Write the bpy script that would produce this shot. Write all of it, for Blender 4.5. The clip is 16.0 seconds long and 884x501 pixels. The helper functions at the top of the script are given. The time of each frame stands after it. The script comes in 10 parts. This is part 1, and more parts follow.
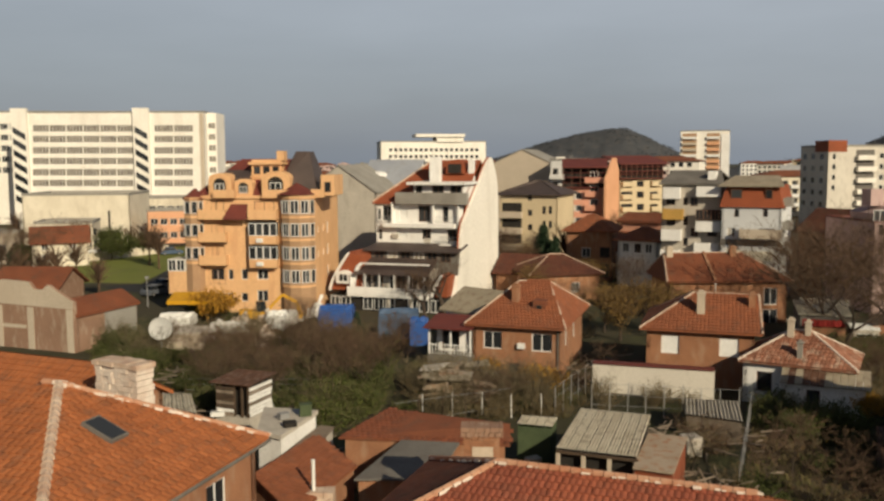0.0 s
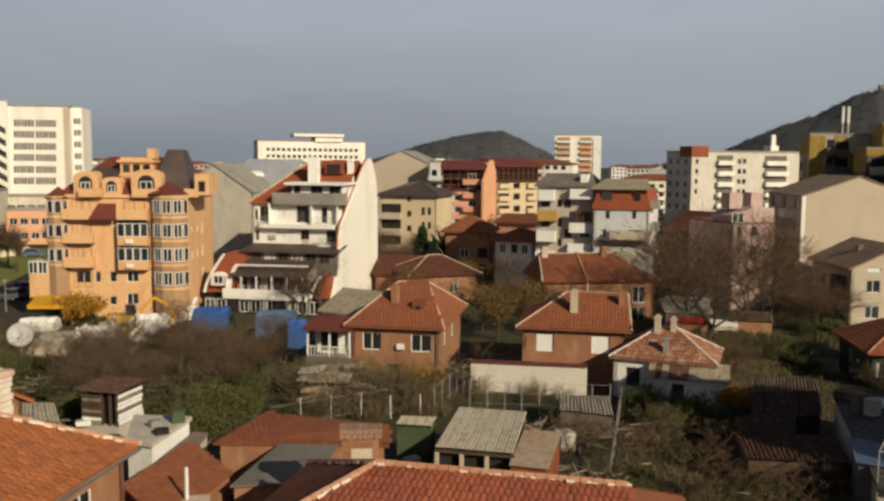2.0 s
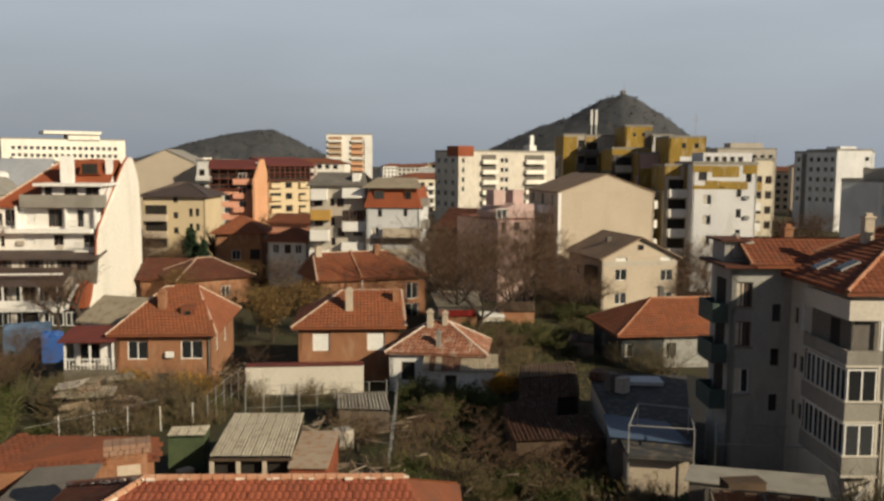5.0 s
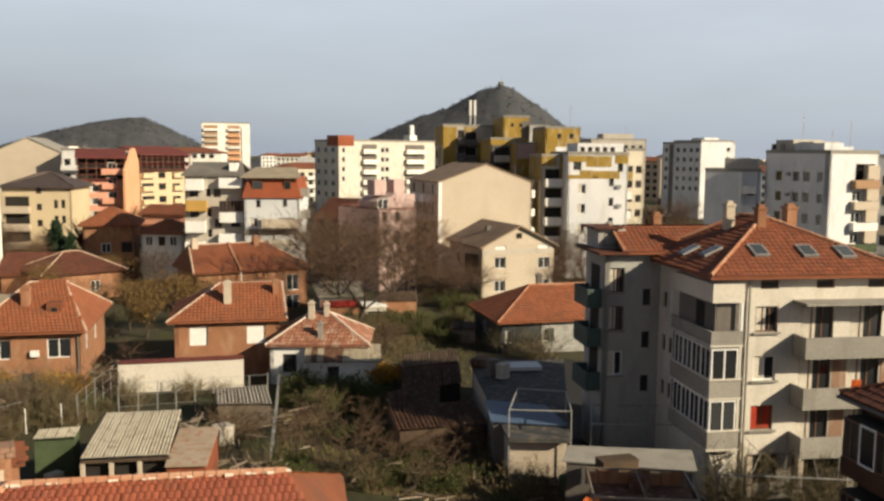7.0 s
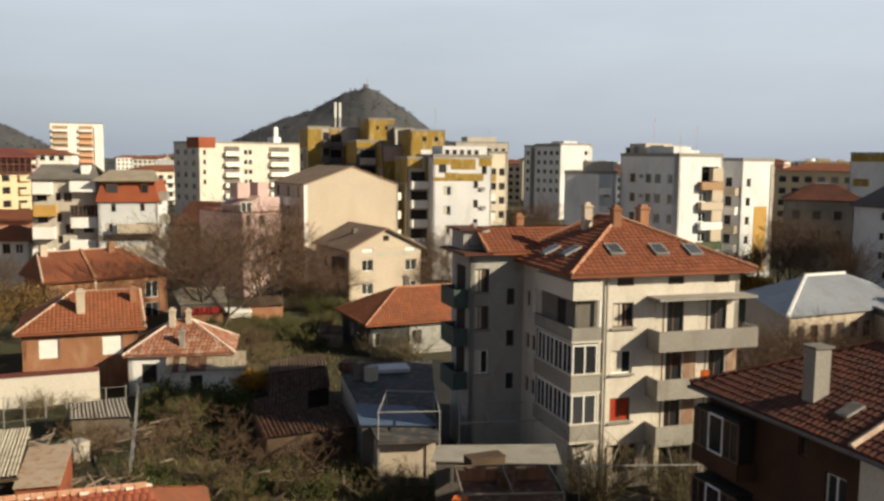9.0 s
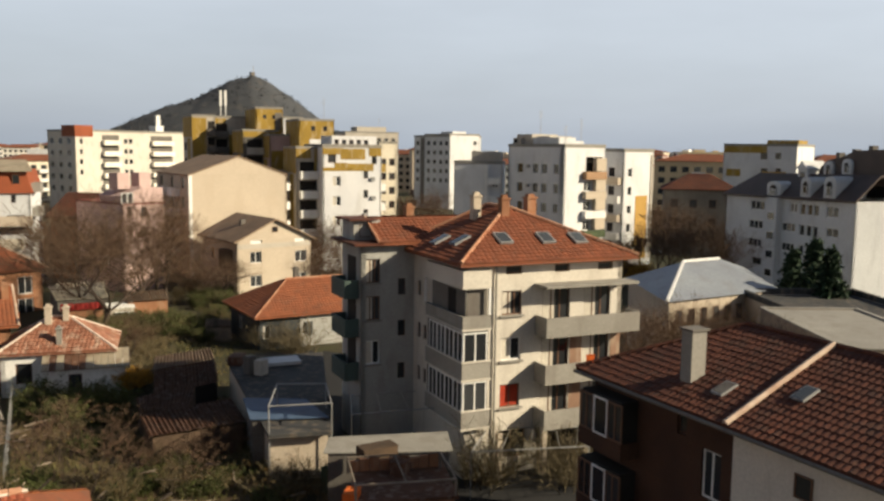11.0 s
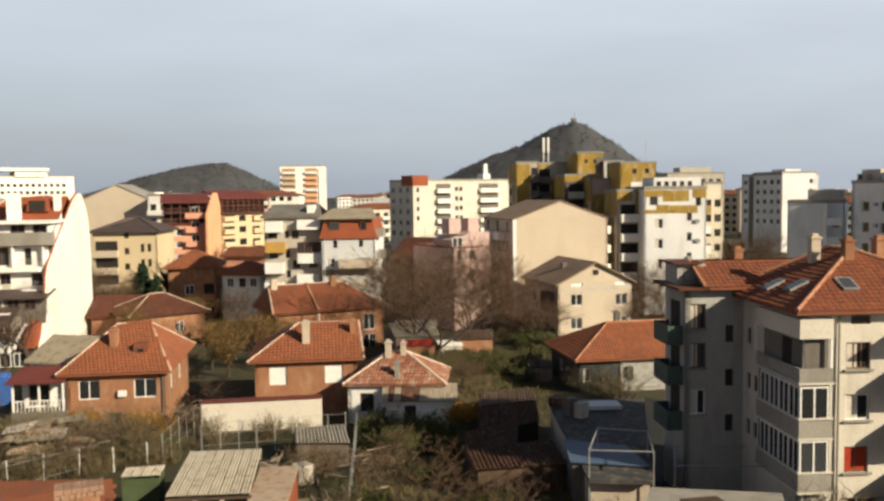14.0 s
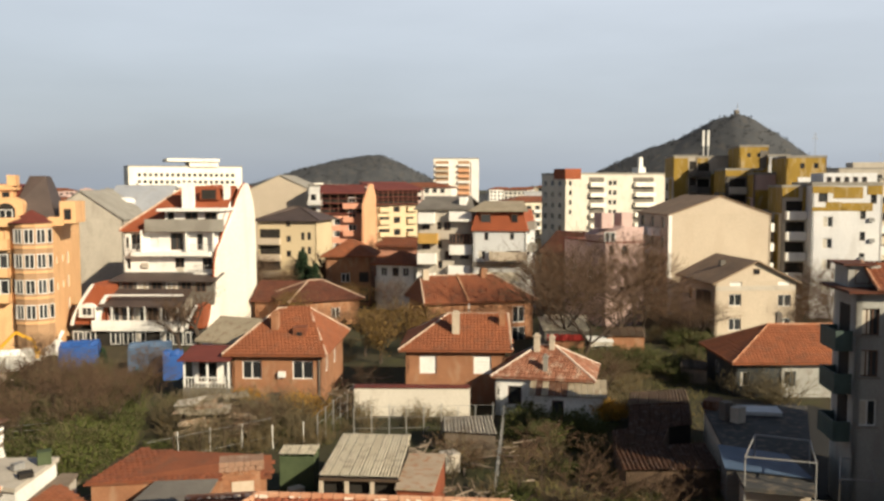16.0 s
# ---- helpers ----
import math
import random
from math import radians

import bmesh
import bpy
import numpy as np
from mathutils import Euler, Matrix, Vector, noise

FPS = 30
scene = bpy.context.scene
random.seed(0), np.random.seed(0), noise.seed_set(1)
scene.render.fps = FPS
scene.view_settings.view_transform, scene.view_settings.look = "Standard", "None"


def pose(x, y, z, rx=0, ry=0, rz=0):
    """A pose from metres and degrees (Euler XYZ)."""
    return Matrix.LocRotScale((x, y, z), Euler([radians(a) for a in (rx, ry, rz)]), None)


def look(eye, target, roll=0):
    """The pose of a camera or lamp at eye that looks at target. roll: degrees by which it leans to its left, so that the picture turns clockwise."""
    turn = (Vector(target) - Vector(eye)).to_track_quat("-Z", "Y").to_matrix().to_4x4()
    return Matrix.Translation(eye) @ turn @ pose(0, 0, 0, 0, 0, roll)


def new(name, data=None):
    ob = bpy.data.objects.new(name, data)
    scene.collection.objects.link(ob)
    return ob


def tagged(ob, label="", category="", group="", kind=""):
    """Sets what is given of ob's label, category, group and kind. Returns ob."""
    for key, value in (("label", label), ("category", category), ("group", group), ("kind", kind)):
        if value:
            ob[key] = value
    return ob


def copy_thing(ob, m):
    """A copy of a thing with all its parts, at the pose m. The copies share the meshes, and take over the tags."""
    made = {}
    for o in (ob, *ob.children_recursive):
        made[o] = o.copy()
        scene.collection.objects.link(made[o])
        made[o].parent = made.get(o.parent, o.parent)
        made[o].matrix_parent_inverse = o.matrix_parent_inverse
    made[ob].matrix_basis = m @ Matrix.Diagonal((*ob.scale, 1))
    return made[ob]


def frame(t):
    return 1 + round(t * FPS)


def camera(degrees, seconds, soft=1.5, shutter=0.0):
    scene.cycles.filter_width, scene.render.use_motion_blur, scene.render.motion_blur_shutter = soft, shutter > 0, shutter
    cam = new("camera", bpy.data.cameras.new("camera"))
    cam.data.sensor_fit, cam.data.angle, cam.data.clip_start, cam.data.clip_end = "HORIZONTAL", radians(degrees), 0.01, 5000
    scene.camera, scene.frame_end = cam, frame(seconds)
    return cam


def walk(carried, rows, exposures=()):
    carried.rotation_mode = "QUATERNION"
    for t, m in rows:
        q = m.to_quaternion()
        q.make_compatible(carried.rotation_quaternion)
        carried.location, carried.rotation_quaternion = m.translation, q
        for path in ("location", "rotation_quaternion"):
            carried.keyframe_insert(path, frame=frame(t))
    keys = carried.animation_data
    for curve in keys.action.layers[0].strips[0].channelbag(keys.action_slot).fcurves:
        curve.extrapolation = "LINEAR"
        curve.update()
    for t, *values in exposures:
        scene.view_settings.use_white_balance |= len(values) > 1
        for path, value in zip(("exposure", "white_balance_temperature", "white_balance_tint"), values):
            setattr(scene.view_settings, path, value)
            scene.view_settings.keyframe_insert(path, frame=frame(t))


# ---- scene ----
cam = camera(53.9, 16.0, soft=2.7)
EYE, ARM = 18.0, 0.3
ROWS = [
    (0.0, -0.00, -5.84, 0.27), (0.5, -2.08, -6.04, 0.03), (1.0, -4.36, -5.92, -0.42), (1.5, -6.23, -5.75, -0.30),
    (2.0, -7.89, -5.77, -0.43), (2.5, -9.98, -5.81, 0.23), (3.0, -12.03, -5.71, 0.04), (3.5, -15.19, -5.64, 0.14),
    (4.0, -17.98, -5.42, -0.23), (5.2, -23.60, -5.85, -0.32), (6.5, -28.59, -6.35, -0.43), (7.0, -30.55, -6.34, -0.48),
    (7.5, -32.91, -6.22, -0.46), (8.0, -35.36, -6.31, -0.68), (8.5, -37.37, -6.25, -0.71), (9.0, -39.31, -6.09, -0.58),
    (9.5, -42.00, -6.56, -0.71), (10.0, -43.99, -6.73, -0.72), (11.2, -46.60, -6.65, -0.75), (12.5, -41.37, -5.99, -0.66),
    (13.0, -35.77, -5.02, -0.05), (13.5, -30.10, -4.20, 0.87), (14.0, -25.72, -3.81, 0.77), (14.5, -22.29, -3.54, 0.47),
    (15.0, -19.98, -4.15, 0.55), (15.5, -17.52, -4.40, 0.47), (16.0, -15.77, -4.20, 0.13),
]
EXPOSURES = [(0.0, 0.0), (4.2, 0.0), (6.4, 0.57), (8.5, 0.65), (16.0, 0.66)]
walk(cam, [(t, pose(-math.sin(radians(yaw)) * ARM, math.cos(radians(yaw)) * ARM, EYE, 90 + pitch, roll, yaw)) for t, yaw, pitch, roll in ROWS], EXPOSURES)

# ---- light ----
SUN_AZ, SUN_EL = 150.0, 26.5
world = bpy.data.worlds.new("sky")
scene.world = world
world.use_nodes = True
wn, wl = world.node_tree.nodes, world.node_tree.links
wn.clear()
w_out, w_bg = wn.new("ShaderNodeOutputWorld"), wn.new("ShaderNodeBackground")
w_sky = wn.new("ShaderNodeTexSky")
w_sky.sky_type, w_sky.sun_disc = "NISHITA", False
w_sky.sun_elevation, w_sky.sun_rotation = radians(SUN_EL), radians(SUN_AZ)
w_sky.air_density, w_sky.dust_density = 1.2, 3.0
w_gain = wn.new("ShaderNodeVectorMath")
w_gain.operation = "SCALE"
w_gain.inputs["Scale"].default_value = 0.10
wl.new(w_sky.outputs["Color"], w_gain.inputs[0])
# thin high cloud: a pale veil, a little darker and bluer towards the horizon
w_co, w_sep = wn.new("ShaderNodeTexCoord"), wn.new("ShaderNodeSeparateXYZ")
wl.new(w_co.outputs["Generated"], w_sep.inputs[0])
w_ramp = wn.new("ShaderNodeValToRGB")
w_ramp.color_ramp.elements[0].position, w_ramp.color_ramp.elements[0].color = 0.0, (0.285, 0.32, 0.37, 1)
w_ramp.color_ramp.elements[1].position, w_ramp.color_ramp.elements[1].color = 0.24, (0.46, 0.495, 0.545, 1)
w_high = w_ramp.color_ramp.elements.new(0.42)
w_high.color = (0.11, 0.135, 0.18, 1)
w_zenith = w_ramp.color_ramp.elements.new(1.0)
w_zenith.color = (0.04, 0.055, 0.085, 1)
wl.new(w_sep.outputs["Z"], w_ramp.inputs["Fac"])
w_noise, w_map = wn.new("ShaderNodeTexNoise"), wn.new("ShaderNodeMapping")
w_map.inputs["Scale"].default_value = (2.0, 2.0, 9.0)
w_noise.inputs["Scale"].default_value, w_noise.inputs["Detail"].default_value = 1.2, 5.0
wl.new(w_co.outputs["Generated"], w_map.inputs[0])
wl.new(w_map.outputs[0], w_noise.inputs["Vector"])
w_cr = wn.new("ShaderNodeMapRange")
w_cr.inputs["From Min"].default_value, w_cr.inputs["From Max"].default_value = 0.3, 0.7
w_cr.inputs["To Min"].default_value, w_cr.inputs["To Max"].default_value = 0.92, 1.08
wl.new(w_noise.outputs["Fac"], w_cr.inputs["Value"])
w_cloud = wn.new("ShaderNodeVectorMath")
w_cloud.operation = "SCALE"
wl.new(w_ramp.outputs["Color"], w_cloud.inputs[0])
wl.new(w_cr.outputs["Result"], w_cloud.inputs["Scale"])
# the veil is brighter on one side of the sky
w_dot, w_side, w_veil = wn.new("ShaderNodeVectorMath"), wn.new("ShaderNodeValToRGB"), wn.new("ShaderNodeVectorMath")
w_dot.operation, w_veil.operation = "DOT_PRODUCT", "SCALE"
w_dot.inputs[1].default_value = (0.5 * math.sin(radians(68)), 0.5 * math.cos(radians(68)), 0)
w_half = wn.new("ShaderNodeMath")
w_half.inputs[1].default_value = 0.5
for k, (pos, v) in enumerate(((0.0, 0.3), (0.44, 0.84), (0.775, 0.92), (1.0, 1.1))):
    e_ = w_side.color_ramp.elements[k] if k < 1 else w_side.color_ramp.elements.new(pos) if k < 3 else w_side.color_ramp.elements[3]
    e_.position, e_.color = pos, (v, v, v, 1)
wl.new(w_co.outputs["Generated"], w_dot.inputs[0])
wl.new(w_dot.outputs["Value"], w_half.inputs[0])
wl.new(w_half.outputs[0], w_side.inputs["Fac"])
wl.new(w_cloud.outputs[0], w_veil.inputs[0])
wl.new(w_side.outputs["Color"], w_veil.inputs["Scale"])
w_mix = wn.new("ShaderNodeMixRGB")
w_mix.inputs["Fac"].default_value = 0.85
wl.new(w_gain.outputs[0], w_mix.inputs["Color1"])
wl.new(w_veil.outputs[0], w_mix.inputs["Color2"])
wl.new(w_mix.outputs["Color"], w_bg.inputs["Color"])
w_bg.inputs["Strength"].default_value = 1.0
wl.new(w_bg.outputs[0], w_out.inputs["Surface"])
sun = new("sun", bpy.data.lights.new("sun", "SUN"))
sun.data.energy, sun.data.angle, sun.data.color = 4.6, radians(0.6), (1.0, 0.855, 0.61)
_a, _e = radians(SUN_AZ), radians(SUN_EL)
sun.matrix_world = look((0, 0, 0), (-math.sin(_a) * math.cos(_e), -math.cos(_a) * math.cos(_e), -math.sin(_e)))


# ---- materials ----
def mat(name, a, b, rough=0.85, scale=0.6, fine=9.0, bump=0.15, metal=0.0, stain=None, amount=0.5, jitter=0.0, spec=0.3, rows=None, stretch=(1, 1, 1)):
    """Two tones mixed by a broad and a fine noise, with an optional stain tone, relief, and rows (spacing in metres, axis) of courses."""
    m = bpy.data.materials.new(name)
    m.use_nodes = True
    n, l = m.node_tree.nodes, m.node_tree.links
    p = n["Principled BSDF"]
    p.inputs["Roughness"].default_value, p.inputs["Metallic"].default_value = rough, metal
    p.inputs["Specular IOR Level"].default_value = spec
    co, mp = n.new("ShaderNodeTexCoord"), n.new("ShaderNodeMapping")
    mp.inputs["Scale"].default_value = stretch
    info = n.new("ShaderNodeObjectInfo")
    shift = n.new("ShaderNodeVectorMath")
    shift.operation = "SCALE"
    shift.inputs[0].default_value = (37.0, 53.0, 71.0)
    l.new(info.outputs["Random"], shift.inputs["Scale"])
    l.new(co.outputs["Object"], mp.inputs["Vector"])
    add = n.new("ShaderNodeVectorMath")
    l.new(mp.outputs[0], add.inputs[0])
    l.new(shift.outputs[0], add.inputs[1])
    vec = add.outputs[0]
    n1, n2 = n.new("ShaderNodeTexNoise"), n.new("ShaderNodeTexNoise")
    for q, s, d in ((n1, scale, 5.0), (n2, fine, 3.0)):
        q.inputs["Scale"].default_value, q.inputs["Detail"].default_value = s, d
        l.new(vec, q.inputs["Vector"])
    mix1 = n.new("ShaderNodeMixRGB")
    mix1.inputs["Color1"].default_value, mix1.inputs["Color2"].default_value = (*a, 1), (*b, 1)
    r1 = n.new("ShaderNodeMapRange")
    r1.inputs["From Min"].default_value, r1.inputs["From Max"].default_value = 0.32, 0.68
    l.new(n1.outputs["Fac"], r1.inputs["Value"])
    l.new(r1.outputs["Result"], mix1.inputs["Fac"])
    col = mix1.outputs["Color"]
    fine_mix = n.new("ShaderNodeMixRGB")
    fine_mix.blend_type = "MULTIPLY"
    fine_mix.inputs["Fac"].default_value = 0.35
    r2 = n.new("ShaderNodeMapRange")
    r2.inputs["From Min"].default_value, r2.inputs["From Max"].default_value = 0.3, 0.7
    r2.inputs["To Min"].default_value, r2.inputs["To Max"].default_value = 0.65, 1.15
    l.new(n2.outputs["Fac"], r2.inputs["Value"])
    l.new(col, fine_mix.inputs["Color1"])
    l.new(r2.outputs["Result"], fine_mix.inputs["Color2"])
    col = fine_mix.outputs["Color"]
    if stain:
        n3 = n.new("ShaderNodeTexNoise")
        n3.inputs["Scale"].default_value, n3.inputs["Detail"].default_value = scale * 2.3, 6.0
        smap = n.new("ShaderNodeMapping")
        smap.inputs["Scale"].default_value = (1.6, 1.6, 0.55)
        l.new(vec, smap.inputs["Vector"])
        l.new(smap.outputs[0], n3.inputs["Vector"])
        r3 = n.new("ShaderNodeMapRange")
        r3.inputs["From Min"].default_value, r3.inputs["From Max"].default_value = 0.52, 0.66
        r3.inputs["To Max"].default_value = amount
        l.new(n3.outputs["Fac"], r3.inputs["Value"])
        sm = n.new("ShaderNodeMixRGB")
        sm.inputs["Color2"].default_value = (*stain, 1)
        l.new(r3.outputs["Result"], sm.inputs["Fac"])
        l.new(col, sm.inputs["Color1"])
        col = sm.outputs["Color"]
    if jitter:
        hsv, rv = n.new("ShaderNodeHueSaturation"), n.new("ShaderNodeMapRange")
        rv.inputs["To Min"].default_value, rv.inputs["To Max"].default_value = 1 - jitter, 1 + jitter
        geo = n.new("ShaderNodeNewGeometry")
        both = n.new("ShaderNodeMath")
        both.operation = "ADD"
        frac = n.new("ShaderNodeMath")
        frac.operation = "FRACT"
        l.new(geo.outputs["Random Per Island"], both.inputs[0])
        l.new(info.outputs["Random"], both.inputs[1])
        l.new(both.outputs[0], frac.inputs[0])
        l.new(frac.outputs[0], rv.inputs["Value"])
        l.new(rv.outputs["Result"], hsv.inputs["Value"])
        l.new(col, hsv.inputs["Color"])
        col = hsv.outputs["Color"]
    height = n2.outputs["Fac"]
    if rows:
        wave = n.new("ShaderNodeTexWave")
        wave.wave_type, wave.bands_direction = "BANDS", rows[1]
        wave.wave_profile = "SIN"
        wave.inputs["Scale"].default_value = 0.314 / rows[0]
        wave.inputs["Distortion"].default_value, wave.inputs["Detail"].default_value = 0.5, 1.0
        l.new(co.outputs["Object"], wave.inputs["Vector"])
        hsum = n.new("ShaderNodeMath")
        hsum.operation = "MULTIPLY_ADD"
        l.new(wave.outputs["Fac"], hsum.inputs[0])
        hsum.inputs[1].default_value = rows[2]
        l.new(height, hsum.inputs[2])
        height = hsum.outputs[0]
    l.new(col, p.inputs["Base Color"])
    if bump:
        bp = n.new("ShaderNodeBump")
        bp.inputs["Strength"].default_value, bp.inputs["Distance"].default_value = bump, 0.05
        l.new(height, bp.inputs["Height"])
        l.new(bp.outputs[0], p.inputs["Normal"])
    return m


def glass_mat(name, base, rough=0.06):
    m = bpy.data.materials.new(name)
    m.use_nodes = True
    n, l = m.node_tree.nodes, m.node_tree.links
    p = n["Principled BSDF"]
    p.inputs["Roughness"].default_value = rough
    p.inputs["Specular IOR Level"].default_value = 0.45
    info, ramp = n.new("ShaderNodeObjectInfo"), n.new("ShaderNodeValToRGB")
    ramp.color_ramp.elements[0].color = (*base, 1)
    ramp.color_ramp.elements[1].color = (*[c * 1.8 + 0.015 for c in base], 1)
    ramp.color_ramp.elements[0].position = 0.45
    l.new(info.outputs["Random"], ramp.inputs["Fac"])
    l.new(ramp.outputs["Color"], p.inputs["Base Color"])
    return m


M = {}
M["white"] = mat("white_plaster", (0.82, 0.81, 0.79), (0.74, 0.73, 0.71), 0.9, 0.25, 6, 0.1, stain=(0.5, 0.47, 0.43), amount=0.25)
M["white_panel"] = mat("white_panel_wall", (0.74, 0.74, 0.75), (0.62, 0.63, 0.66), 0.9, 0.18, 5, 0.1, stain=(0.44, 0.43, 0.42), amount=0.35)
M["cream"] = mat("cream_plaster", (0.72, 0.66, 0.54), (0.62, 0.56, 0.45), 0.9, 0.25, 6, 0.1, stain=(0.4, 0.34, 0.26), amount=0.3)
M["hospital"] = mat("pale_cream_wall", (0.86, 0.825, 0.76), (0.79, 0.755, 0.69), 0.9, 0.08, 3, 0.1, stain=(0.5, 0.46, 0.4), amount=0.25)
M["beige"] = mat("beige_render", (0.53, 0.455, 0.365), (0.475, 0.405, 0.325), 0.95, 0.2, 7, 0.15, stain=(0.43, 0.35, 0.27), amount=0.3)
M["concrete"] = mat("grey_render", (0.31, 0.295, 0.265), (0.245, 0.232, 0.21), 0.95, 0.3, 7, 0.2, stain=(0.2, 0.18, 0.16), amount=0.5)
# stained render, and the tone of flat shade sheets in some loggias
M["dim"] = mat("stained_grey_render_and_shade", (0.18, 0.167, 0.15), (0.125, 0.115, 0.105), 0.95, 0.4, 7, 0.2, stain=(0.12, 0.10, 0.09), amount=0.5)
M["orange"] = mat("orange_facade_paint", (0.72, 0.44, 0.235), (0.65, 0.395, 0.205), 0.85, 0.2, 6, 0.1, stain=(0.42, 0.2, 0.1), amount=0.25)
M["orange_brown"] = mat("brown_facade_paint", (0.40, 0.255, 0.15), (0.34, 0.21, 0.125), 0.85, 0.3, 6, 0.1)
M["salmon"] = mat("salmon_facade_paint", (0.64, 0.32, 0.225), (0.56, 0.28, 0.195), 0.85, 0.2, 6, 0.1, stain=(0.35, 0.14, 0.09), amount=0.25)
M["peach"] = mat("peach_facade_paint", (0.74, 0.4, 0.24), (0.66, 0.35, 0.2), 0.85, 0.2, 6, 0.1)
M["yellow"] = mat("yellow_facade_paint", (0.62, 0.51, 0.34), (0.55, 0.45, 0.3), 0.85, 0.2, 6, 0.1)
M["pink"] = mat("pink_facade_paint", (0.5, 0.36, 0.34), (0.45, 0.33, 0.31), 0.85, 0.2, 6, 0.1)
M["ochre"] = mat("ochre_panel_paint", (0.36, 0.235, 0.045), (0.27, 0.175, 0.035), 0.85, 0.35, 6, 0.1, stain=(0.46, 0.38, 0.26), amount=0.5)
M["brick"] = mat("old_brick", (0.34, 0.165, 0.09), (0.25, 0.12, 0.068), 0.95, 0.5, 12, 0.3, stain=(0.38, 0.28, 0.2), amount=0.35, rows=(0.075, "Z", 0.4))
M["dark_brick"] = mat("dark_brick", (0.085, 0.042, 0.025), (0.052, 0.027, 0.018), 0.95, 0.5, 12, 0.3, rows=(0.075, "Z", 0.4))
M["tile"] = mat("clay_roof_tile", (0.40, 0.135, 0.048), (0.32, 0.107, 0.04), 0.85, 0.35, 6, 0.35, stain=(0.15, 0.08, 0.05), amount=0.45, jitter=0.12)
M["tile_plain"] = mat("orange_red_roof_tile", (0.275, 0.094, 0.043), (0.215, 0.075, 0.037), 0.85, 0.3, 6, 0.3, stain=(0.17, 0.08, 0.05), amount=0.5, jitter=0.11)
M["roof"] = mat("old_clay_roof", (0.225, 0.075, 0.036), (0.16, 0.056, 0.03), 0.85, 0.35, 5, 0.35, stain=(0.11, 0.065, 0.045), amount=0.5)
M["roof_dark"] = mat("weathered_clay_roof", (0.125, 0.043, 0.025), (0.075, 0.028, 0.019), 0.85, 0.4, 5, 0.35, stain=(0.07, 0.04, 0.03), amount=0.6, jitter=0.16)
M["cap"] = mat("mortared_ridge", (0.62, 0.5, 0.4), (0.45, 0.3, 0.22), 0.9, 1.5, 8, 0.3)
M["roof_brown"] = mat("faded_brown_roof", (0.235, 0.165, 0.115), (0.17, 0.118, 0.085), 0.9, 0.5, 6, 0.3, stain=(0.22, 0.18, 0.14), amount=0.5, jitter=0.15)
M["felt"] = mat("patched_roofing_felt", (0.062, 0.062, 0.062), (0.04, 0.04, 0.042), 0.85, 0.6, 6, 0.3, stain=(0.16, 0.13, 0.10), amount=0.7)
M["slate"] = mat("dark_slate_roof", (0.085, 0.062, 0.056), (0.058, 0.044, 0.041), 0.6, 0.5, 8, 0.2)
M["maroon"] = mat("maroon_roof", (0.16, 0.04, 0.03), (0.11, 0.03, 0.025), 0.7, 0.5, 8, 0.2)
M["mansard"] = mat("red_mansard_tile", (0.30, 0.082, 0.035), (0.24, 0.066, 0.03), 0.8, 0.4, 8, 0.25, rows=(0.3, "Z", 0.6))
M["zinc"] = mat("pale_zinc_roof", (0.44, 0.46, 0.50), (0.36, 0.38, 0.43), 0.5, 0.2, 4, 0.1, metal=0.2, stain=(0.3, 0.28, 0.27), amount=0.3)
M["hall_roof"] = mat("blue_grey_metal_roof", (0.30, 0.325, 0.36), (0.24, 0.26, 0.30), 0.55, 0.2, 4, 0.1, metal=0.2, stain=(0.2, 0.19, 0.18), amount=0.3)
M["corrugated"] = mat("corrugated_sheet", (0.36, 0.31, 0.23), (0.27, 0.23, 0.17), 0.85, 0.5, 6, 0.2, stain=(0.16, 0.09, 0.05), amount=0.5)
M["rust"] = mat("rusty_sheet", (0.13, 0.06, 0.034), (0.08, 0.04, 0.026), 0.85, 0.8, 8, 0.3, stain=(0.26, 0.2, 0.16), amount=0.5)
M["wood"] = mat("weathered_wood", (0.1, 0.066, 0.043), (0.06, 0.042, 0.03), 0.9, 1.0, 10, 0.3)
M["metal"] = mat("galvanised_metal", (0.36, 0.36, 0.36), (0.27, 0.27, 0.27), 0.55, 2, 12, 0.1, metal=0.3)
M["frame"] = mat("white_window_frame", (0.8, 0.8, 0.79), (0.72, 0.72, 0.7), 0.5, 2, 12, 0.0)
M["frame_brown"] = mat("brown_window_frame", (0.16, 0.085, 0.05), (0.11, 0.06, 0.04), 0.6, 2, 12, 0.0)
M["glass"] = glass_mat("window_glass", (0.022, 0.024, 0.027))
M["curtain"] = mat("curtain_cloth", (0.62, 0.58, 0.5), (0.5, 0.46, 0.4), 0.9, 3, 14, 0.1)
M["red_cloth"] = mat("red_curtain", (0.42, 0.05, 0.02), (0.3, 0.035, 0.018), 0.9, 3, 14, 0.1)
# near-black for black parts, and for sheets or boxes painting shade in openings
M["dark"] = mat("shade_and_black_parts", (0.03, 0.026, 0.023), (0.02, 0.018, 0.016), 0.9, 1, 8, 0.0)
M["blue"] = mat("blue_tarpaulin", (0.03, 0.10, 0.34), (0.025, 0.075, 0.26), 0.5, 1, 8, 0.3)
M["blue_pale"] = mat("faded_blue_tarpaulin", (0.075, 0.12, 0.2), (0.06, 0.095, 0.16), 0.6, 1, 8, 0.3)
M["yellow_leaf"] = mat("yellow_leaves", (0.43, 0.225, 0.025), (0.3, 0.15, 0.02), 0.8, 2, 12, 0.0, jitter=0.4)
M["leaf"] = mat("dull_green_leaves", (0.07, 0.085, 0.02), (0.045, 0.053, 0.015), 0.8, 2, 12, 0.0, jitter=0.4)
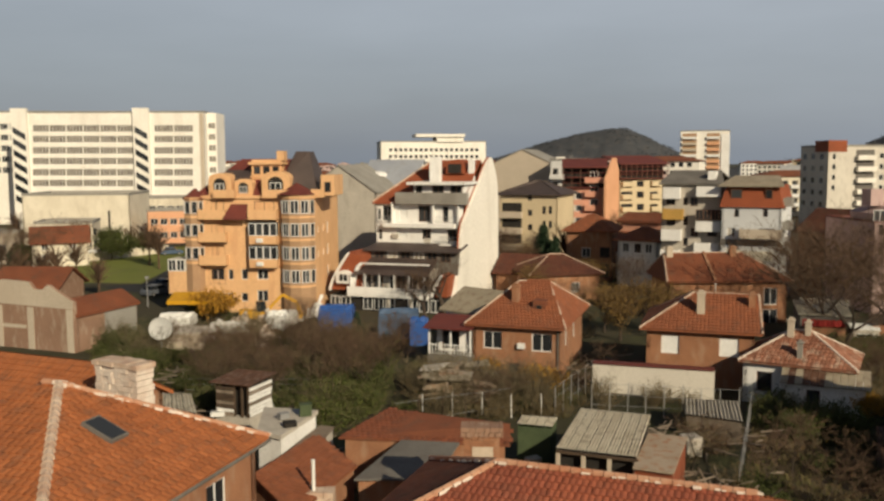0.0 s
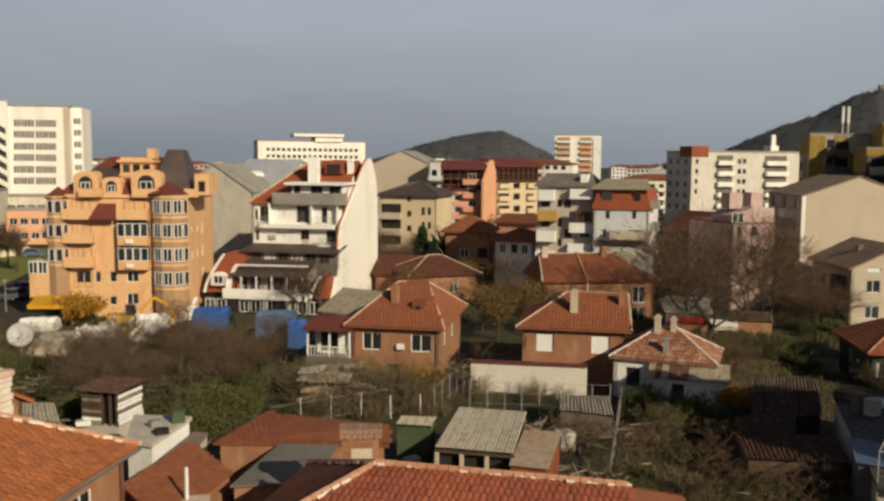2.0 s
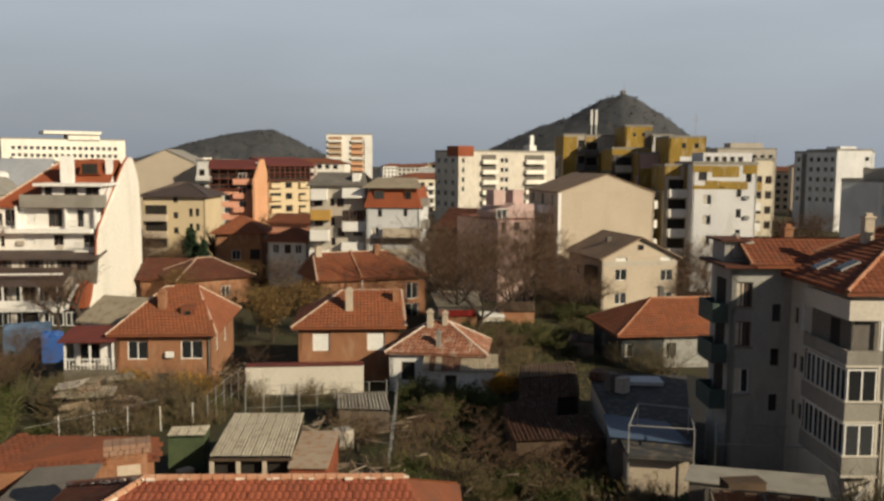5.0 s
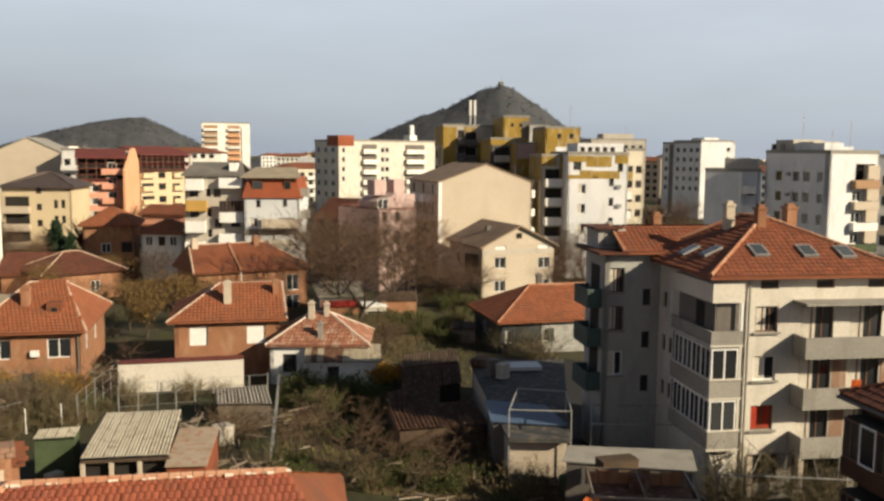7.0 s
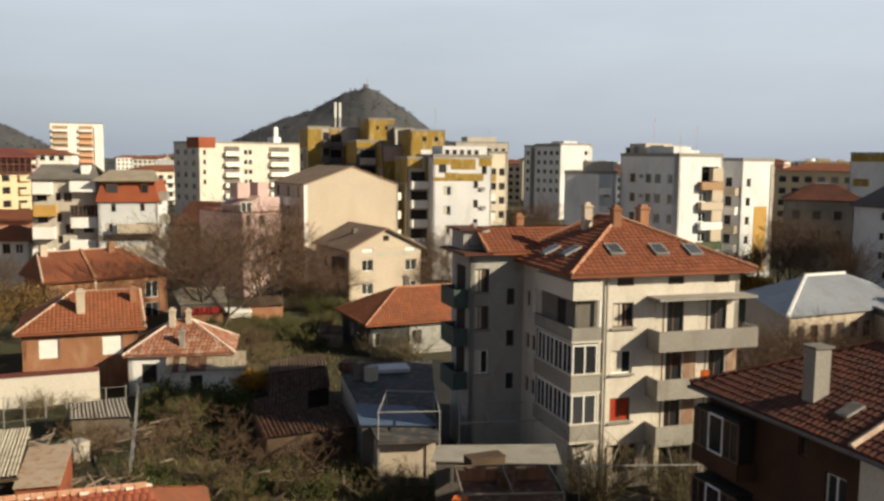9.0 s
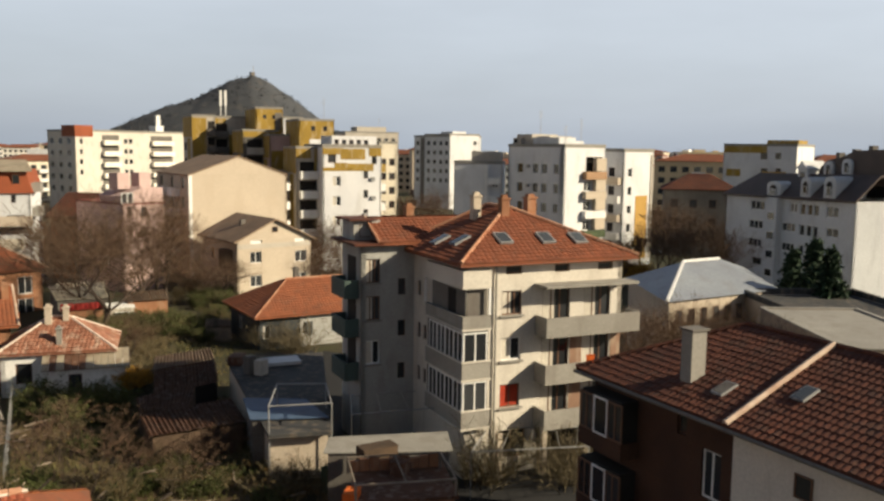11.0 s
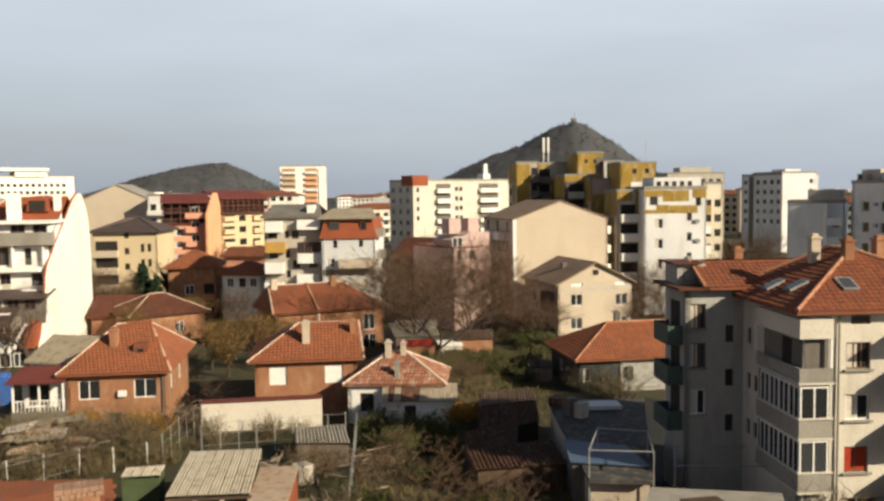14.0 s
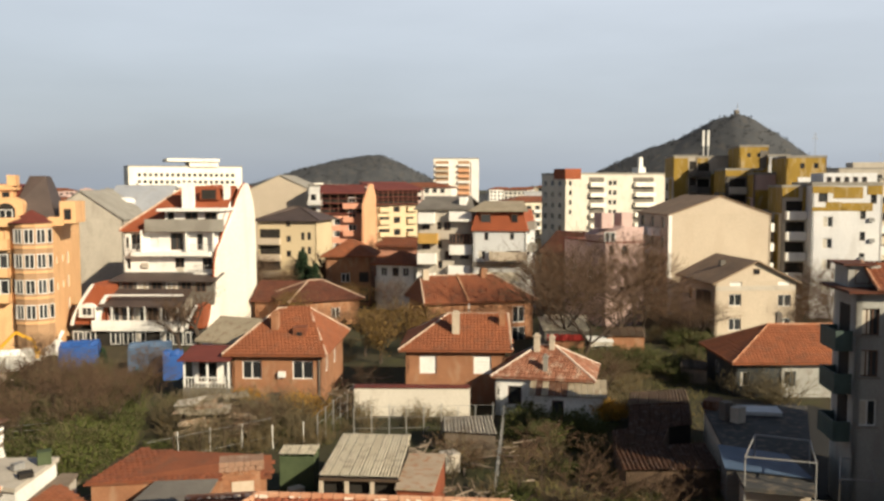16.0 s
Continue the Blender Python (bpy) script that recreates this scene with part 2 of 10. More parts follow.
M["leaf_brown"] = mat("brown_yellow_leaves", (0.21, 0.125, 0.035), (0.12, 0.078, 0.026), 0.8, 2, 12, 0.0, jitter=0.4)
M["conifer"] = mat("conifer_needles", (0.022, 0.045, 0.02), (0.014, 0.03, 0.014), 0.8, 2, 12, 0.0, jitter=0.4)
M["bark"] = mat("grey_brown_bark", (0.075, 0.056, 0.043), (0.048, 0.037, 0.03), 0.95, 3, 15, 0.3)
M["twig"] = mat("bare_twigs", (0.13, 0.08, 0.05), (0.07, 0.045, 0.03), 0.95, 3, 15, 0.0, jitter=0.3)
M["ground"] = mat("rough_ground", (0.058, 0.047, 0.028), (0.034, 0.035, 0.016), 0.95, 0.08, 2.5, 0.5, stain=(0.055, 0.06, 0.02), amount=0.7)
M["lawn"] = mat("green_lawn", (0.17, 0.19, 0.035), (0.13, 0.15, 0.03), 0.95, 0.1, 3, 0.4, stain=(0.14, 0.12, 0.05), amount=0.4)
# asphalt kept very dark, so that yard patches also hold painted shade
M["asphalt"] = mat("asphalt", (0.028, 0.028, 0.029), (0.02, 0.02, 0.021), 0.9, 0.3, 12, 0.2)
M["ochre_plain"] = mat("orange_balcony_paint", (0.50, 0.30, 0.08), (0.43, 0.26, 0.07), 0.8, 0.4, 8, 0.1)
M["soil"] = mat("brown_garden_soil", (0.125, 0.083, 0.045), (0.08, 0.054, 0.03), 0.95, 0.4, 5, 0.6, stain=(0.075, 0.09, 0.03), amount=0.6)
# scrub colour with distance haze mixed in as grey-blue
M["hill"] = mat("hazy_scrub_hill", (0.068, 0.072, 0.08), (0.046, 0.05, 0.058), 0.95, 0.03, 0.22, 0.35, stain=(0.10, 0.09, 0.08), amount=0.35)
M["enamel"] = mat("white_enamel", (0.78, 0.78, 0.76), (0.7, 0.7, 0.68), 0.4, 2, 9, 0.0)
M["red_paint"] = mat("red_awning", (0.42, 0.05, 0.04), (0.34, 0.04, 0.035), 0.6, 1, 8, 0.1)
M["yellow_paint"] = mat("yellow_machine_paint", (0.60, 0.32, 0.015), (0.5, 0.26, 0.012), 0.5, 1, 8, 0.1)
M["teal_paint"] = mat("dull_teal_painted_sheet", (0.07, 0.105, 0.095), (0.05, 0.075, 0.07), 0.7, 1, 8, 0.2)
M["green_paint"] = mat("green_painted_boards", (0.075, 0.1, 0.05), (0.05, 0.07, 0.035), 0.8, 1, 8, 0.2)
M["patched"] = mat("patched_faded_roof_tile", (0.30, 0.135, 0.085), (0.22, 0.09, 0.055), 0.9, 0.5, 7, 0.3, stain=(0.46, 0.36, 0.28), amount=0.6, jitter=0.2)
M["twig_olive"] = mat("olive_grey_twigs", (0.17, 0.135, 0.08), (0.095, 0.077, 0.045), 0.95, 3, 15, 0.0, jitter=0.35)
# pale blue paint; also tints a white block's shaded face
M["skyblue"] = mat("pale_blue_paint_and_shade", (0.66, 0.675, 0.69), (0.585, 0.60, 0.62), 0.9, 0.2, 6, 0.1, stain=(0.34, 0.34, 0.36), amount=0.3)
M["stone"] = mat("rubble_stone", (0.28, 0.22, 0.17), (0.19, 0.15, 0.12), 0.95, 1.2, 6, 0.5, jitter=0.25)
M["orange_cloth"] = mat("orange_towel", (0.7, 0.16, 0.03), (0.6, 0.13, 0.025), 0.9, 3, 14, 0.1)
M["plum"] = mat("car_paint", (0.10, 0.11, 0.13), (0.09, 0.1, 0.12), 0.3, 3, 14, 0.0)
M["wing_render"] = mat("aged_grey_render", (0.40, 0.40, 0.385), (0.33, 0.33, 0.315), 0.95, 0.3, 7, 0.15, stain=(0.24, 0.22, 0.2), amount=0.45)
# blue-grey render, darkened to include a neighbour's shadow
M["slate_render"] = mat("shaded_blue_grey_render", (0.055, 0.064, 0.072), (0.04, 0.046, 0.052), 0.9, 0.3, 7, 0.15, stain=(0.08, 0.08, 0.075), amount=0.4)
M["cream_wall"] = mat("pale_cream_render", (0.64, 0.60, 0.53), (0.57, 0.53, 0.47), 0.95, 0.3, 8, 0.15, stain=(0.36, 0.32, 0.27), amount=0.35)
M["tile_brown"] = mat("brown_red_roof_tile", (0.235, 0.075, 0.036), (0.175, 0.058, 0.03), 0.85, 0.35, 6, 0.3, stain=(0.12, 0.06, 0.04), amount=0.5, jitter=0.15)
M["tile_red"] = mat("bright_red_roof_tile", (0.32, 0.095, 0.05), (0.25, 0.072, 0.042), 0.85, 0.35, 6, 0.3, stain=(0.2, 0.08, 0.05), amount=0.4, jitter=0.15)
M["ridge_clay"] = mat("clay_ridge_tile", (0.42, 0.18, 0.10), (0.5, 0.3, 0.2), 0.9, 1.2, 8, 0.3)
M["cap_white"] = mat("white_mortar", (0.72, 0.64, 0.56), (0.6, 0.48, 0.4), 0.95, 1.5, 8, 0.3)
M["corrugated_pale"] = mat("pale_asbestos_sheet", (0.78, 0.73, 0.62), (0.66, 0.6, 0.49), 0.9, 0.5, 6, 0.2, stain=(0.22, 0.16, 0.10), amount=0.4)
M["rust_pale"] = mat("faded_rusty_sheet", (0.42, 0.34, 0.26), (0.33, 0.25, 0.18), 0.85, 0.6, 8, 0.3, stain=(0.3, 0.11, 0.04), amount=0.7)
M["salmon_dark"] = mat("red_brown_boards", (0.26, 0.075, 0.035), (0.19, 0.055, 0.03), 0.9, 1, 8, 0.2)
M["brick_pale"] = mat("pale_old_brick", (0.3, 0.185, 0.13), (0.24, 0.145, 0.1), 0.95, 0.5, 12, 0.3, stain=(0.42, 0.34, 0.26), amount=0.5, rows=(0.075, "Z", 0.4))
M["sky_glass"] = glass_mat("skylight_glass", (0.05, 0.055, 0.06), 0.03)
M["wood_grey"] = mat("silvered_wood", (0.27, 0.22, 0.175), (0.17, 0.135, 0.105), 0.95, 1.5, 10, 0.2, jitter=0.3)
M["beige_grey"] = mat("pale_grey_render", (0.50, 0.46, 0.40), (0.43, 0.39, 0.34), 0.95, 0.3, 7, 0.15, stain=(0.3, 0.27, 0.23), amount=0.35)
M["office_glass"] = mat("pale_curtained_glass", (0.30, 0.27, 0.23), (0.16, 0.145, 0.13), 0.25, 1.2, 5, 0.0, spec=0.5)
M["dry_grass"] = mat("dry_grass", (0.14, 0.11, 0.05), (0.075, 0.075, 0.024), 0.9, 2, 12, 0.0, jitter=0.35)


# ---- building helpers ----
def thing(name, m, label, category, group="", kind=""):
    return_ob = new(name)
    return_ob.matrix_world = m
    return tagged(return_ob, label, category, group, kind)


def part(name, bm, material, parent, label="", at=None):
    """One mesh object under a thing or a part."""
    me = bm
    if isinstance(bm, bmesh.types.BMesh):
        me = bpy.data.meshes.new(name)
        bm.to_mesh(me)
        bm.free()
    if not me.materials:
        for q in material if isinstance(material, (list, tuple)) else (material,):
            me.materials.append(M[q])
    ob = new(name, me)
    ob.parent = parent
    if at is not None:
        ob.matrix_local = at
    return tagged(ob, label)


def box(bm, x0, y0, z0, x1, y1, z1, mi=0):
    v = [bm.verts.new(p) for p in ((x0, y0, z0), (x1, y0, z0), (x1, y1, z0), (x0, y1, z0), (x0, y0, z1), (x1, y0, z1), (x1, y1, z1), (x0, y1, z1))]
    for q in ((3, 2, 1, 0), (4, 5, 6, 7), (0, 1, 5, 4), (1, 2, 6, 5), (2, 3, 7, 6), (3, 0, 4, 7)):
        bm.faces.new([v[i] for i in q]).material_index = mi


def bar(bm, a, b, r0, r1=None, n=4, mi=0):
    """A tapered stick from a to b."""
    a, b = Vector(a), Vector(b)
    r1 = r0 if r1 is None else r1
    d = (b - a)
    if d.length < 1e-6:
        return
    q = d.to_track_quat("Z", "Y")
    ra = [bm.verts.new(a + q @ Vector((math.cos(k * math.tau / n + 0.785) * r0, math.sin(k * math.tau / n + 0.785) * r0, 0))) for k in range(n)]
    rb = [bm.verts.new(b + q @ Vector((math.cos(k * math.tau / n + 0.785) * r1, math.sin(k * math.tau / n + 0.785) * r1, 0))) for k in range(n)]
    for k in range(n):
        bm.faces.new((ra[k], ra[(k + 1) % n], rb[(k + 1) % n], rb[k])).material_index = mi
    bm.faces.new(rb).material_index = mi
    bm.faces.new(ra[::-1]).material_index = mi


def prism(bm, outline, y0, y1, mi=0):
    """An outline in x, z pushed from y0 to y1."""
    a = [bm.verts.new((x, y0, z)) for x, z in outline]
    b = [bm.verts.new((x, y1, z)) for x, z in outline]
    n = len(outline)
    bm.faces.new(a).material_index = mi
    bm.faces.new(b[::-1]).material_index = mi
    for k in range(n):
        bm.faces.new((a[k], b[k], b[(k + 1) % n], a[(k + 1) % n])).material_index = mi
    bmesh.ops.recalc_face_normals(bm, faces=bm.faces[:])


def slab(bm, outline, z0, z1, mi=0):
    """An outline in x, y raised from z0 to z1."""
    a = [bm.verts.new((x, y, z0)) for x, y in outline]
    b = [bm.verts.new((x, y, z1)) for x, y in outline]
    n = len(outline)
    bm.faces.new(a[::-1]).material_index = mi
    bm.faces.new(b).material_index = mi
    for k in range(n):
        bm.faces.new((a[k], a[(k + 1) % n], b[(k + 1) % n], b[k])).material_index = mi


def sheet(bm, corners, thick, mi=0):
    """A thick sheet hung down from four (or three) corners."""
    a = [bm.verts.new(p) for p in corners]
    b = [bm.verts.new((p[0], p[1], p[2] - thick)) for p in corners]
    n = len(corners)
    bm.faces.new(a).material_index = mi
    bm.faces.new(b[::-1]).material_index = mi
    for k in range(n):
        bm.faces.new((a[k], b[k], b[(k + 1) % n], a[(k + 1) % n])).material_index = mi


def wall(bm, length, height, holes=(), thick=0.3, z0=0.0, reveal=0.16, mi=0):
    """A wall along x, outside towards -y, with openings (x, z, w, h) that go in by the reveal."""
    xs = sorted({0.0, length, *[min(max(h[0], 0), length) for h in holes], *[min(max(h[0] + h[2], 0), length) for h in holes]})
    zs = sorted({z0, height, *[min(max(h[1], z0), height) for h in holes], *[min(max(h[1] + h[3], z0), height) for h in holes]})
    cache = {}

    def vert(x, y, z):
        k = (round(x, 4), round(y, 4), round(z, 4))
        if k not in cache:
            cache[k] = bm.verts.new((x, y, z))
        return cache[k]

    def solid(x, z):
        return not any(h[0] < x < h[0] + h[2] and h[1] < z < h[1] + h[3] for h in holes)

    def quad(*p):
        bm.faces.new([vert(*q) for q in p]).material_index = mi
    for i in range(len(xs) - 1):
        for j in range(len(zs) - 1):
            if xs[i + 1] - xs[i] > 1e-4 and zs[j + 1] - zs[j] > 1e-4 and solid((xs[i] + xs[i + 1]) / 2, (zs[j] + zs[j + 1]) / 2):
                quad((xs[i], 0, zs[j]), (xs[i + 1], 0, zs[j]), (xs[i + 1], 0, zs[j + 1]), (xs[i], 0, zs[j + 1]))
    for h in holes:
        a, b, c, d = h[0], h[0] + h[2], h[1], h[1] + h[3]
        r = reveal
        for p in (((a, 0, c), (a, r, c), (b, r, c), (b, 0, c)), ((a, 0, d), (b, 0, d), (b, r, d), (a, r, d)),
                  ((a, 0, c), (a, 0, d), (a, r, d), (a, r, c)), ((b, 0, c), (b, r, c), (b, r, d), (b, 0, d))):
            try:
                quad(*p)
            except ValueError:
                pass
    for p in (((0, thick, z0), (0, thick, height), (length, thick, height), (length, thick, z0)),
              ((0, 0, height), (length, 0, height), (length, thick, height), (0, thick, height)),
              ((0, 0, z0), (0, 0, height), (0, thick, height), (0, thick, z0)), ((length, 0, z0), (length, thick, z0), (length, thick, height), (length, 0, height))):
        bm.faces.new([bm.verts.new(q) for q in p]).material_index = mi


WIN = {}


def pydata(name, verts, faces, material, smooth=False):
    me = bpy.data.meshes.new(name)
    me.from_pydata(verts, [], faces)
    me.materials.append(M[material])
    me.update()
    return me


def window(parent, m, w, h, style="white"):
    """A window under its building: frame, pane behind it and, by its style, curtains or a shutter. m: its foot's middle, y inwards.
    Styles: white, brown, curtain, red, row, dark (no frame), shutter."""
    key = (round(w, 2), round(h, 2), style)
    if key not in WIN:
        t = min(0.08, w * 0.08)
        n = {"row": max(2, round(w / 0.85)), "pale": max(2, round(w / 0.85)), "dark": 1, "one": 1, "brown3": 3}.get(style, 2 if w > 0.85 else 1)
        bm = bmesh.new()
        if style == "shutter":
            k = max(6, int(h / 0.12))
            prof = []
            for q in range(k):
                prof += [(0.02, q * h / k), (0.0, (q + 0.8) * h / k)]
            prof += [(0.06, h), (0.06, 0)]
            va = [bm.verts.new((-w / 2, y, z)) for y, z in prof]
            vb = [bm.verts.new((w / 2, y, z)) for y, z in prof]
            for q in range(len(prof)):
                r = (q + 1) % len(prof)
                bm.faces.new((va[q], vb[q], vb[r], va[r]))
            bm.faces.new(va)
            bm.faces.new(vb[::-1])
        else:
            p = (w - t * (n + 1)) / n
            wall(bm, w, h, [(t + q * (p + t), t, p, h - 2 * t) for q in range(n)], thick=0.06, reveal=0.06)
            bm.verts.ensure_lookup_table()
            for v in bm.verts:
                v.co.x -= w / 2
        f = bpy.data.meshes.new("window")
        bm.to_mesh(f)
        bm.free()
        f.materials.append(M["frame_brown" if style in ("brown", "brown3", "red", "red_dim", "dark") else "frame"])
        bm = bmesh.new()
        box(bm, -w / 2 + 0.02, 0.03, 0.02, w / 2 - 0.02, 0.05, h - 0.02)
        g = bpy.data.meshes.new("pane")
        bm.to_mesh(g)
        bm.free()
        g.materials.append(M["office_glass" if style == "pale" else "glass"])
        c = None
        if style in ("curtain", "red", "red_dim", "brown3"):
            bm = bmesh.new()
            k = 10
            va = [bm.verts.new((-w / 2 + t + (w * 0.42) * q / k, 0.024 if q % 2 else 0.012, z)) for z in (t, h - t) for q in range(k + 1)]
            for q in range(k):
                bm.faces.new((va[q], va[q + 1], va[k + 2 + q], va[k + 1 + q]))
            c = bpy.data.meshes.new("curtain")
            bm.to_mesh(c)
            bm.free()
            c.materials.append(M["red_cloth" if style == "red" else "curtain"])
        WIN[key] = f, g, c
    f, g, c = WIN[key]
    ob = part("window", f, "frame", parent, at=m)
    if style != "shutter":
        part("pane", g, "glass", ob)
    if c:
        part("curtain", c, "curtain", ob)
        if style == "red":
            part("curtain", c, "curtain", ob, at=Matrix.Translation((w * 0.44, 0, 0)))
    return ob


def tiles(parent, quad, tw, tl, material, count=300, seed=1, lift=0.02):
    """Clay tiles laid in courses over a sloping face: eave left, eave right, ridge right, ridge left, in the parent's frame.
    The first courses are tiles of their own, the others one mesh."""
    rnd = random.Random(seed)
    a, b, c, d = [Vector(q) for q in quad]
    ux = (b - a).normalized()
    nz = (b - a).cross(d - a).normalized()
    vy = nz.cross(ux)
    poly = [((q - a).dot(ux), (q - a).dot(vy)) for q in (a, b, c, d)]
    top = max(p[1] for p in poly)

    def span(v):
        xs = []
        for k in range(4):
            (x0, v0), (x1, v1) = poly[k], poly[(k + 1) % 4]
            if (v0 <= v) != (v1 <= v):
                xs.append(x0 + (x1 - x0) * (v - v0) / (v1 - v0))
        return (min(xs), max(xs)) if len(xs) > 1 else None
    shape = []
    n = 4
    for row, (v, z) in enumerate(((0, 0.035), (tl * 1.06, 0.0))):
        for k in range(n + 1):
            f = k / n
            shape.append(((f - 0.5) * tw * 0.97, v, z + lift + 0.03 * math.sin(f * math.pi)))
    shape += [(-tw * 0.485, 0, 0.0), (tw * 0.485, 0, 0.0)]
    faces = [(k, k + 1, n + 2 + k, n + 1 + k) for k in range(n)] + [(2 * n + 2, 2 * n + 3, *range(n, -1, -1))]
    one = pydata("roof_tile", shape, faces, material)
    basis = Matrix((ux, vy, nz)).transposed().to_4x4()
    verts, polys, placed, row, v = [], [], 0, 0, 0.0
    while v < top - tl * 0.4:
        s = span(v + tl * 0.5)
        if s:
            x = s[0] + tw / 2
            while x < s[1] + tw * 0.1:
                tilt = rnd.uniform(-0.035, 0.035)
                m = Matrix.Translation(a + ux * (x + rnd.uniform(-0.01, 0.01)) + vy * (v + rnd.uniform(-0.02, 0.02)) + nz * rnd.uniform(0, 0.012)) @ basis @ Matrix.Rotation(tilt, 4, "Z")
                if placed < count:
                    part("roof_tile", one, material, parent, at=m)
                    placed += 1
                else:
                    o = len(verts)
                    verts += [tuple(m @ Vector(q)) for q in shape]
                    polys += [tuple(o + i for i in q) for q in faces]
                x += tw
        v += tl
    if polys:
        tagged(part("tile_field", pydata("tile_courses", verts, polys, material), material, parent), kind="stuff")


def side(kind, L, D):
    """The frame of one facade of a block L long and D deep: x along it to the right as seen from outside, y inwards."""
    return {"front": Matrix.Identity(4), "right": pose(L, 0, 0, 0, 0, 90), "back": pose(L, D, 0, 0, 0, 180), "left": pose(0, D, 0, 0, 0, -90)}[kind]


def frame2(p0, p1, z=0.0):
    """A frame at p0 with x towards p1, seen left to right."""
    a = math.atan2(p1[1] - p0[1], p1[0] - p0[0])
    return Matrix.Translation((p0[0], p0[1], z)) @ Matrix.Rotation(a, 4, "Z"), math.hypot(p1[0] - p0[0], p1[1] - p0[1])


def grid(us, zs, w, h, style="white"):
    return [(u, z, w, h, style) for z in zs for u in us]


def add_wall(parent, kind, L, D, H, wins, material, z0=0.0, sill=True, extra=()):
    """One facade with its openings and windows. wins: (middle u, foot z, w, h, style); extra: openings left empty,
    their shade given by a near-black back.
    """
    m = side(kind, L, D)
    length = L if kind in ("front", "back") else D
    bm = bmesh.new()
    wall(bm, length, H, [(u - w / 2, z, w, h) for u, z, w, h, s in wins] + [(e[0] - e[2] / 2, e[1], e[2], e[3]) for e in extra], z0=z0, thick=1.2 if extra else 0.3, reveal=1.0 if extra and not wins else 0.16)
    wob = part("wall", bm, material, parent, at=m)
    for u, z, w, h, s in wins:
        window(parent, m @ Matrix.Translation((u, 0.10, z)), w, h, s)
    for e in extra:
        bm = bmesh.new()
        # near-black back panel paints the shade deep in the opening
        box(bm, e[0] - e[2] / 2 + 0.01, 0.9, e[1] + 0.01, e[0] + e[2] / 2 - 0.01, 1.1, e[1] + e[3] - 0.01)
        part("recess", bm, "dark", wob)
    return wob


BAL = {}


def balcony(parent, m, u, z, w, d=1.1, h=0.95, material="concrete", rail=False, top=True):
    """A balcony slab with a solid or railed parapet, on the facade frame m."""
    key = (round(w, 2), d, h, material, rail)
    if key not in BAL:
        bm = bmesh.new()
        box(bm, -w / 2, -d, -0.16, w / 2, -0.004, 0.0)
        if rail:
            for x0, y0, x1, y1 in ((-w / 2, -d, w / 2, -d), (-w / 2, -d, -w / 2, 0), (w / 2, -d, w / 2, 0)):
                bar(bm, (x0, y0, h), (x1, y1, h), 0.03)
                n = max(2, int(math.hypot(x1 - x0, y1 - y0) / 0.22))
                for k in range(n + 1):
                    f = k / n
                    bar(bm, (x0 + (x1 - x0) * f, y0 + (y1 - y0) * f, 0), (x0 + (x1 - x0) * f, y0 + (y1 - y0) * f, h), 0.015)
        else:
            a, c = w / 2, 0.1
            slab(bm, [(-a, -0.004), (-a, -d), (a, -d), (a, -0.004), (a - c, -0.004), (a - c, -d + c), (-a + c, -d + c), (-a + c, -0.004)], 0.001, h)
        me = bpy.data.meshes.new("balcony")
        bm.to_mesh(me)
        bm.free()
        me.materials.append(M[material])
        BAL[key] = me
    return part("balcony", BAL[key], material, parent, at=m @ Matrix.Translation((u, 0, z)))


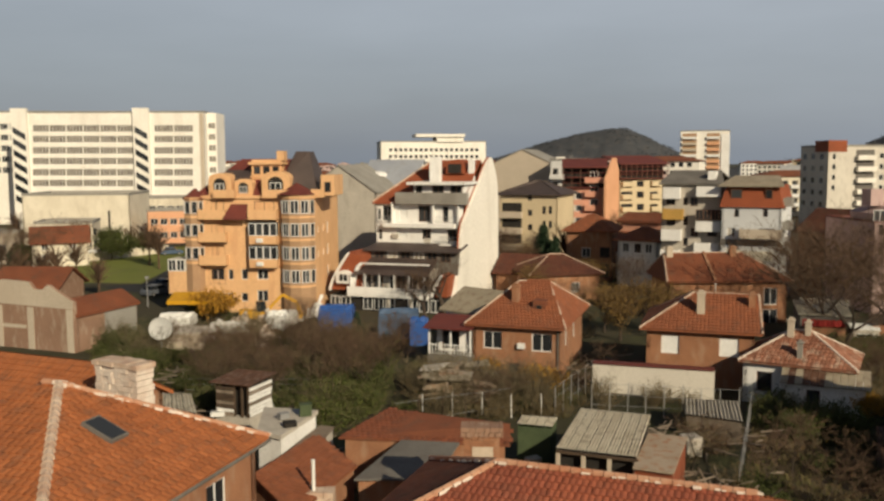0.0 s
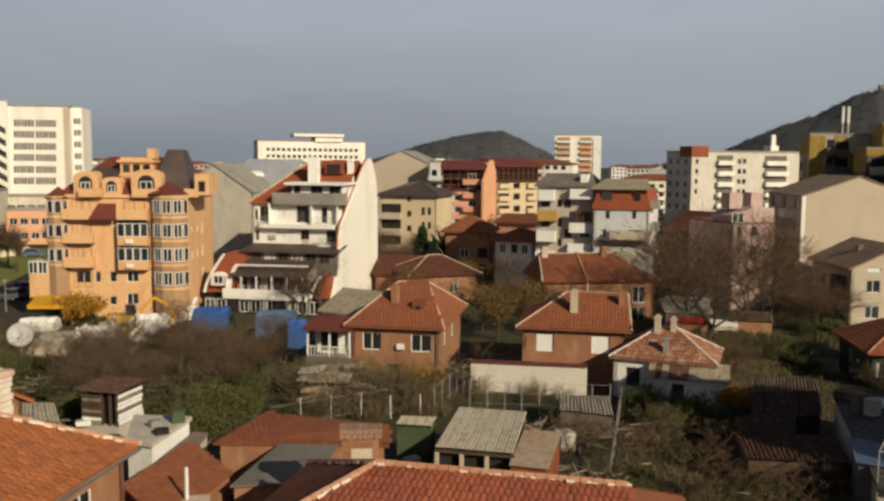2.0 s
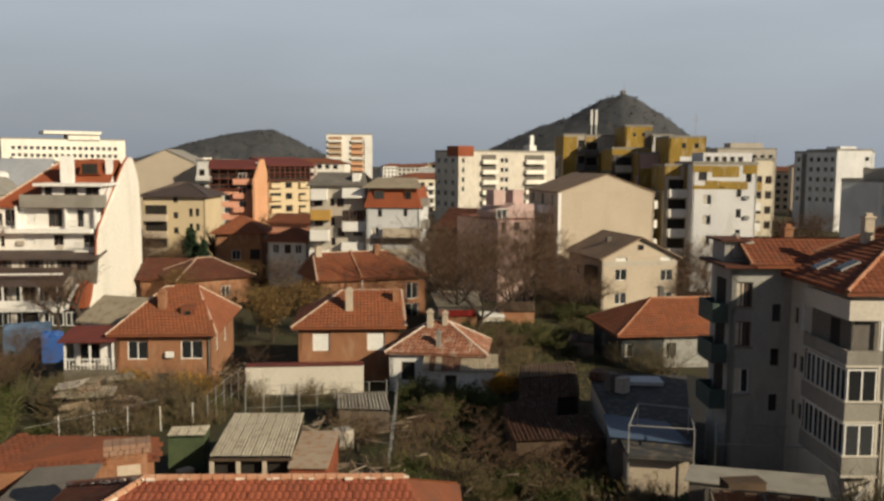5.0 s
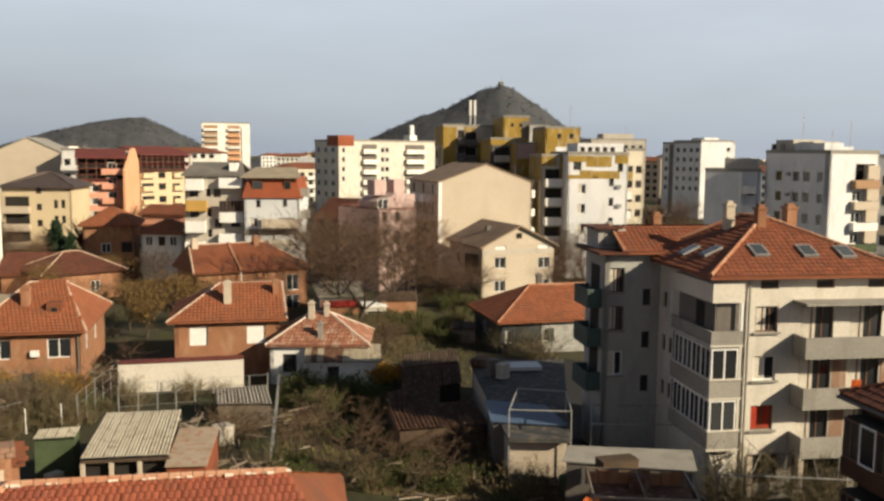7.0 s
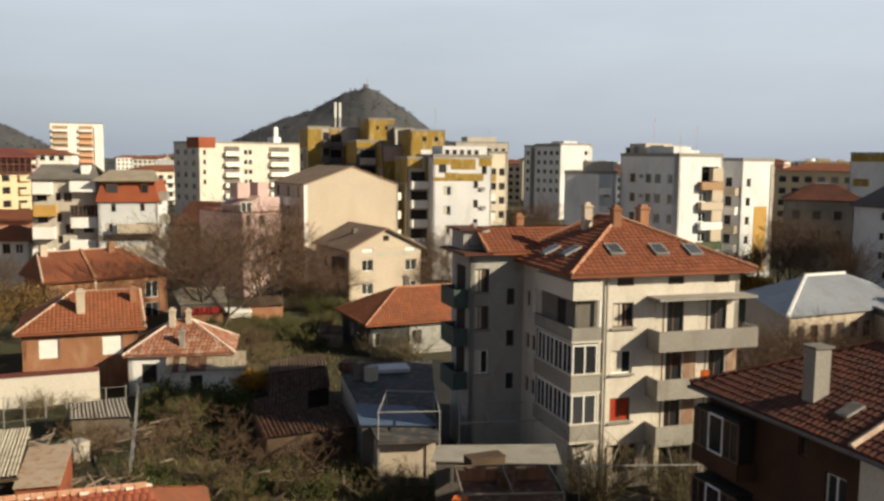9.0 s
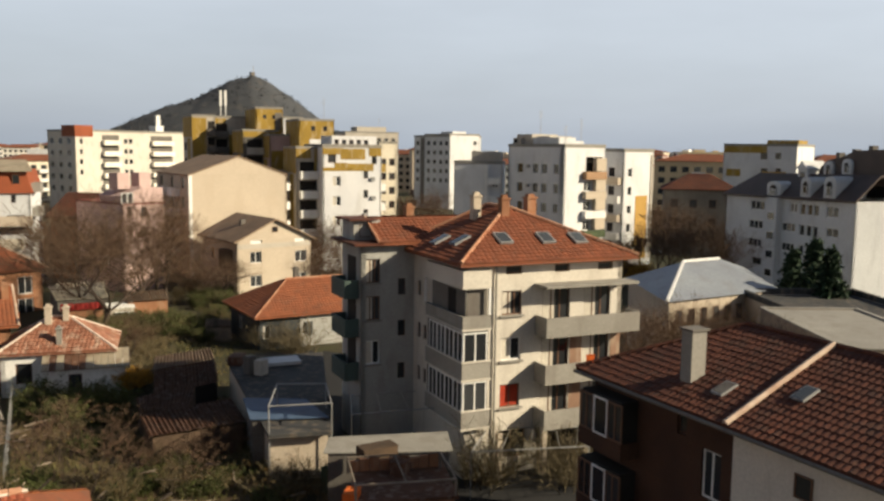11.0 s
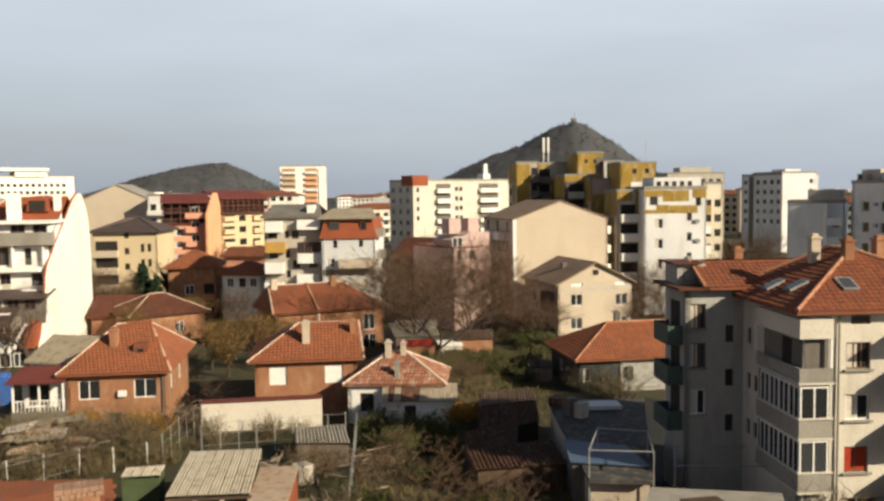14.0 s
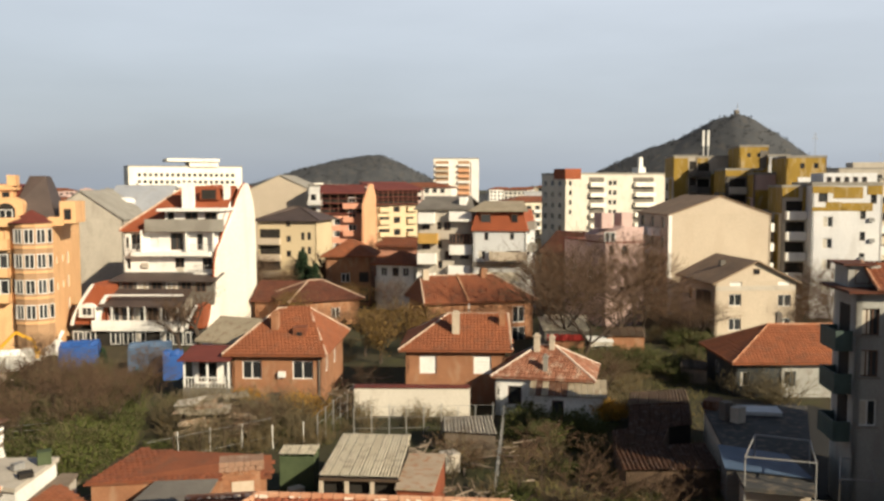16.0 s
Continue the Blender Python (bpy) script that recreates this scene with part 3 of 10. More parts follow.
def hip_roof(parent, x0, y0, x1, y1, ze, zr, ridge, material="roof", ov=0.5, thick=0.14, cap=True, courses=False):
    """A hipped or gabled roof over a rectangle; ridge: (xa, ya, xb, yb). One mesh, and its mortared ridge as another."""
    bm = bmesh.new()
    X0, Y0, X1, Y1 = x0 - ov, y0 - ov, x1 + ov, y1 + ov
    e = [(X0, Y0, ze), (X1, Y0, ze), (X1, Y1, ze), (X0, Y1, ze)]
    a, b = (ridge[0], ridge[1], zr), (ridge[2], ridge[3], zr)
    along_x = abs(ridge[2] - ridge[0]) >= abs(ridge[3] - ridge[1])
    if along_x:
        faces = [(e[0], e[1], b, a), (e[1], e[2], b), (e[2], e[3], a, b), (e[3], e[0], a)]
    else:
        faces = [(e[0], e[1], a), (e[1], e[2], b, a), (e[2], e[3], b), (e[3], e[0], a, b)]
    cache = {}

    def vert(p):
        if p not in cache:
            cache[p] = bm.verts.new(p)
        return cache[p]
    gable = {(1, 3): (abs(ridge[0] - X0) < 0.02 and abs(ridge[2] - X1) < 0.02), (0, 2): (abs(ridge[1] - Y0) < 0.02 and abs(ridge[3] - Y1) < 0.02)}[(1, 3) if along_x else (0, 2)]
    for k, q in enumerate(faces):
        if not (gable and len(q) == 3):
            bm.faces.new([vert(p) for p in q])
    if courses:
        for k, q in enumerate(faces):
            if not (gable and len(q) == 3):
                tiles(parent, list(q) + [q[-1]] * (4 - len(q)), 0.3, 0.38, material, 0, 40 + k, 0.03)
    low = [(p[0], p[1], p[2] - thick) for p in e]
    for k in range(4):
        bm.faces.new([vert(low[k]), vert(low[(k + 1) % 4]), vert(e[(k + 1) % 4]), vert(e[k])])
    bm.faces.new([vert(p) for p in low[::-1]])
    ob = part("roof", bm, material, parent)
    if cap:
        bm = bmesh.new()
        ends = [(a, b)]
        ends += [(e[0], a), (e[3], a), (e[1], b), (e[2], b)] if along_x else [(e[0], a), (e[1], a), (e[2], b), (e[3], b)]
        for p, q in ends:
            p, q = Vector(p), Vector(q)
            n = max(1, int((q - p).length / 0.4))
            for k in range(n):
                s, t2 = p.lerp(q, k / n), p.lerp(q, (k + 0.93) / n)
                bar(bm, s + Vector((0, 0, 0.03)), t2 + Vector((0, 0, 0.05)), 0.11, 0.09, 6)
        tagged(part("ridge_cap", bm, "cap" if cap is True else cap, ob), kind="stuff")
    return ob


def gable_ends(parent, L, D, H, zr, axis, material, ridge_at=0.5):
    """Triangular wall tops under a gabled roof."""
    for at in (0.0, (L if axis == "x" else D) - 0.3):
        bm = bmesh.new()
        if axis == "x":
            a = [bm.verts.new((at + d, y, z)) for d in (0, 0.3) for y, z in ((0, H), (D, H), (D * ridge_at, zr - 0.1))]
        else:
            a = [bm.verts.new((x, at + d, z)) for d in (0, 0.3) for x, z in ((0, H), (L, H), (L * ridge_at, zr - 0.1))]
        for q in ((0, 1, 2), (3, 5, 4), (0, 2, 5, 3), (1, 4, 5, 2), (0, 3, 4, 1)):
            bm.faces.new([a[i] for i in q])
        bmesh.ops.recalc_face_normals(bm, faces=bm.faces[:])
        part("gable", bm, material, parent)


def chimney(parent, x, y, z0, z1, s=0.5, material="brick", cap=True):
    bm = bmesh.new()
    box(bm, x - s / 2, y - s / 2, z0, x + s / 2, y + s / 2, z1)
    if cap:
        box(bm, x - s / 2 - 0.07, y - s / 2 - 0.07, z1, x + s / 2 + 0.07, y + s / 2 + 0.07, z1 + 0.1)
        box(bm, x - s / 2 + 0.08, y - s / 2 + 0.08, z1 + 0.1, x + s / 2 - 0.08, y + s / 2 - 0.08, z1 + 0.28)
    return part("chimney", bm, material, parent)


def block(name, label, category, p0, p1, D, H, material, front=(), right=(), left=(), flat="concrete", parapet=0.5, extra=(), group=""):
    """A flat-roofed building: four walls with their windows and a roof with a parapet."""
    m, L = frame2(p0, p1)
    b = thing(name, m, label, category, group)
    add_wall(b, "front", L, D, H, front, material, extra=extra)
    add_wall(b, "right", L, D, H, right, material)
    add_wall(b, "left", L, D, H, left, material)
    add_wall(b, "back", L, D, H, (), material)
    if flat:
        bm = bmesh.new()
        box(bm, 0.3, 0.3, H - 0.3, L - 0.3, D - 0.3, H - 0.02)
        if parapet:
            for q in ((-0.06, -0.06, L + 0.06, 0.25), (-0.06, D - 0.25, L + 0.06, D + 0.06), (-0.06, 0.25, 0.25, D - 0.25), (L - 0.25, 0.25, L + 0.06, D - 0.25)):
                box(bm, q[0], q[1], H, q[2], q[3], H + parapet)
        part("roof", bm, flat, b)
    return b, L


def gable_slopes(parent, x0, x1, y0, y1, z0, zr, material, axis="y", thick=0.18, courses=False):
    """Two thick roof slopes that meet over the middle."""
    ob = None
    if axis == "y":
        xm = (x0 + x1) / 2
        sets = [((x0, y1, z0), (x0, y0, z0), (xm, y0, zr), (xm, y1, zr)), ((x1, y0, z0), (x1, y1, z0), (xm, y1, zr), (xm, y0, zr))]
    else:
        ym = (y0 + y1) / 2
        sets = [((x0, y0, z0), (x1, y0, z0), (x1, ym, zr), (x0, ym, zr)), ((x1, y1, z0), (x0, y1, z0), (x0, ym, zr), (x1, ym, zr))]
    for q in sets:
        bm = bmesh.new()
        sheet(bm, q, thick)
        bmesh.ops.recalc_face_normals(bm, faces=bm.faces[:])
        ob = part("roof_slope", bm, material, parent)
        if courses:
            tiles(parent, q, 0.3, 0.38, material, 0, 47, 0.03)
    return ob


def house(name, label, p0, p1, D, H, zr, ridge, material="brick", roof="roof", front=(), right=(), left=(), ov=0.5, cap=True, group="", category="house"):
    """A pitched-roof house. ridge: 'x', 'y' (gables) or four fractions xa, ya, xb, yb (hips)."""
    m, L = frame2(p0, p1)
    b = thing(name, m, label, category, group)
    add_wall(b, "front", L, D, H, front, material)
    add_wall(b, "right", L, D, H, right, material)
    add_wall(b, "left", L, D, H, left, material)
    add_wall(b, "back", L, D, H, (), material)
    if ridge == "x":
        gable_ends(b, L, D, H, zr, "x", material)
        r = (-ov, D / 2, L + ov, D / 2)
    elif ridge == "y":
        gable_ends(b, L, D, H, zr, "y", material)
        r = (L / 2, -ov, L / 2, D + ov)
    else:
        r = (ridge[0] * L, ridge[1] * D, ridge[2] * L, ridge[3] * D)
    laid = group == "" and roof in ("tile", "tile_plain", "roof", "roof_dark", "tile_red", "tile_brown", "patched")
    if ridge in ("x", "y"):
        slope = (zr - H) / ((D if ridge == "x" else L) / 2)
        gable_slopes(b, -ov, L + ov, -ov, D + ov, H - slope * ov, zr, roof, ridge, courses=laid)
        if cap:
            bm = bmesh.new()
            p, q = Vector((r[0], r[1], zr)), Vector((r[2], r[3], zr))
            n = max(1, int((q - p).length / 0.4))
            for k in range(n):
                bar(bm, p.lerp(q, k / n) + Vector((0, 0, 0.03)), p.lerp(q, (k + 0.93) / n) + Vector((0, 0, 0.05)), 0.11, 0.09, 6)
            tagged(part("ridge_tiles", bm, "cap" if cap is True else cap, b), kind="stuff")
    else:
        hip_roof(b, 0, 0, L, D, H, zr, r, roof, ov, cap=cap, courses=laid)
    return b, L


# ---- ground ----
bm = bmesh.new()
slab(bm, [(-4000, -4000), (4000, -4000), (4000, 4000), (-4000, 4000)], -0.5, 0.0)
tagged(part("ground", bm, "ground", None), "rough brown ground with patches of grass", "ground", kind="structure")


# ---- hills ----
HILLS = []


def hill(name, label, cx, cy, outline, depth, seed):
    """A hill as one sheet. outline: (offset along its length, height); depth: its half depth."""
    ax = math.atan2(-cx, cy)
    bm = bmesh.new()
    xs = np.linspace(outline[0][0], outline[-1][0], 120)
    hz = np.interp(xs, [o[0] for o in outline], [o[1] for o in outline])
    HILLS.append((Matrix.Translation((cx, cy, 0)) @ Matrix.Rotation(ax, 4, "Z"), xs, hz, depth))
    rows_ = []
    for j in range(31):
        v = -1 + j / 15
        line = []
        for x, h in zip(xs, hz):
            z = h * max(0.0, 1 - abs(v) ** 1.5)
            k = min(1, z / 15)
            z += noise.noise(Vector((x * 0.03 + seed, v * 4, 0))) * 4 * k * abs(v)
            z += noise.noise(Vector((x * 0.3 + seed, v * 30, 3))) * 1.0 * k + noise.noise(Vector((x * 0.12 + seed, v * 12, 9))) * 1.6 * k
            line.append(bm.verts.new((x, v * depth, z - 1)))
        rows_.append(line)
    for j in range(30):
        for i in range(len(xs) - 1):
            bm.faces.new((rows_[j][i], rows_[j][i + 1], rows_[j + 1][i + 1], rows_[j + 1][i]))
    ob = part(name, bm, "hill", None)
    for q in ob.data.polygons:
        q.use_smooth = True
    ob.matrix_world = Matrix.Translation((cx, cy, 0)) @ Matrix.Rotation(ax, 4, "Z")
    return tagged(ob, label, "hill", kind="structure")


hill("hill_1", "dark scrub-covered rocky hill behind the city", *(506.03, 744.63), [(-360, 0), (-260, 10), (-190, 19), (-143, 28), (-114, 42), (-88, 54), (-50, 67), (-20, 83), (0, 89), (14, 86), (26, 78), (47, 64), (67, 48), (100, 26), (150, 0)], 130, 1)
hill("hill_2", "low dark wooded hill on the horizon", *(224.36, 1179.14), [(-220, 0), (-160, 21), (-125, 31), (-94, 42), (-62, 50), (-31, 57), (0, 62), (23, 62), (47, 52), (70, 40), (95, 28), (150, 10), (260, 0)], 120, 7)


# ---- helpers for facades ----
def round_bay(parent, m, u, r, z0, z1, floors, material, band=None, win=(0.85, 1.5), squash=0.8, facets=5):
    """A half-round bay with windows in its facets on each floor. floors: foot heights of the windows."""
    pts = [(math.cos(math.pi - math.pi * k / facets) * r, -math.sin(math.pi * k / facets) * r * squash) for k in range(facets + 1)]
    bm = bmesh.new()
    slab(bm, pts, z0, z1)
    ob = part("bay", bm, band or material, parent, at=m @ Matrix.Translation((u, 0, 0)))
    for z in floors:
        for k in range(facets):
            a, b = Vector((*pts[k], 0)), Vector((*pts[k + 1], 0))
            d = b - a
            if d.length > 0.5:
                mid = (a + b) / 2
                f = Matrix.Translation((mid.x, mid.y, z)) @ Matrix.Rotation(math.atan2(d.y, d.x), 4, "Z") @ Matrix.Translation((0, -0.065, 0))
                window(parent, m @ Matrix.Translation((u, 0, 0)) @ f, min(d.length * 0.82, win[0] * 1.4), win[1])
    if band:
        bm = bmesh.new()
        for z in [z - 0.55 for z in floors] + [floors[-1] + win[1] + 0.2]:
            slab(bm, [(x * 1.035, y * 1.05 - 0.02) for x, y in pts], z, z + 0.28)
        tagged(part("cornice", bm, material, ob), kind="stuff")
    return ob


def cone_roof(parent, m, u, r, z0, z1, material, squash=0.8, facets=8):
    bm = bmesh.new()
    ring = [bm.verts.new((math.cos(math.pi - math.pi * k / facets) * r, -math.sin(math.pi * k / facets) * r * squash, z0)) for k in range(facets + 1)]
    back = [bm.verts.new((r, r * 0.8, z0)), bm.verts.new((-r, r * 0.8, z0))]
    tip = bm.verts.new((0, r * 0.4, z1))
    loop = ring + back
    for k in range(len(loop)):
        bm.faces.new((loop[k], loop[(k + 1) % len(loop)], tip))
    bm.faces.new(loop[::-1])
    return part("bay_roof", bm, material, parent, at=m @ Matrix.Translation((u, 0, 0)))


def dormer(parent, m, u, y, w, d, z0, h, material, style="dark", arch=True, roof=None):
    """A dormer or attic front with an arched or flat top and one opening; y: how far behind the facade it stands."""
    bm = bmesh.new()
    out = [(-w / 2, 0), (w / 2, 0), (w / 2, h * 0.72)]
    if arch:
        out += [(w / 2 * math.cos(a), h * 0.72 + h * 0.28 * math.sin(a)) for a in [math.pi * k / 8 for k in range(1, 8)]]
    else:
        out += [(w / 2, h), (-w / 2, h)]
    out += [(-w / 2, h * 0.72)]
    prism(bm, out, 0.0, d)
    at = m @ Matrix.Translation((u, y, z0))
    ob = part("dormer", bm, material, parent, at=at)
    if arch:
        def arch_line(aw, ah, z0_):
            return [(-aw, z0_), (aw, z0_), (aw, ah * 0.66)] + [(aw * math.cos(a), ah * 0.66 + ah * 0.34 * math.sin(a)) for a in [math.pi * k / 8 for k in range(1, 8)]] + [(-aw, ah * 0.66)]
        bm = bmesh.new()
        prism(bm, arch_line(w * 0.36, h * 0.88, h * 0.1), -0.07, -0.004)
        ring = part("surround", bm, material, ob)
        # arched near-black panel on the face, coloured as the opening's shade
        bm = bmesh.new()
        prism(bm, arch_line(w * 0.27, h * 0.78, h * 0.14), -0.09, -0.072)
        part("recess", bm, "dark", ring)
    window(parent, at @ Matrix.Translation((0, -0.155 if arch else -0.065, h * 0.16)), w * (0.4 if arch else 0.46), h * (0.38 if arch else 0.5), "white" if arch else style)
    if roof:
        bm = bmesh.new()
        box(bm, -w / 2 - 0.2, -0.3, h, w / 2 + 0.2, d, h + 0.18)
        part("dormer_roof", bm, roof, ob)
    return ob


def antenna(parent, x, y, z, h):
    bm = bmesh.new()
    bar(bm, (x, y, z), (x, y, z + h), 0.04, 0.03)
    for k in range(4):
        bar(bm, (x - 0.5 + 0.06 * k, y, z + h * 0.7 + 0.25 * k), (x + 0.5 - 0.06 * k, y, z + h * 0.7 + 0.25 * k), 0.02)
    return part("antenna", bm, "metal", parent)


def stripe(parent, m, x0, z0, x1, z1, material, d=0.05, name="panel"):
    bm = bmesh.new()
    box(bm, x0, -d, z0, x1, -0.003, z1)
    return part(name, bm, material, parent, at=m)


# ---- hospital ----
b, L = block("hospital", "long white hospital block with rows of windows", "building", (-115.55, 242.11), (-65.92, 243.53), 15, 31.78, "hospital",
             front=[(4.91, 26.67, 4.43, 1.86, "pale"), (9.51, 26.65, 4.44, 1.87, "pale"), (14.12, 26.63, 4.45, 1.87, "pale"), (18.74, 26.62, 4.46, 1.87, "pale"), (23.36, 26.60, 4.47, 1.87, "pale"), (27.99, 26.58, 4.48, 1.87, "pale"), (38.53, 26.54, 5.19, 1.87, "pale"), (43.95, 26.52, 5.20, 1.88, "pale"), (4.76, 23.74, 4.44, 1.87, "pale"), (9.37, 23.72, 4.45, 1.87, "pale"), (13.99, 23.70, 4.46, 1.87, "pale"), (18.61, 23.68, 4.46, 1.87, "pale"), (23.23, 23.66, 4.47, 1.87, "pale"), (27.87, 23.64, 4.48, 1.88, "pale"), (38.42, 23.60, 5.20, 1.88, "pale"), (43.85, 23.57, 5.21, 1.88, "pale"), (4.60, 20.64, 4.44, 1.88, "pale"), (9.22, 20.62, 4.45, 1.88, "pale"), (13.84, 20.60, 4.46, 1.88, "pale"), (18.47, 20.58, 4.47, 1.88, "pale"), (23.10, 20.56, 4.48, 1.88, "pale"), (27.74, 20.54, 4.49, 1.88, "pale"), (38.31, 20.49, 5.20, 1.89, "pale"), (43.74, 20.47, 5.21, 1.89, "pale"), (4.45, 17.69, 4.45, 1.88, "pale"), (9.07, 17.67, 4.46, 1.88, "pale"), (13.70, 17.65, 4.47, 1.89, "pale"), (18.33, 17.63, 4.47, 1.89, "pale"), (22.97, 17.61, 4.48, 1.89, "pale"), (27.62, 17.58, 4.49, 1.89, "pale"), (38.20, 17.53, 5.21, 1.89, "pale"), (43.64, 17.50, 5.22, 1.90, "pale"), (4.29, 14.58, 4.45, 1.89, "pale"), (8.92, 14.56, 4.46, 1.89, "pale"), (13.55, 14.54, 4.47, 1.89, "pale"), (18.19, 14.51, 4.48, 1.89, "pale"), (22.84, 14.49, 4.49, 1.89, "pale"), (27.49, 14.46, 4.50, 1.89, "pale"), (38.08, 14.41, 5.22, 1.90, "pale"), (43.53, 14.38, 5.23, 1.90, "pale"), (4.14, 11.62, 4.46, 1.90, "pale"), (8.77, 11.60, 4.47, 1.90, "pale"), (13.41, 11.57, 4.48, 1.90, "pale"), (18.06, 11.55, 4.49, 1.90, "pale"), (22.71, 11.52, 4.49, 1.90, "pale"), (27.36, 11.49, 4.50, 1.90, "pale"), (37.98, 11.43, 5.22, 1.91, "pale"), (43.43, 11.40, 5.23, 1.91, "pale")],
             right=())
I = Matrix.Identity(4)
for u0 in (30.53, -2.64):
    bm = bmesh.new()
    box(bm, u0 - 0.1, -1.2, 0, u0 + 4.2, -0.004, 33.05)
    tower = part("stair_tower", bm, "hospital", b)
    for k in range(7):
        z = 26.2 - 3.1 * k
        bm = bmesh.new()
        v = [(u0 + 0.4, z + 1.9), (u0 + 3.8, z - 0.2), (u0 + 3.8, z - 1.8), (u0 + 0.4, z + 0.3)]
        prism(bm, v, -1.28, -1.203)
        part("stair_window", bm, "glass", tower)
bm = bmesh.new()
box(bm, L + 0.004, 3.5, 0, L + 2.6, 14, 31.92)
part("end_section", bm, "hospital", b)
stripe(b, I, L - 1.3, 2.0, L - 0.1, 31.6, "beige", 0.05, "panel_strip")
for k in range(7):
    z = 27.5 - 3.1 * k
    window(b, Matrix.Translation((L + 1.3, 3.44, z)), 2.0, 1.7, "pale")
block("hospital_wing", "white hospital wing in the distance", "building", (-154.62, 257.38), (-116.65, 260.33), 14, 33, "hospital", front=grid([2 + 2.6 * k for k in range(15)], [28 - 3.2 * k for k in range(5)], 2.2, 1.8, "row"))
block("hall", "plain cream hall with a flat roof", "building", (-92.65, 192.09), (-69.69, 194.16), 18, 10.92, "cream", front=[(18.5, 1.0, 0.5, 6.5, "dark")])
block("clinic", "low cream wing with rows of windows", "building", (-80.35, 222.20), (-62.85, 223.63), 10, 8.94, "cream", front=grid([1.5 + 2.3 * k for k in range(8)], [2.6, 5.6], 1.9, 1.5, "row"))
block("kiosk", "low brick service building", "building", (-81.30, 151.87), (-77.14, 158.49), 8, 5.5, "beige", front=grid([2, 4.5, 7], [2.2], 1.4, 1.3))
block("clinic", "low cream office with windows behind bare trees", "building", (-81.01, 172.16), (-70.28, 174.67), 10, 6, "cream", front=grid([1.5 + 1.9 * k for k in range(6)], [1.2, 3.6], 1.4, 1.4, "brown"))
block("clinic", "low brick-coloured pavilion beside the hospital", "building", (-65.98, 194.39), (-55.81, 195.48), 8, 7.2, "peach", front=grid([1.5 + 2.1 * k for k in range(5)], [1.2, 4.2], 1.6, 1.4, "row"))

# ---- orange apartment building ----
m, L = frame2((-30.32, 103.96), (-15.16, 102.68))
b = thing("apartment_building", m, "orange apartment building with round bays, balconies and arched dormers", "building")
HO_ = 14.11
FL = [3.68, 6.39, 9.16, 11.84]
add_wall(b, "front", L, 14, HO_, [(5.01, 4.07, 0.59, 1.22, "white"), (6.70, 4.08, 0.79, 1.22, "white"), (4.93, 1.41, 0.59, 1.02, "white"), (6.63, 1.42, 0.80, 1.02, "white"), (8.91, 4.10, 1.34, 1.21, "white"), (8.84, 1.45, 1.34, 1.35, "white"), (3.42, 4.06, 1.56, 1.22, "white")], "orange")
add_wall(b, "right", L, 14, HO_, grid([2.2, 5.0], [FL[1] + 0.2, FL[2] + 0.4], 0.7, 0.8) + grid([7.5], FL[:3], 1.0, 1.4), "orange")
add_wall(b, "left", L, 14, HO_, grid([4, 9], FL, 1.2, 1.4), "orange")
add_wall(b, "back", L, 14, HO_, (), "orange")
round_bay(b, I, 13.32, 2.0, 0.0, HO_ + 0.1, [z + 0.2 for z in FL] , "orange", "orange_brown", (0.95, 1.55))
cone_roof(b, I, 13.05, 2.3, HO_ + 0.1, HO_ + 1.5, "maroon")
round_bay(b, I, 0.7, 1.15, 2.2, HO_ - 0.4, [z + 0.2 for z in FL[1:]], "orange", "orange_brown", (0.8, 1.4), 0.9, 4)
cone_roof(b, I, 0.7, 1.4, HO_ - 0.4, HO_ + 0.9, "maroon")
for k, z in enumerate(FL):
    if k:
        balcony(b, I, 3.19, z - 0.35, 3.3, 1.1, 1.0, "orange")
    window(b, Matrix.Translation((2.84, 0.0, z - 0.2)), 1.1, 1.9, "brown")
    window(b, Matrix.Translation((3.94, 0.0, z - 0.2)), 0.9, 1.9, "dark")
for z in FL[1:3]:
    bm = bmesh.new()
    box(bm, 7.66, -1.1, z - 0.75, 10.94, -0.004, z + 0.25)
    encl = part("glazed_balcony", bm, "orange", b)
    for k in range(4):
        window(b, Matrix.Translation((8.07 + 0.85 * k, -1.1, z + 0.25)), 0.84, 1.5, "white")
    # solid near-black box behind the panes, coloured as an unlit inside
    bm = bmesh.new()
    box(bm, 7.66, -1.0, z + 0.26, 10.94, -0.005, z + 1.85)
    part("interior", bm, "dark", encl)
    bm = bmesh.new()
    box(bm, 8.61, -1.4, z - 0.5, 9.37, -1.103, z - 0.05)
    part("air_conditioner", bm, "enamel", encl)
balcony(b, I, 9.3, FL[3] - 0.35, 3.4, 1.1, 1.0, "orange")
window(b, Matrix.Translation((9.3, -0.01, FL[3])), 2.4, 1.6, "brown")
bm = bmesh.new()
box(bm, -2.43, -0.6, 2.4, -0.004, 2.4, 5.12)
ext = part("side_balcony", bm, "orange", b)
for k in range(2):
    window(b, Matrix.Translation((-1.94 + 1.05 * k, -0.665, 5.12)), 1.0, 1.4, "white")
bm = bmesh.new()
box(bm, -2.43, -0.6, 5.12 + 0.01, -0.005, 2.4, 5.12 + 1.42)
part("glazing", bm, "curtain", ext)
bm = bmesh.new()
box(bm, -0.2, -0.25, HO_ - 0.35, L + 0.3, 14.2, HO_ - 0.05)
part("cornice", bm, "orange", b)
bm = bmesh.new()
v = [(0.4, 0.6), (L - 0.2, 0.6), (L - 0.2, 13.5), (0.4, 13.5)]
lo = [bm.verts.new((x, y, HO_ - 0.04)) for x, y in v]
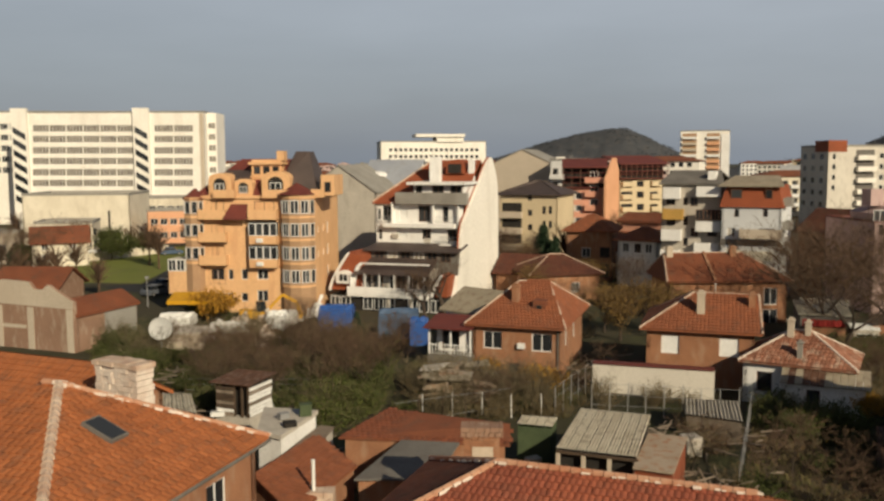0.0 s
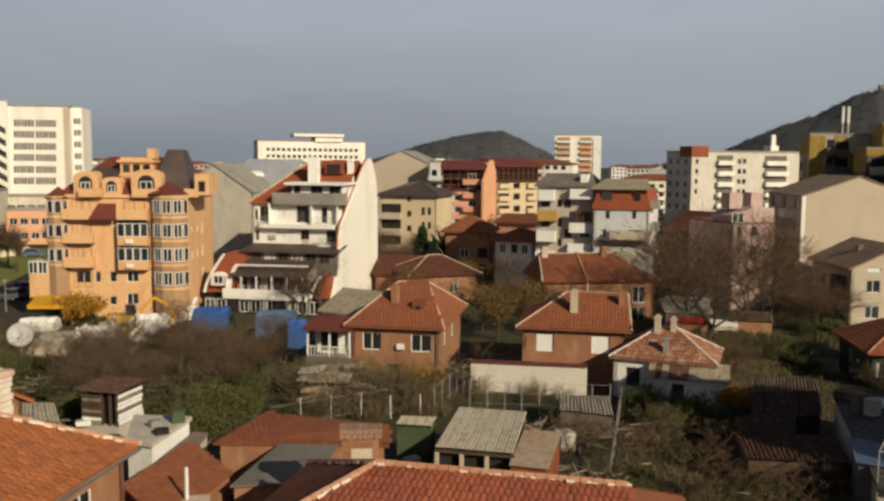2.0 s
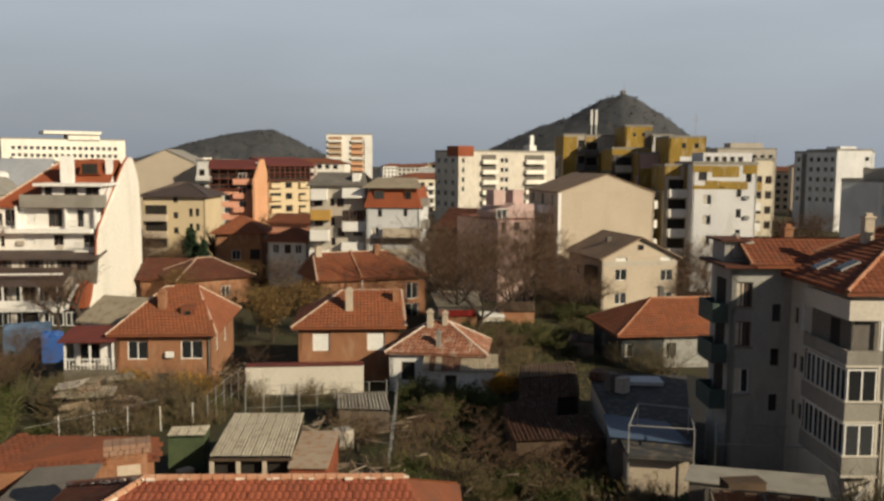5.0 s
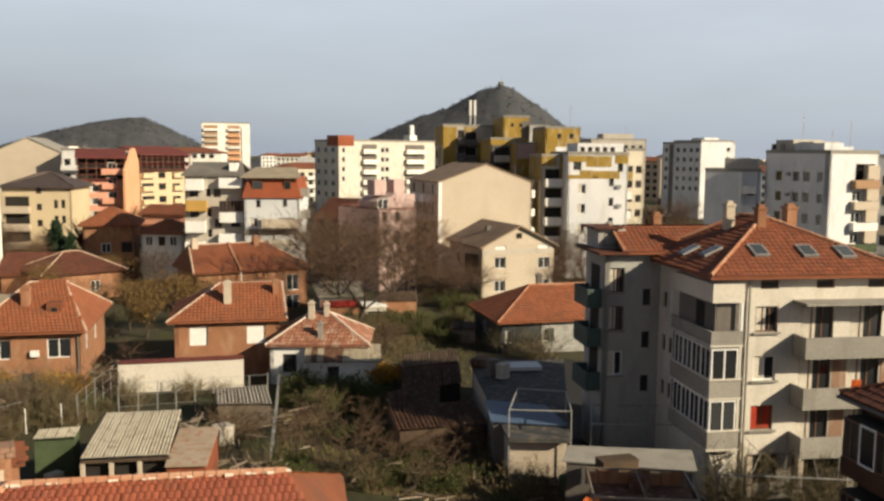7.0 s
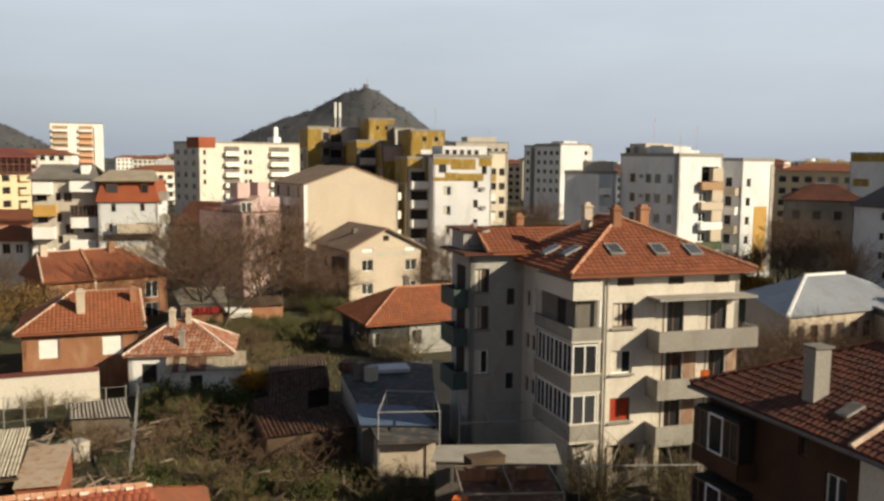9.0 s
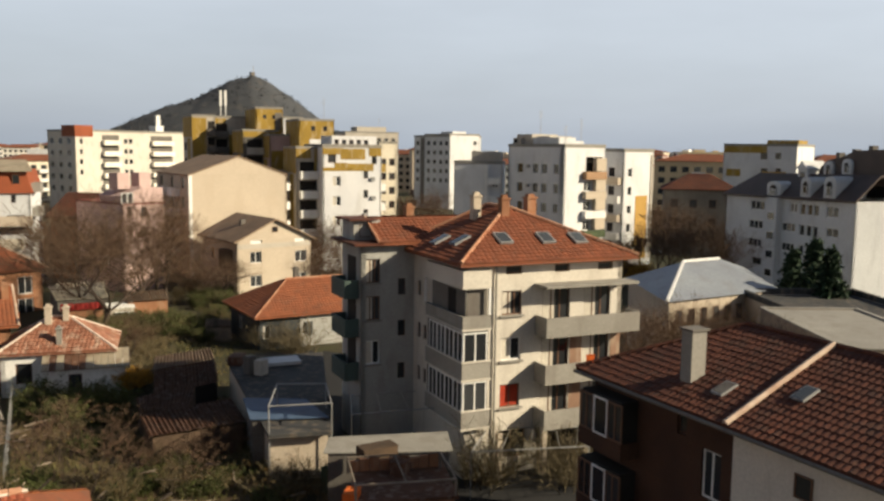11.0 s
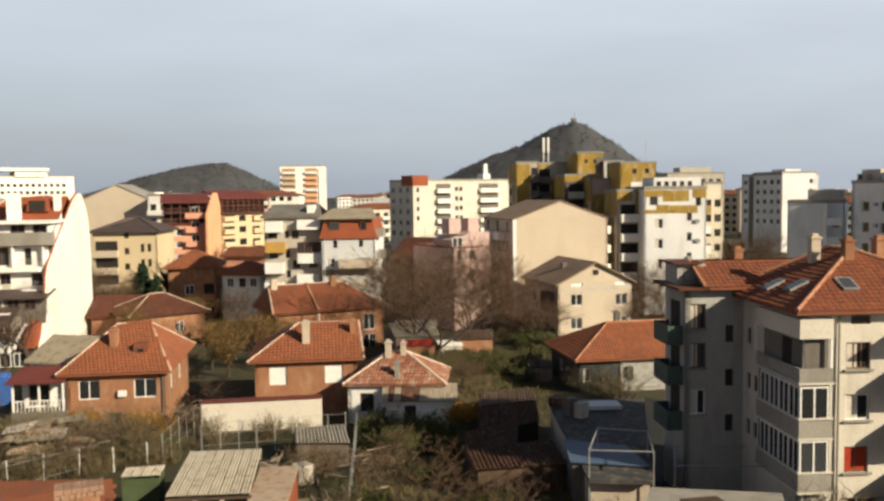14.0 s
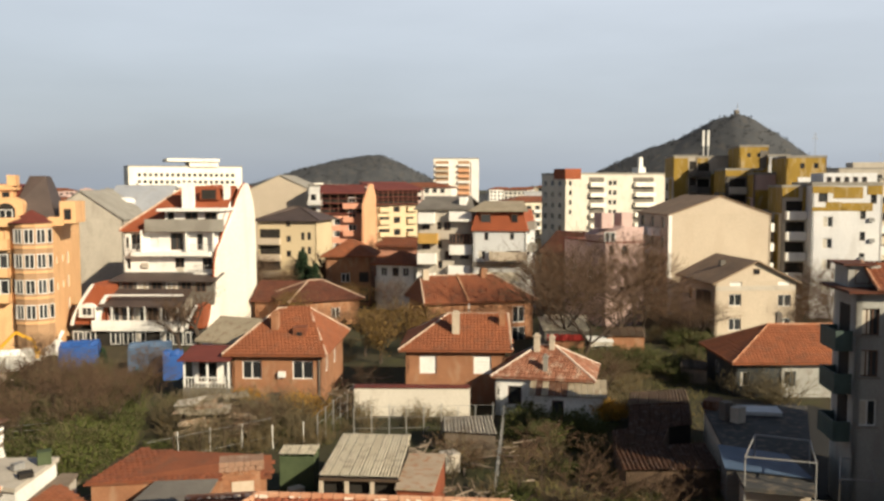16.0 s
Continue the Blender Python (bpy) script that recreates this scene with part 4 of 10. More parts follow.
hi = [bm.verts.new((x, y, 17.23 + 1.2)) for x, y in ((5.2, 5), (L - 4.5, 5), (L - 4.5, 9), (5.2, 9))]
for k in range(4):
    bm.faces.new((lo[k], lo[(k + 1) % 4], hi[(k + 1) % 4], hi[k]))
bm.faces.new(hi)
part("roof", bm, "maroon", b)
for x0, x1, y0, z_top, arch in ((372, 412, 0.2, 308, True), (416, 448, 0.6, 318, True), (466, 516, 0.2, 305, True), (568, 592, 0.8, 312, False)):
    w = (x1 - x0) / 14.6
    dormer(b, I, 0.0 + (((x0 + x1) / 2) - 335) / 14.6, y0, w, 5.0, HO_ - 0.03, (347 - z_top) / 14.5, "orange", "dark", arch)
bm = bmesh.new()
box(bm, 7.11, 2.5, HO_, 10.8, 7, 18.35)
tur = part("turret", bm, "orange", b)
bm = bmesh.new()
box(bm, 6.8, 2.2, 17.75, 11.1, 7.2, 18.05)
box(bm, 6.9, 2.3, 16.2, 11.0, 2.495, 16.4)
part("turret_cornice", bm, "orange", tur)
for k in range(3):
    window(b, Matrix.Translation((7.8 + 1.15 * k, 2.435, 16.6)), 0.8, 0.95, "dark")
bm = bmesh.new()
sheet(bm, [(2.6, 1.6, HO_ + 1.9), (7.0, 1.6, HO_ + 1.9), (7.0, 4.6, 17.6), (4.4, 4.6, 17.6)], 0.2)
part("slate_slope", bm, "slate", b)
for u, y0_, w_ in ((4.7, -0.9, 2.6), (10.8, -0.8, 3.0), (15.6, 0.5, 1.6)):
    balcony(b, Matrix.Translation((0, y0_ + 0.9, 0)), u, HO_ - 0.1, w_, 0.9, 0.8, "orange")
for u, z in ((3.2, 9.0), (3.2, 6.3), (9.2, 11.7)):
    stripe(b, I, u - 1.5, z - 0.62, u + 1.5, z - 0.5, "orange_brown", 0.12, "band")
for x, ztop in ((10.25, 0.5),):
    bm = bmesh.new()
    box(bm, x, 2.4, 18.22, x + 0.9, 4.0, 18.88 + ztop)
    part("chimney", bm, "orange", b)
bm = bmesh.new()
ring = [bm.verts.new(q) for q in ((11.14, 1.2, HO_ + 1.6), (15.42, 1.2, HO_ + 0.2), (L, 9, HO_ + 0.2), (11.14, 9, HO_ + 1.6))]
top = [bm.verts.new(q) for q in ((12.16, 4.2, 19.31), (13.86, 4.2, 19.31), (13.86, 6.5, 19.31), (12.16, 6.5, 19.31))]
for k in range(4):
    bm.faces.new((ring[k], ring[(k + 1) % 4], top[(k + 1) % 4], top[k]))
bm.faces.new(top)
bm.faces.new(ring[::-1])
part("steep_roof", bm, "slate", b)
bm = bmesh.new()
sheet(bm, [(4.63, -1.3, HO_ - 2.6), (7.52, -1.3, HO_ - 2.6), (6.97, 1.8, HO_ + 1.2), (6.15, 1.8, HO_ + 1.2)], 0.2)
part("mansard_slope", bm, "maroon", b)

# ---- grey building behind ----
b, L = house("apartment_building", "grey rendered building with a blank side wall", (-22.31, 140.54), (-10.36, 136.91), 12, 13.4, 17.6, "y", "beige_grey", "concrete", right=grid([3, 8], [5, 8, 11], 1.2, 1.3), ov=0.2, category="building", cap=False)
b, L = house("apartment_building", "white house with arched attic windows and pale roof", (-14.43, 149.60), (-5.66, 146.19), 12, 13.6, 18.4, "x", "white", "zinc", front=grid([2, 4.5, 7], [11.2], 0.9, 1.3), cap=False, category="building")
dormer(b, I, 2.6, -0.3, 3.4, 5, 13.5, 2.9, "white", "white", True)

# ---- white apartment building ----
def white_building():
    """White flats with balconies, a red roof between a left hip and a tall concave fire wall, and glazed shops with terraces at the foot."""
    m, L = frame2((-8.54, 111.97), (2.48, 108.27))
    b = thing("apartment_building", m, "white apartment building with balconies, red roof and tall curved gable wall", "building")
    zt = 12.85
    wins = [(1.65, 10.45, 1.5, 2.0, "white"), (6.6, 10.45, 1.55, 2.05, "brown"), (9.45, 10.45, 0.75, 1.95, "brown"), (6.9, 8.2, 1.15, 1.3, "brown"), (10.3, 8.1, 1.25, 1.4, "brown"), (3.8, 10.75, 1.1, 1.75, "shutter"), (3.6, 8.3, 1.3, 1.3, "shutter"), (0.6, 8.1, 0.5, 1.3, "white"), (0.45, 10.6, 0.5, 1.4, "white")]
    add_wall(b, "front", L, 15, zt, wins, "white")
    add_wall(b, "left", L, 15, zt, grid([4, 9, 12], [8.1, 10.8], 1.2, 1.4), "white")
    add_wall(b, "back", L, 15, zt, (), "white")
    # long slab balcony with thin railings, loggia cheeks
    bm = bmesh.new()
    slab(bm, [(0.9, -0.004), (1.3, -1.0), (10.9, -1.0), (11.5, -0.004)], 9.75, 10.25)
    part("balcony", bm, "white", b)
    for u0, u1, z in ((0.3, 2.4, 10.26), (8.4, 11.2, 10.26), (8.9, 11.2, 7.75)):
        bm = bmesh.new()
        bar(bm, (u0, -0.9, z + 0.9), (u1, -0.9, z + 0.9), 0.03)
        for k in range(13):
            x = u0 + (u1 - u0) * k / 12
            bar(bm, (x, -0.9, z), (x, -0.9, z + 0.9), 0.018)
        tagged(part("railing", bm, "metal", b), kind="stuff")
    for u in (2.5, 8.0, 11.3):
        bm = bmesh.new()
        box(bm, u - 0.09, -0.75, 10.26, u + 0.09, -0.004, zt)
        part("cheek_wall", bm, "white", b)
    bm = bmesh.new()
    box(bm, 8.9, -1.0, 7.55, 11.3, -0.004, 7.74)
    part("balcony", bm, "white", b)
    # attic with a deep concrete parapet and a flat canopy
    balcony(b, I, 7.75, 12.87, 9.4, 1.0, 1.3, "concrete")
    bm = bmesh.new()
    box(bm, 5.0, 0.6, zt + 0.01, 11.7, 6.5, 15.1)
    att = part("attic", bm, "white", b)
    bm = bmesh.new()
    box(bm, 4.4, -0.5, 15.11, 12.1, 6.6, 15.45)
    part("attic_roof", bm, "white", att)
    for u, w in ((5.75, 0.8), (8.3, 1.5), (10.7, 1.5)):
        window(b, Matrix.Translation((u, 0.535, 13.7)), w, 1.3, "brown")
    # red roof: front slope with its left hip, ridge and back slope
    zr = 18.2
    for quad in ([(-0.3, -0.35, zt), (L + 0.1, -0.35, zt), (L + 0.1, 8.0, zr), (5.2, 8.0, zr)], [(L + 0.1, 15.3, zt), (-0.3, 15.3, zt), (5.2, 8.0, zr), (L + 0.1, 8.0, zr)], [(-0.3, 15.3, zt), (-0.3, -0.35, zt), (5.2, 8.0, zr)]):
        bm = bmesh.new()
        sheet(bm, quad, 0.2)
        bmesh.ops.recalc_face_normals(bm, faces=bm.faces[:])
        part("roof", bm, "mansard", b)
    bm = bmesh.new()
    p, q = Vector((-0.3, -0.35, zt + 0.1)), Vector((5.2, 8.0, zr + 0.1))
    for k in range(22):
        bar(bm, p.lerp(q, k / 22), p.lerp(q, (k + 0.9) / 22), 0.14, 0.11, 6)
    tagged(part("hip_tiles", bm, "cap", b), kind="stuff")
    chimney(b, 7.0, 3.4, 14.6, 18.6, 1.25, "white", False)
    chimney(b, 11.2, 5.6, 15.5, 18.1, 0.7, "white")
    # roof terrace dormer on the slope; a flat dark sheet paints its shaded opening
    bm = bmesh.new()
    prism(bm, [(8.0, 16.4), (10.4, 16.4), (10.2, 17.9), (9.6, 18.3), (8.6, 18.2), (8.1, 17.8)], 4.6, 8.6)
    dm = part("dormer", bm, "mansard", b)
    bm = bmesh.new()
    box(bm, 8.3, 4.5, 16.5, 10.1, 4.59, 17.7)
    part("recess", bm, "dark", dm)
    # fire wall on its own line, with a concave front edge and a tiled lip
    gm, gl = frame2((1.95, 105.20), (9.30, 125.94))
    prof = [(-3.2, 0), (17.8, 0), (17.7, 9.3), (17.5, 12.8), (17.17, 15.0), (16.4, 16.5), (15.64, 17.3), (14.8, 18.3), (14.1, 18.5), (12.49, 17.89), (10.6, 16.6), (8.83, 15.23), (6.8, 13.8), (4.9, 12.47), (3.3, 11.2), (2.11, 10.42), (1.4, 9.0), (1.05, 7.24), (0.3, 4.6), (-0.7, 2.7)]
    bm = bmesh.new()
    prism(bm, prof, 0.0, 0.45)
    off = m.inverted() @ gm
    gw = part("gable_wall", bm, "hospital", b, at=off)
    bm = bmesh.new()
    edge = prof[8:18]
    for (x0, z0), (x1, z1) in zip(edge, edge[1:]):
        d = Vector((x1 - x0, 0, z1 - z0))
        n = max(1, int(d.length / 0.4))
        for k in range(n):
            a = Vector((x0, 0.5, z0)) + d * (k / n)
            bar(bm, a, a + d * (0.9 / n), 0.16, 0.13, 6)
    tagged(part("verge_tiles", bm, "mansard", b, at=off), kind="stuff")
    # grey sheet roof over the first terrace storey
    bm = bmesh.new()
    box(bm, 0.6, -3.0, 2.2, 12.0, -0.3, 7.0)
    up = part("upper_storey", bm, "dim", b)
    bm = bmesh.new()
    sheet(bm, [(-0.3, -3.8, 7.1), (12.4, -3.8, 7.1), (12.4, -0.1, 7.75), (0.2, -0.1, 7.75)], 0.14)
    part("lean_to_roof", bm, "slate", up)
    for k in range(6):
        window(b, Matrix.Translation((1.7 + 1.75 * k, -3.07, 5.75)), 1.25, 1.15, ("brown", "curtain", "brown", "white", "brown", "brown")[k])
        if k in (1, 3):
            stripe(b, Matrix.Translation((0, -3.0, 0)), 1.0 + 1.75 * k, 5.6, 2.45 + 1.75 * k, 7.0, "beige", 0.04)
    # terrace storey: white edged sheet roof, windows, white parapet
    bm = bmesh.new()
    box(bm, 0.2, -5.6, 2.2, 9.4, -3.01, 5.0)
    low = part("lower_storey", bm, "beige_grey", b)
    bm = bmesh.new()
    sheet(bm, [(-0.1, -7.2, 4.55), (9.5, -7.2, 4.55), (9.5, -3.0, 6.1), (0.6, -3.0, 6.1)], 0.14)
    part("lean_to_roof", bm, "slate", low)
    bm = bmesh.new()
    bar(bm, (0.5, -6.4, 5.7), (9.5, -6.4, 5.75), 0.12)
    arc = [(0.5, 5.75), (0.1, 5.3), (-0.2, 4.6), (-0.5, 3.6), (-0.75, 2.3)]
    prism(bm, arc + [(x + 0.45, z - 0.05) for x, z in arc[::-1]], -6.6, -6.3)
    part("roof_edge", bm, "white", low)
    for k, st in enumerate(("white", "brown", "curtain", "brown", "white", "brown")):
        window(b, Matrix.Translation((1.1 + 1.5 * k, -5.67, 2.6)), 1.25, 1.75, st)
    bm = bmesh.new()
    box(bm, -0.8, -7.4, 1.75, 9.6, -3.02, 2.15)
    terrace = part("terrace", bm, "white", b)
    bm = bmesh.new()
    box(bm, -0.8, -7.4, 2.16, 9.6, -7.25, 2.95)
    part("parapet", bm, "white", terrace)
    for k in range(6):
        bm = bmesh.new()
        box(bm, -0.5 + 1.9 * k, -7.2, 2.16, -0.36 + 1.9 * k, -7.08, 4.55)
        part("post", bm, "frame", terrace)
    # glazed ground floor; a near-black box stands for its unlit inside
    bm = bmesh.new()
    box(bm, -3.3, -6.9, 0, 11.4, -3.03, 1.74)
    shop = part("ground_floor", bm, "dark", b)
    for k in range(10):
        if k in (2, 6):
            continue
        window(b, Matrix.Translation((-2.6 + 1.45 * k, -6.97, 0.15)), 1.2, 1.5, "curtain" if k in (5, 7) else "white")
    # hanging red roofs with white curved edges and an arched window
    for ua, ub, zb, zt_, dy in ((-3.7, 0.5, 2.3, 7.0, -6.2), (9.6, 11.6, 1.9, 4.6, -6.0)):
        bm = bmesh.new()
        arc = [(ua + (ub - ua) * 0.62 * f ** 1.4, zb + (zt_ - zb) * f) for f in [k / 8 for k in range(9)]]
        prism(bm, arc + [(ub, zt_ - 0.4), (ub, zb)], dy, dy + 4.5)
        cr = part("curved_roof", bm, "mansard", b)
        bm = bmesh.new()
        prism(bm, arc + [(x + 0.25, z - 0.12) for x, z in arc[::-1]], dy - 0.3, dy - 0.004)
        part("roof_edge", bm, "white", cr)
    bm = bmesh.new()
    w = 1.0
    prism(bm, [(-w, 0), (w, 0), (w, 0.9)] + [(w * math.cos(a), 0.9 + 0.7 * math.sin(a)) for a in [math.pi * k / 8 for k in range(1, 8)]] + [(-w, 0.9)], 0, 2.0)
    at = Matrix.Translation((-1.5, -6.9, 3.2))
    part("dormer", bm, "white", b, at=at)
    window(b, at @ Matrix.Translation((0, -0.065, 0.2)), 1.2, 1.0, "white")
    for u, y, z in ((2.3, -0.3, 8.3), (7.0, -1.3, 7.9)):
        bm = bmesh.new()
        box(bm, u, y, z, u + 0.8, y + 0.29, z + 0.55)
        part("air_conditioner", bm, "beige_grey", b)


white_building()


# ---- office block and blocks behind ----
b, L = block("office_building", "white office block in the distance", "building", (-29.33, 419.27), (21.51, 427.76), 20, 27.42, "hospital", front=[(4.83, 22.88, 1.61, 1.62, "one"), (7.27, 22.87, 1.62, 1.62, "one"), (9.72, 22.87, 1.62, 1.62, "one"), (12.17, 22.86, 1.62, 1.62, "one"), (14.63, 22.85, 1.63, 1.62, "one"), (17.10, 22.85, 1.63, 1.62, "one"), (19.57, 22.84, 1.64, 1.62, "one"), (22.04, 22.83, 1.64, 1.63, "one"), (24.52, 22.83, 1.64, 1.63, "one"), (27.00, 22.82, 1.65, 1.63, "one"), (29.49, 22.81, 1.65, 1.63, "one"), (31.98, 22.81, 1.66, 1.63, "one"), (34.48, 22.80, 1.66, 1.63, "one"), (36.98, 22.79, 1.66, 1.64, "one"), (39.49, 22.78, 1.67, 1.64, "one"), (42.00, 22.78, 1.67, 1.64, "one"), (44.51, 22.77, 1.68, 1.64, "one"), (47.04, 22.76, 1.68, 1.64, "one"), (4.79, 19.65, 1.61, 1.62, "one"), (7.24, 19.64, 1.62, 1.62, "one"), (9.69, 19.63, 1.62, 1.62, "one"), (12.15, 19.62, 1.62, 1.62, "one"), (14.61, 19.61, 1.63, 1.63, "one"), (17.07, 19.60, 1.63, 1.63, "one"), (19.54, 19.59, 1.64, 1.63, "one"), (22.02, 19.58, 1.64, 1.63, "one"), (24.50, 19.57, 1.65, 1.63, "one"), (26.98, 19.56, 1.65, 1.63, "one"), (29.47, 19.55, 1.65, 1.64, "one"), (31.97, 19.54, 1.66, 1.64, "one"), (34.46, 19.53, 1.66, 1.64, "one"), (36.97, 19.52, 1.67, 1.64, "one"), (39.48, 19.51, 1.67, 1.64, "one"), (41.99, 19.50, 1.67, 1.64, "one"), (44.51, 19.49, 1.68, 1.65, "one"), (47.03, 19.48, 1.68, 1.65, "one"), (4.76, 16.69, 1.62, 1.35, "one"), (7.21, 16.68, 1.62, 1.36, "one"), (9.66, 16.67, 1.62, 1.36, "one"), (12.12, 16.65, 1.63, 1.36, "one"), (14.58, 16.64, 1.63, 1.36, "one"), (17.05, 16.63, 1.64, 1.36, "one"), (19.52, 16.61, 1.64, 1.36, "one"), (22.00, 16.60, 1.64, 1.36, "one"), (24.48, 16.59, 1.65, 1.37, "one"), (26.96, 16.58, 1.65, 1.37, "one"), (29.46, 16.56, 1.66, 1.37, "one"), (31.95, 16.55, 1.66, 1.37, "one"), (34.45, 16.54, 1.66, 1.37, "one"), (36.96, 16.52, 1.67, 1.37, "one"), (39.47, 16.51, 1.67, 1.37, "one"), (41.99, 16.50, 1.68, 1.37, "one"), (44.51, 16.48, 1.68, 1.38, "one"), (47.03, 16.47, 1.68, 1.38, "one")])
bm = bmesh.new()
box(bm, 27.05, -1.0, 27.42, 40.23, 12, 29.85)
box(bm, 16.77, -2.0, 29.85, 40.79, 12, 31.21)
part("roof_storey", bm, "hospital", b)
antenna(b, 25.1, 4, 30.67, 4)

# ---- yellow villa, beige gable ----
m, L = frame2((9.97, 149.97), (19.28, 146.03))
b = thing("villa", m, "pale yellow villa with dark loggias and hipped slate roof", "building")
HV = 12.39
ry = [(360, 378), (384, 402), (412, 428)]
add_wall(b, "front", L, 11, HV, [(5.33, 11.35, 0.80, 1.04, "dark"), (5.35, 8.77, 0.80, 1.04, "dark"), (5.36, 6.27, 0.81, 1.04, "dark"), (7.82, 9.10, 0.60, 1.32, "dark"), (8.90, 9.12, 0.60, 1.32, "dark"), (7.84, 6.72, 0.60, 1.23, "dark"), (8.92, 6.74, 0.60, 1.22, "dark")], "yellow")
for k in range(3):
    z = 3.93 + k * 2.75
    # flat dark sheet on the wall paints the shade of a loggia
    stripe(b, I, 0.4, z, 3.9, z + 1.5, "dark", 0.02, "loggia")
    balcony(b, I, 2.1, z - 0.9, 3.9, 0.9, 0.9, "beige")
for q in ("right", "left", "back"):
    add_wall(b, q, L, 11, HV, (), "yellow")
hip_roof(b, 0, 0, L, 11, HV, HV + 2.2, (L * 0.45, 5, L * 0.55, 6), "slate", 0.7, cap="slate")
b, L = house("apartment_building", "beige apartment building with a blank gable wall", (10.99, 203.00), (25.72, 197.63), 14, 17.25, 20.8, "y", "beige", "concrete", ov=0.2, category="building", cap=False)
b, L = block("apartment_building", "white stepped apartment building with many balconies", "building", (23.84, 192.83), (28.58, 190.16), 12, 18.09, "white", front=grid([1.2, 3.4], [3, 6, 9, 12, 15], 1.3, 1.4, "dark"))
for k in range(5):
    balcony(b, I, 2.4, 2.2 + 3 * k, 4.4, 1.0, 0.9, "white")

# ---- salmon and yellow apartment pair ----
def brown_attic(b, L, D, z0, z1, posts):
    """Two storeys of dark timber loggias under a maroon roof; near-black behind the posts paints their shade."""
    for z in (z0, (z0 + z1) / 2):
        bm = bmesh.new()
        box(bm, -0.3, -0.7, z - 0.14, L + 0.3, 0.9, z + 0.02)
        box(bm, -0.3, -0.7, z + 0.75, L + 0.3, -0.6, z + 0.85)
        deck = part("loggia_deck", bm, "maroon", b)
        for k in range(posts):
            bm = bmesh.new()
            x = -0.2 + (L + 0.3) * k / (posts - 1)
            box(bm, x, -0.66, z + 0.03, x + 0.12, -0.54, z + (z1 - z0) / 2 - 0.16)
            part("post", bm, "frame_brown", deck)
    # attic body coloured near-black as the shade of the loggias
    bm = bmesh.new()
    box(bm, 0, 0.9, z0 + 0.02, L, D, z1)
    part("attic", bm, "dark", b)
    bm = bmesh.new()
    sheet(bm, [(-0.5, -0.9, z1), (L + 0.5, -0.9, z1), (L + 0.5, D * 0.5, z1 + 1.6), (-0.5, D * 0.5, z1 + 1.6)], 0.2)
    part("roof", bm, "maroon", b)


b, L = block("apartment_building", "salmon apartment building with brown attic loggias", "building", (23.31, 166.68), (30.87, 165.44), 12, 13.04, "salmon", flat=None, front=[(2.27, 10.69, 2.14, 1.28, "curtain"), (2.29, 8.43, 2.14, 1.18, "curtain"), (2.32, 5.95, 2.14, 1.28, "curtain")])
brown_attic(b, L, 12, 13.04, 16.88, 6)
for k in range(4):
    balcony(b, I, L - 2.0, 6.17 + 2.6 * k, 3.6, 0.9, 0.9, "salmon")
    window(b, Matrix.Translation((L - 2.0, -0.07, 6.37 + 2.6 * k)), 1.5, 1.8, "white")
pm, pl = frame2((30.52, 162.45), (34.65, 170.82))
b = thing("gable_wall", pm, "bright peach party wall with a stepped top", "building")
bm = bmesh.new()
prism(bm, [(0, 0), (pl, 0), (pl, 15.86), (pl * 0.75, 18.56), (pl * 0.55, 18.56), (0, 14.58)], 0, 0.4)
part("wall", bm, "peach", b)
b, L = block("apartment_building", "yellow apartment building with dark loggias and maroon attic", "building", (34.75, 170.79), (44.62, 174.68), 12, 14.57, "yellow", flat=None, front=[(1.62, 12.94, 2.62, 1.14, "dark"), (4.75, 12.90, 1.60, 1.13, "dark"), (7.93, 12.85, 1.89, 1.14, "dark"), (1.67, 10.72, 2.62, 1.26, "dark"), (4.80, 10.67, 1.61, 1.25, "dark"), (7.98, 10.60, 1.90, 1.27, "dark"), (1.71, 8.27, 2.63, 1.28, "dark"), (4.86, 8.21, 1.61, 1.27, "dark"), (8.04, 8.12, 1.90, 1.28, "dark"), (1.76, 5.93, 2.63, 1.30, "dark"), (4.91, 5.85, 1.61, 1.28, "dark"), (8.10, 5.75, 1.90, 1.29, "dark")])
brown_attic(b, L, 12, 14.57, 17.45, 10)
for k in range(4):
    balcony(b, I, 1.6, 5.63 + 2.5 * k, 2.6, 0.7, 0.8, "yellow")
    balcony(b, I, L - 2.3, 5.63 + 2.5 * k, 2.4, 0.7, 0.8, "yellow")

# ---- tower block ----
b, L = block("tower_block", "pale tower block with stacked balconies in the distance", "building", (118.17, 434.51), (140.53, 427.79), 18, 32.21, "hospital")
for x0, x1, mm in ((1207, 1232, "beige"), (1250, 1272, "peach")):
    for k in range(9):
        z = 28.63 - 2.9 * k
        u0, u1 = (x0 - 1203) / 87 * L, (x1 - 1203) / 87 * L
        # brown sheet gives the loggia's colour together with its shade
        stripe(b, I, u0, z + 1.0, u1, z + 2.6, "orange_brown", 0.05, "loggia")
        balcony(b, I, (u0 + u1) / 2, z, u1 - u0, 1.2, 1.0, mm if k % 3 else "white")
stripe(b, I, L * 0.83, 0, L, 30.83, "white", 0.6, "stair_wall")

# ---- grey balcony block and pale block with mansard ----
m, L = frame2((28.66, 113.74), (35.45, 110.75))
b = thing("apartment_building", m, "grey apartment block with stacked white and ochre balconies", "building")
HI = 15.09
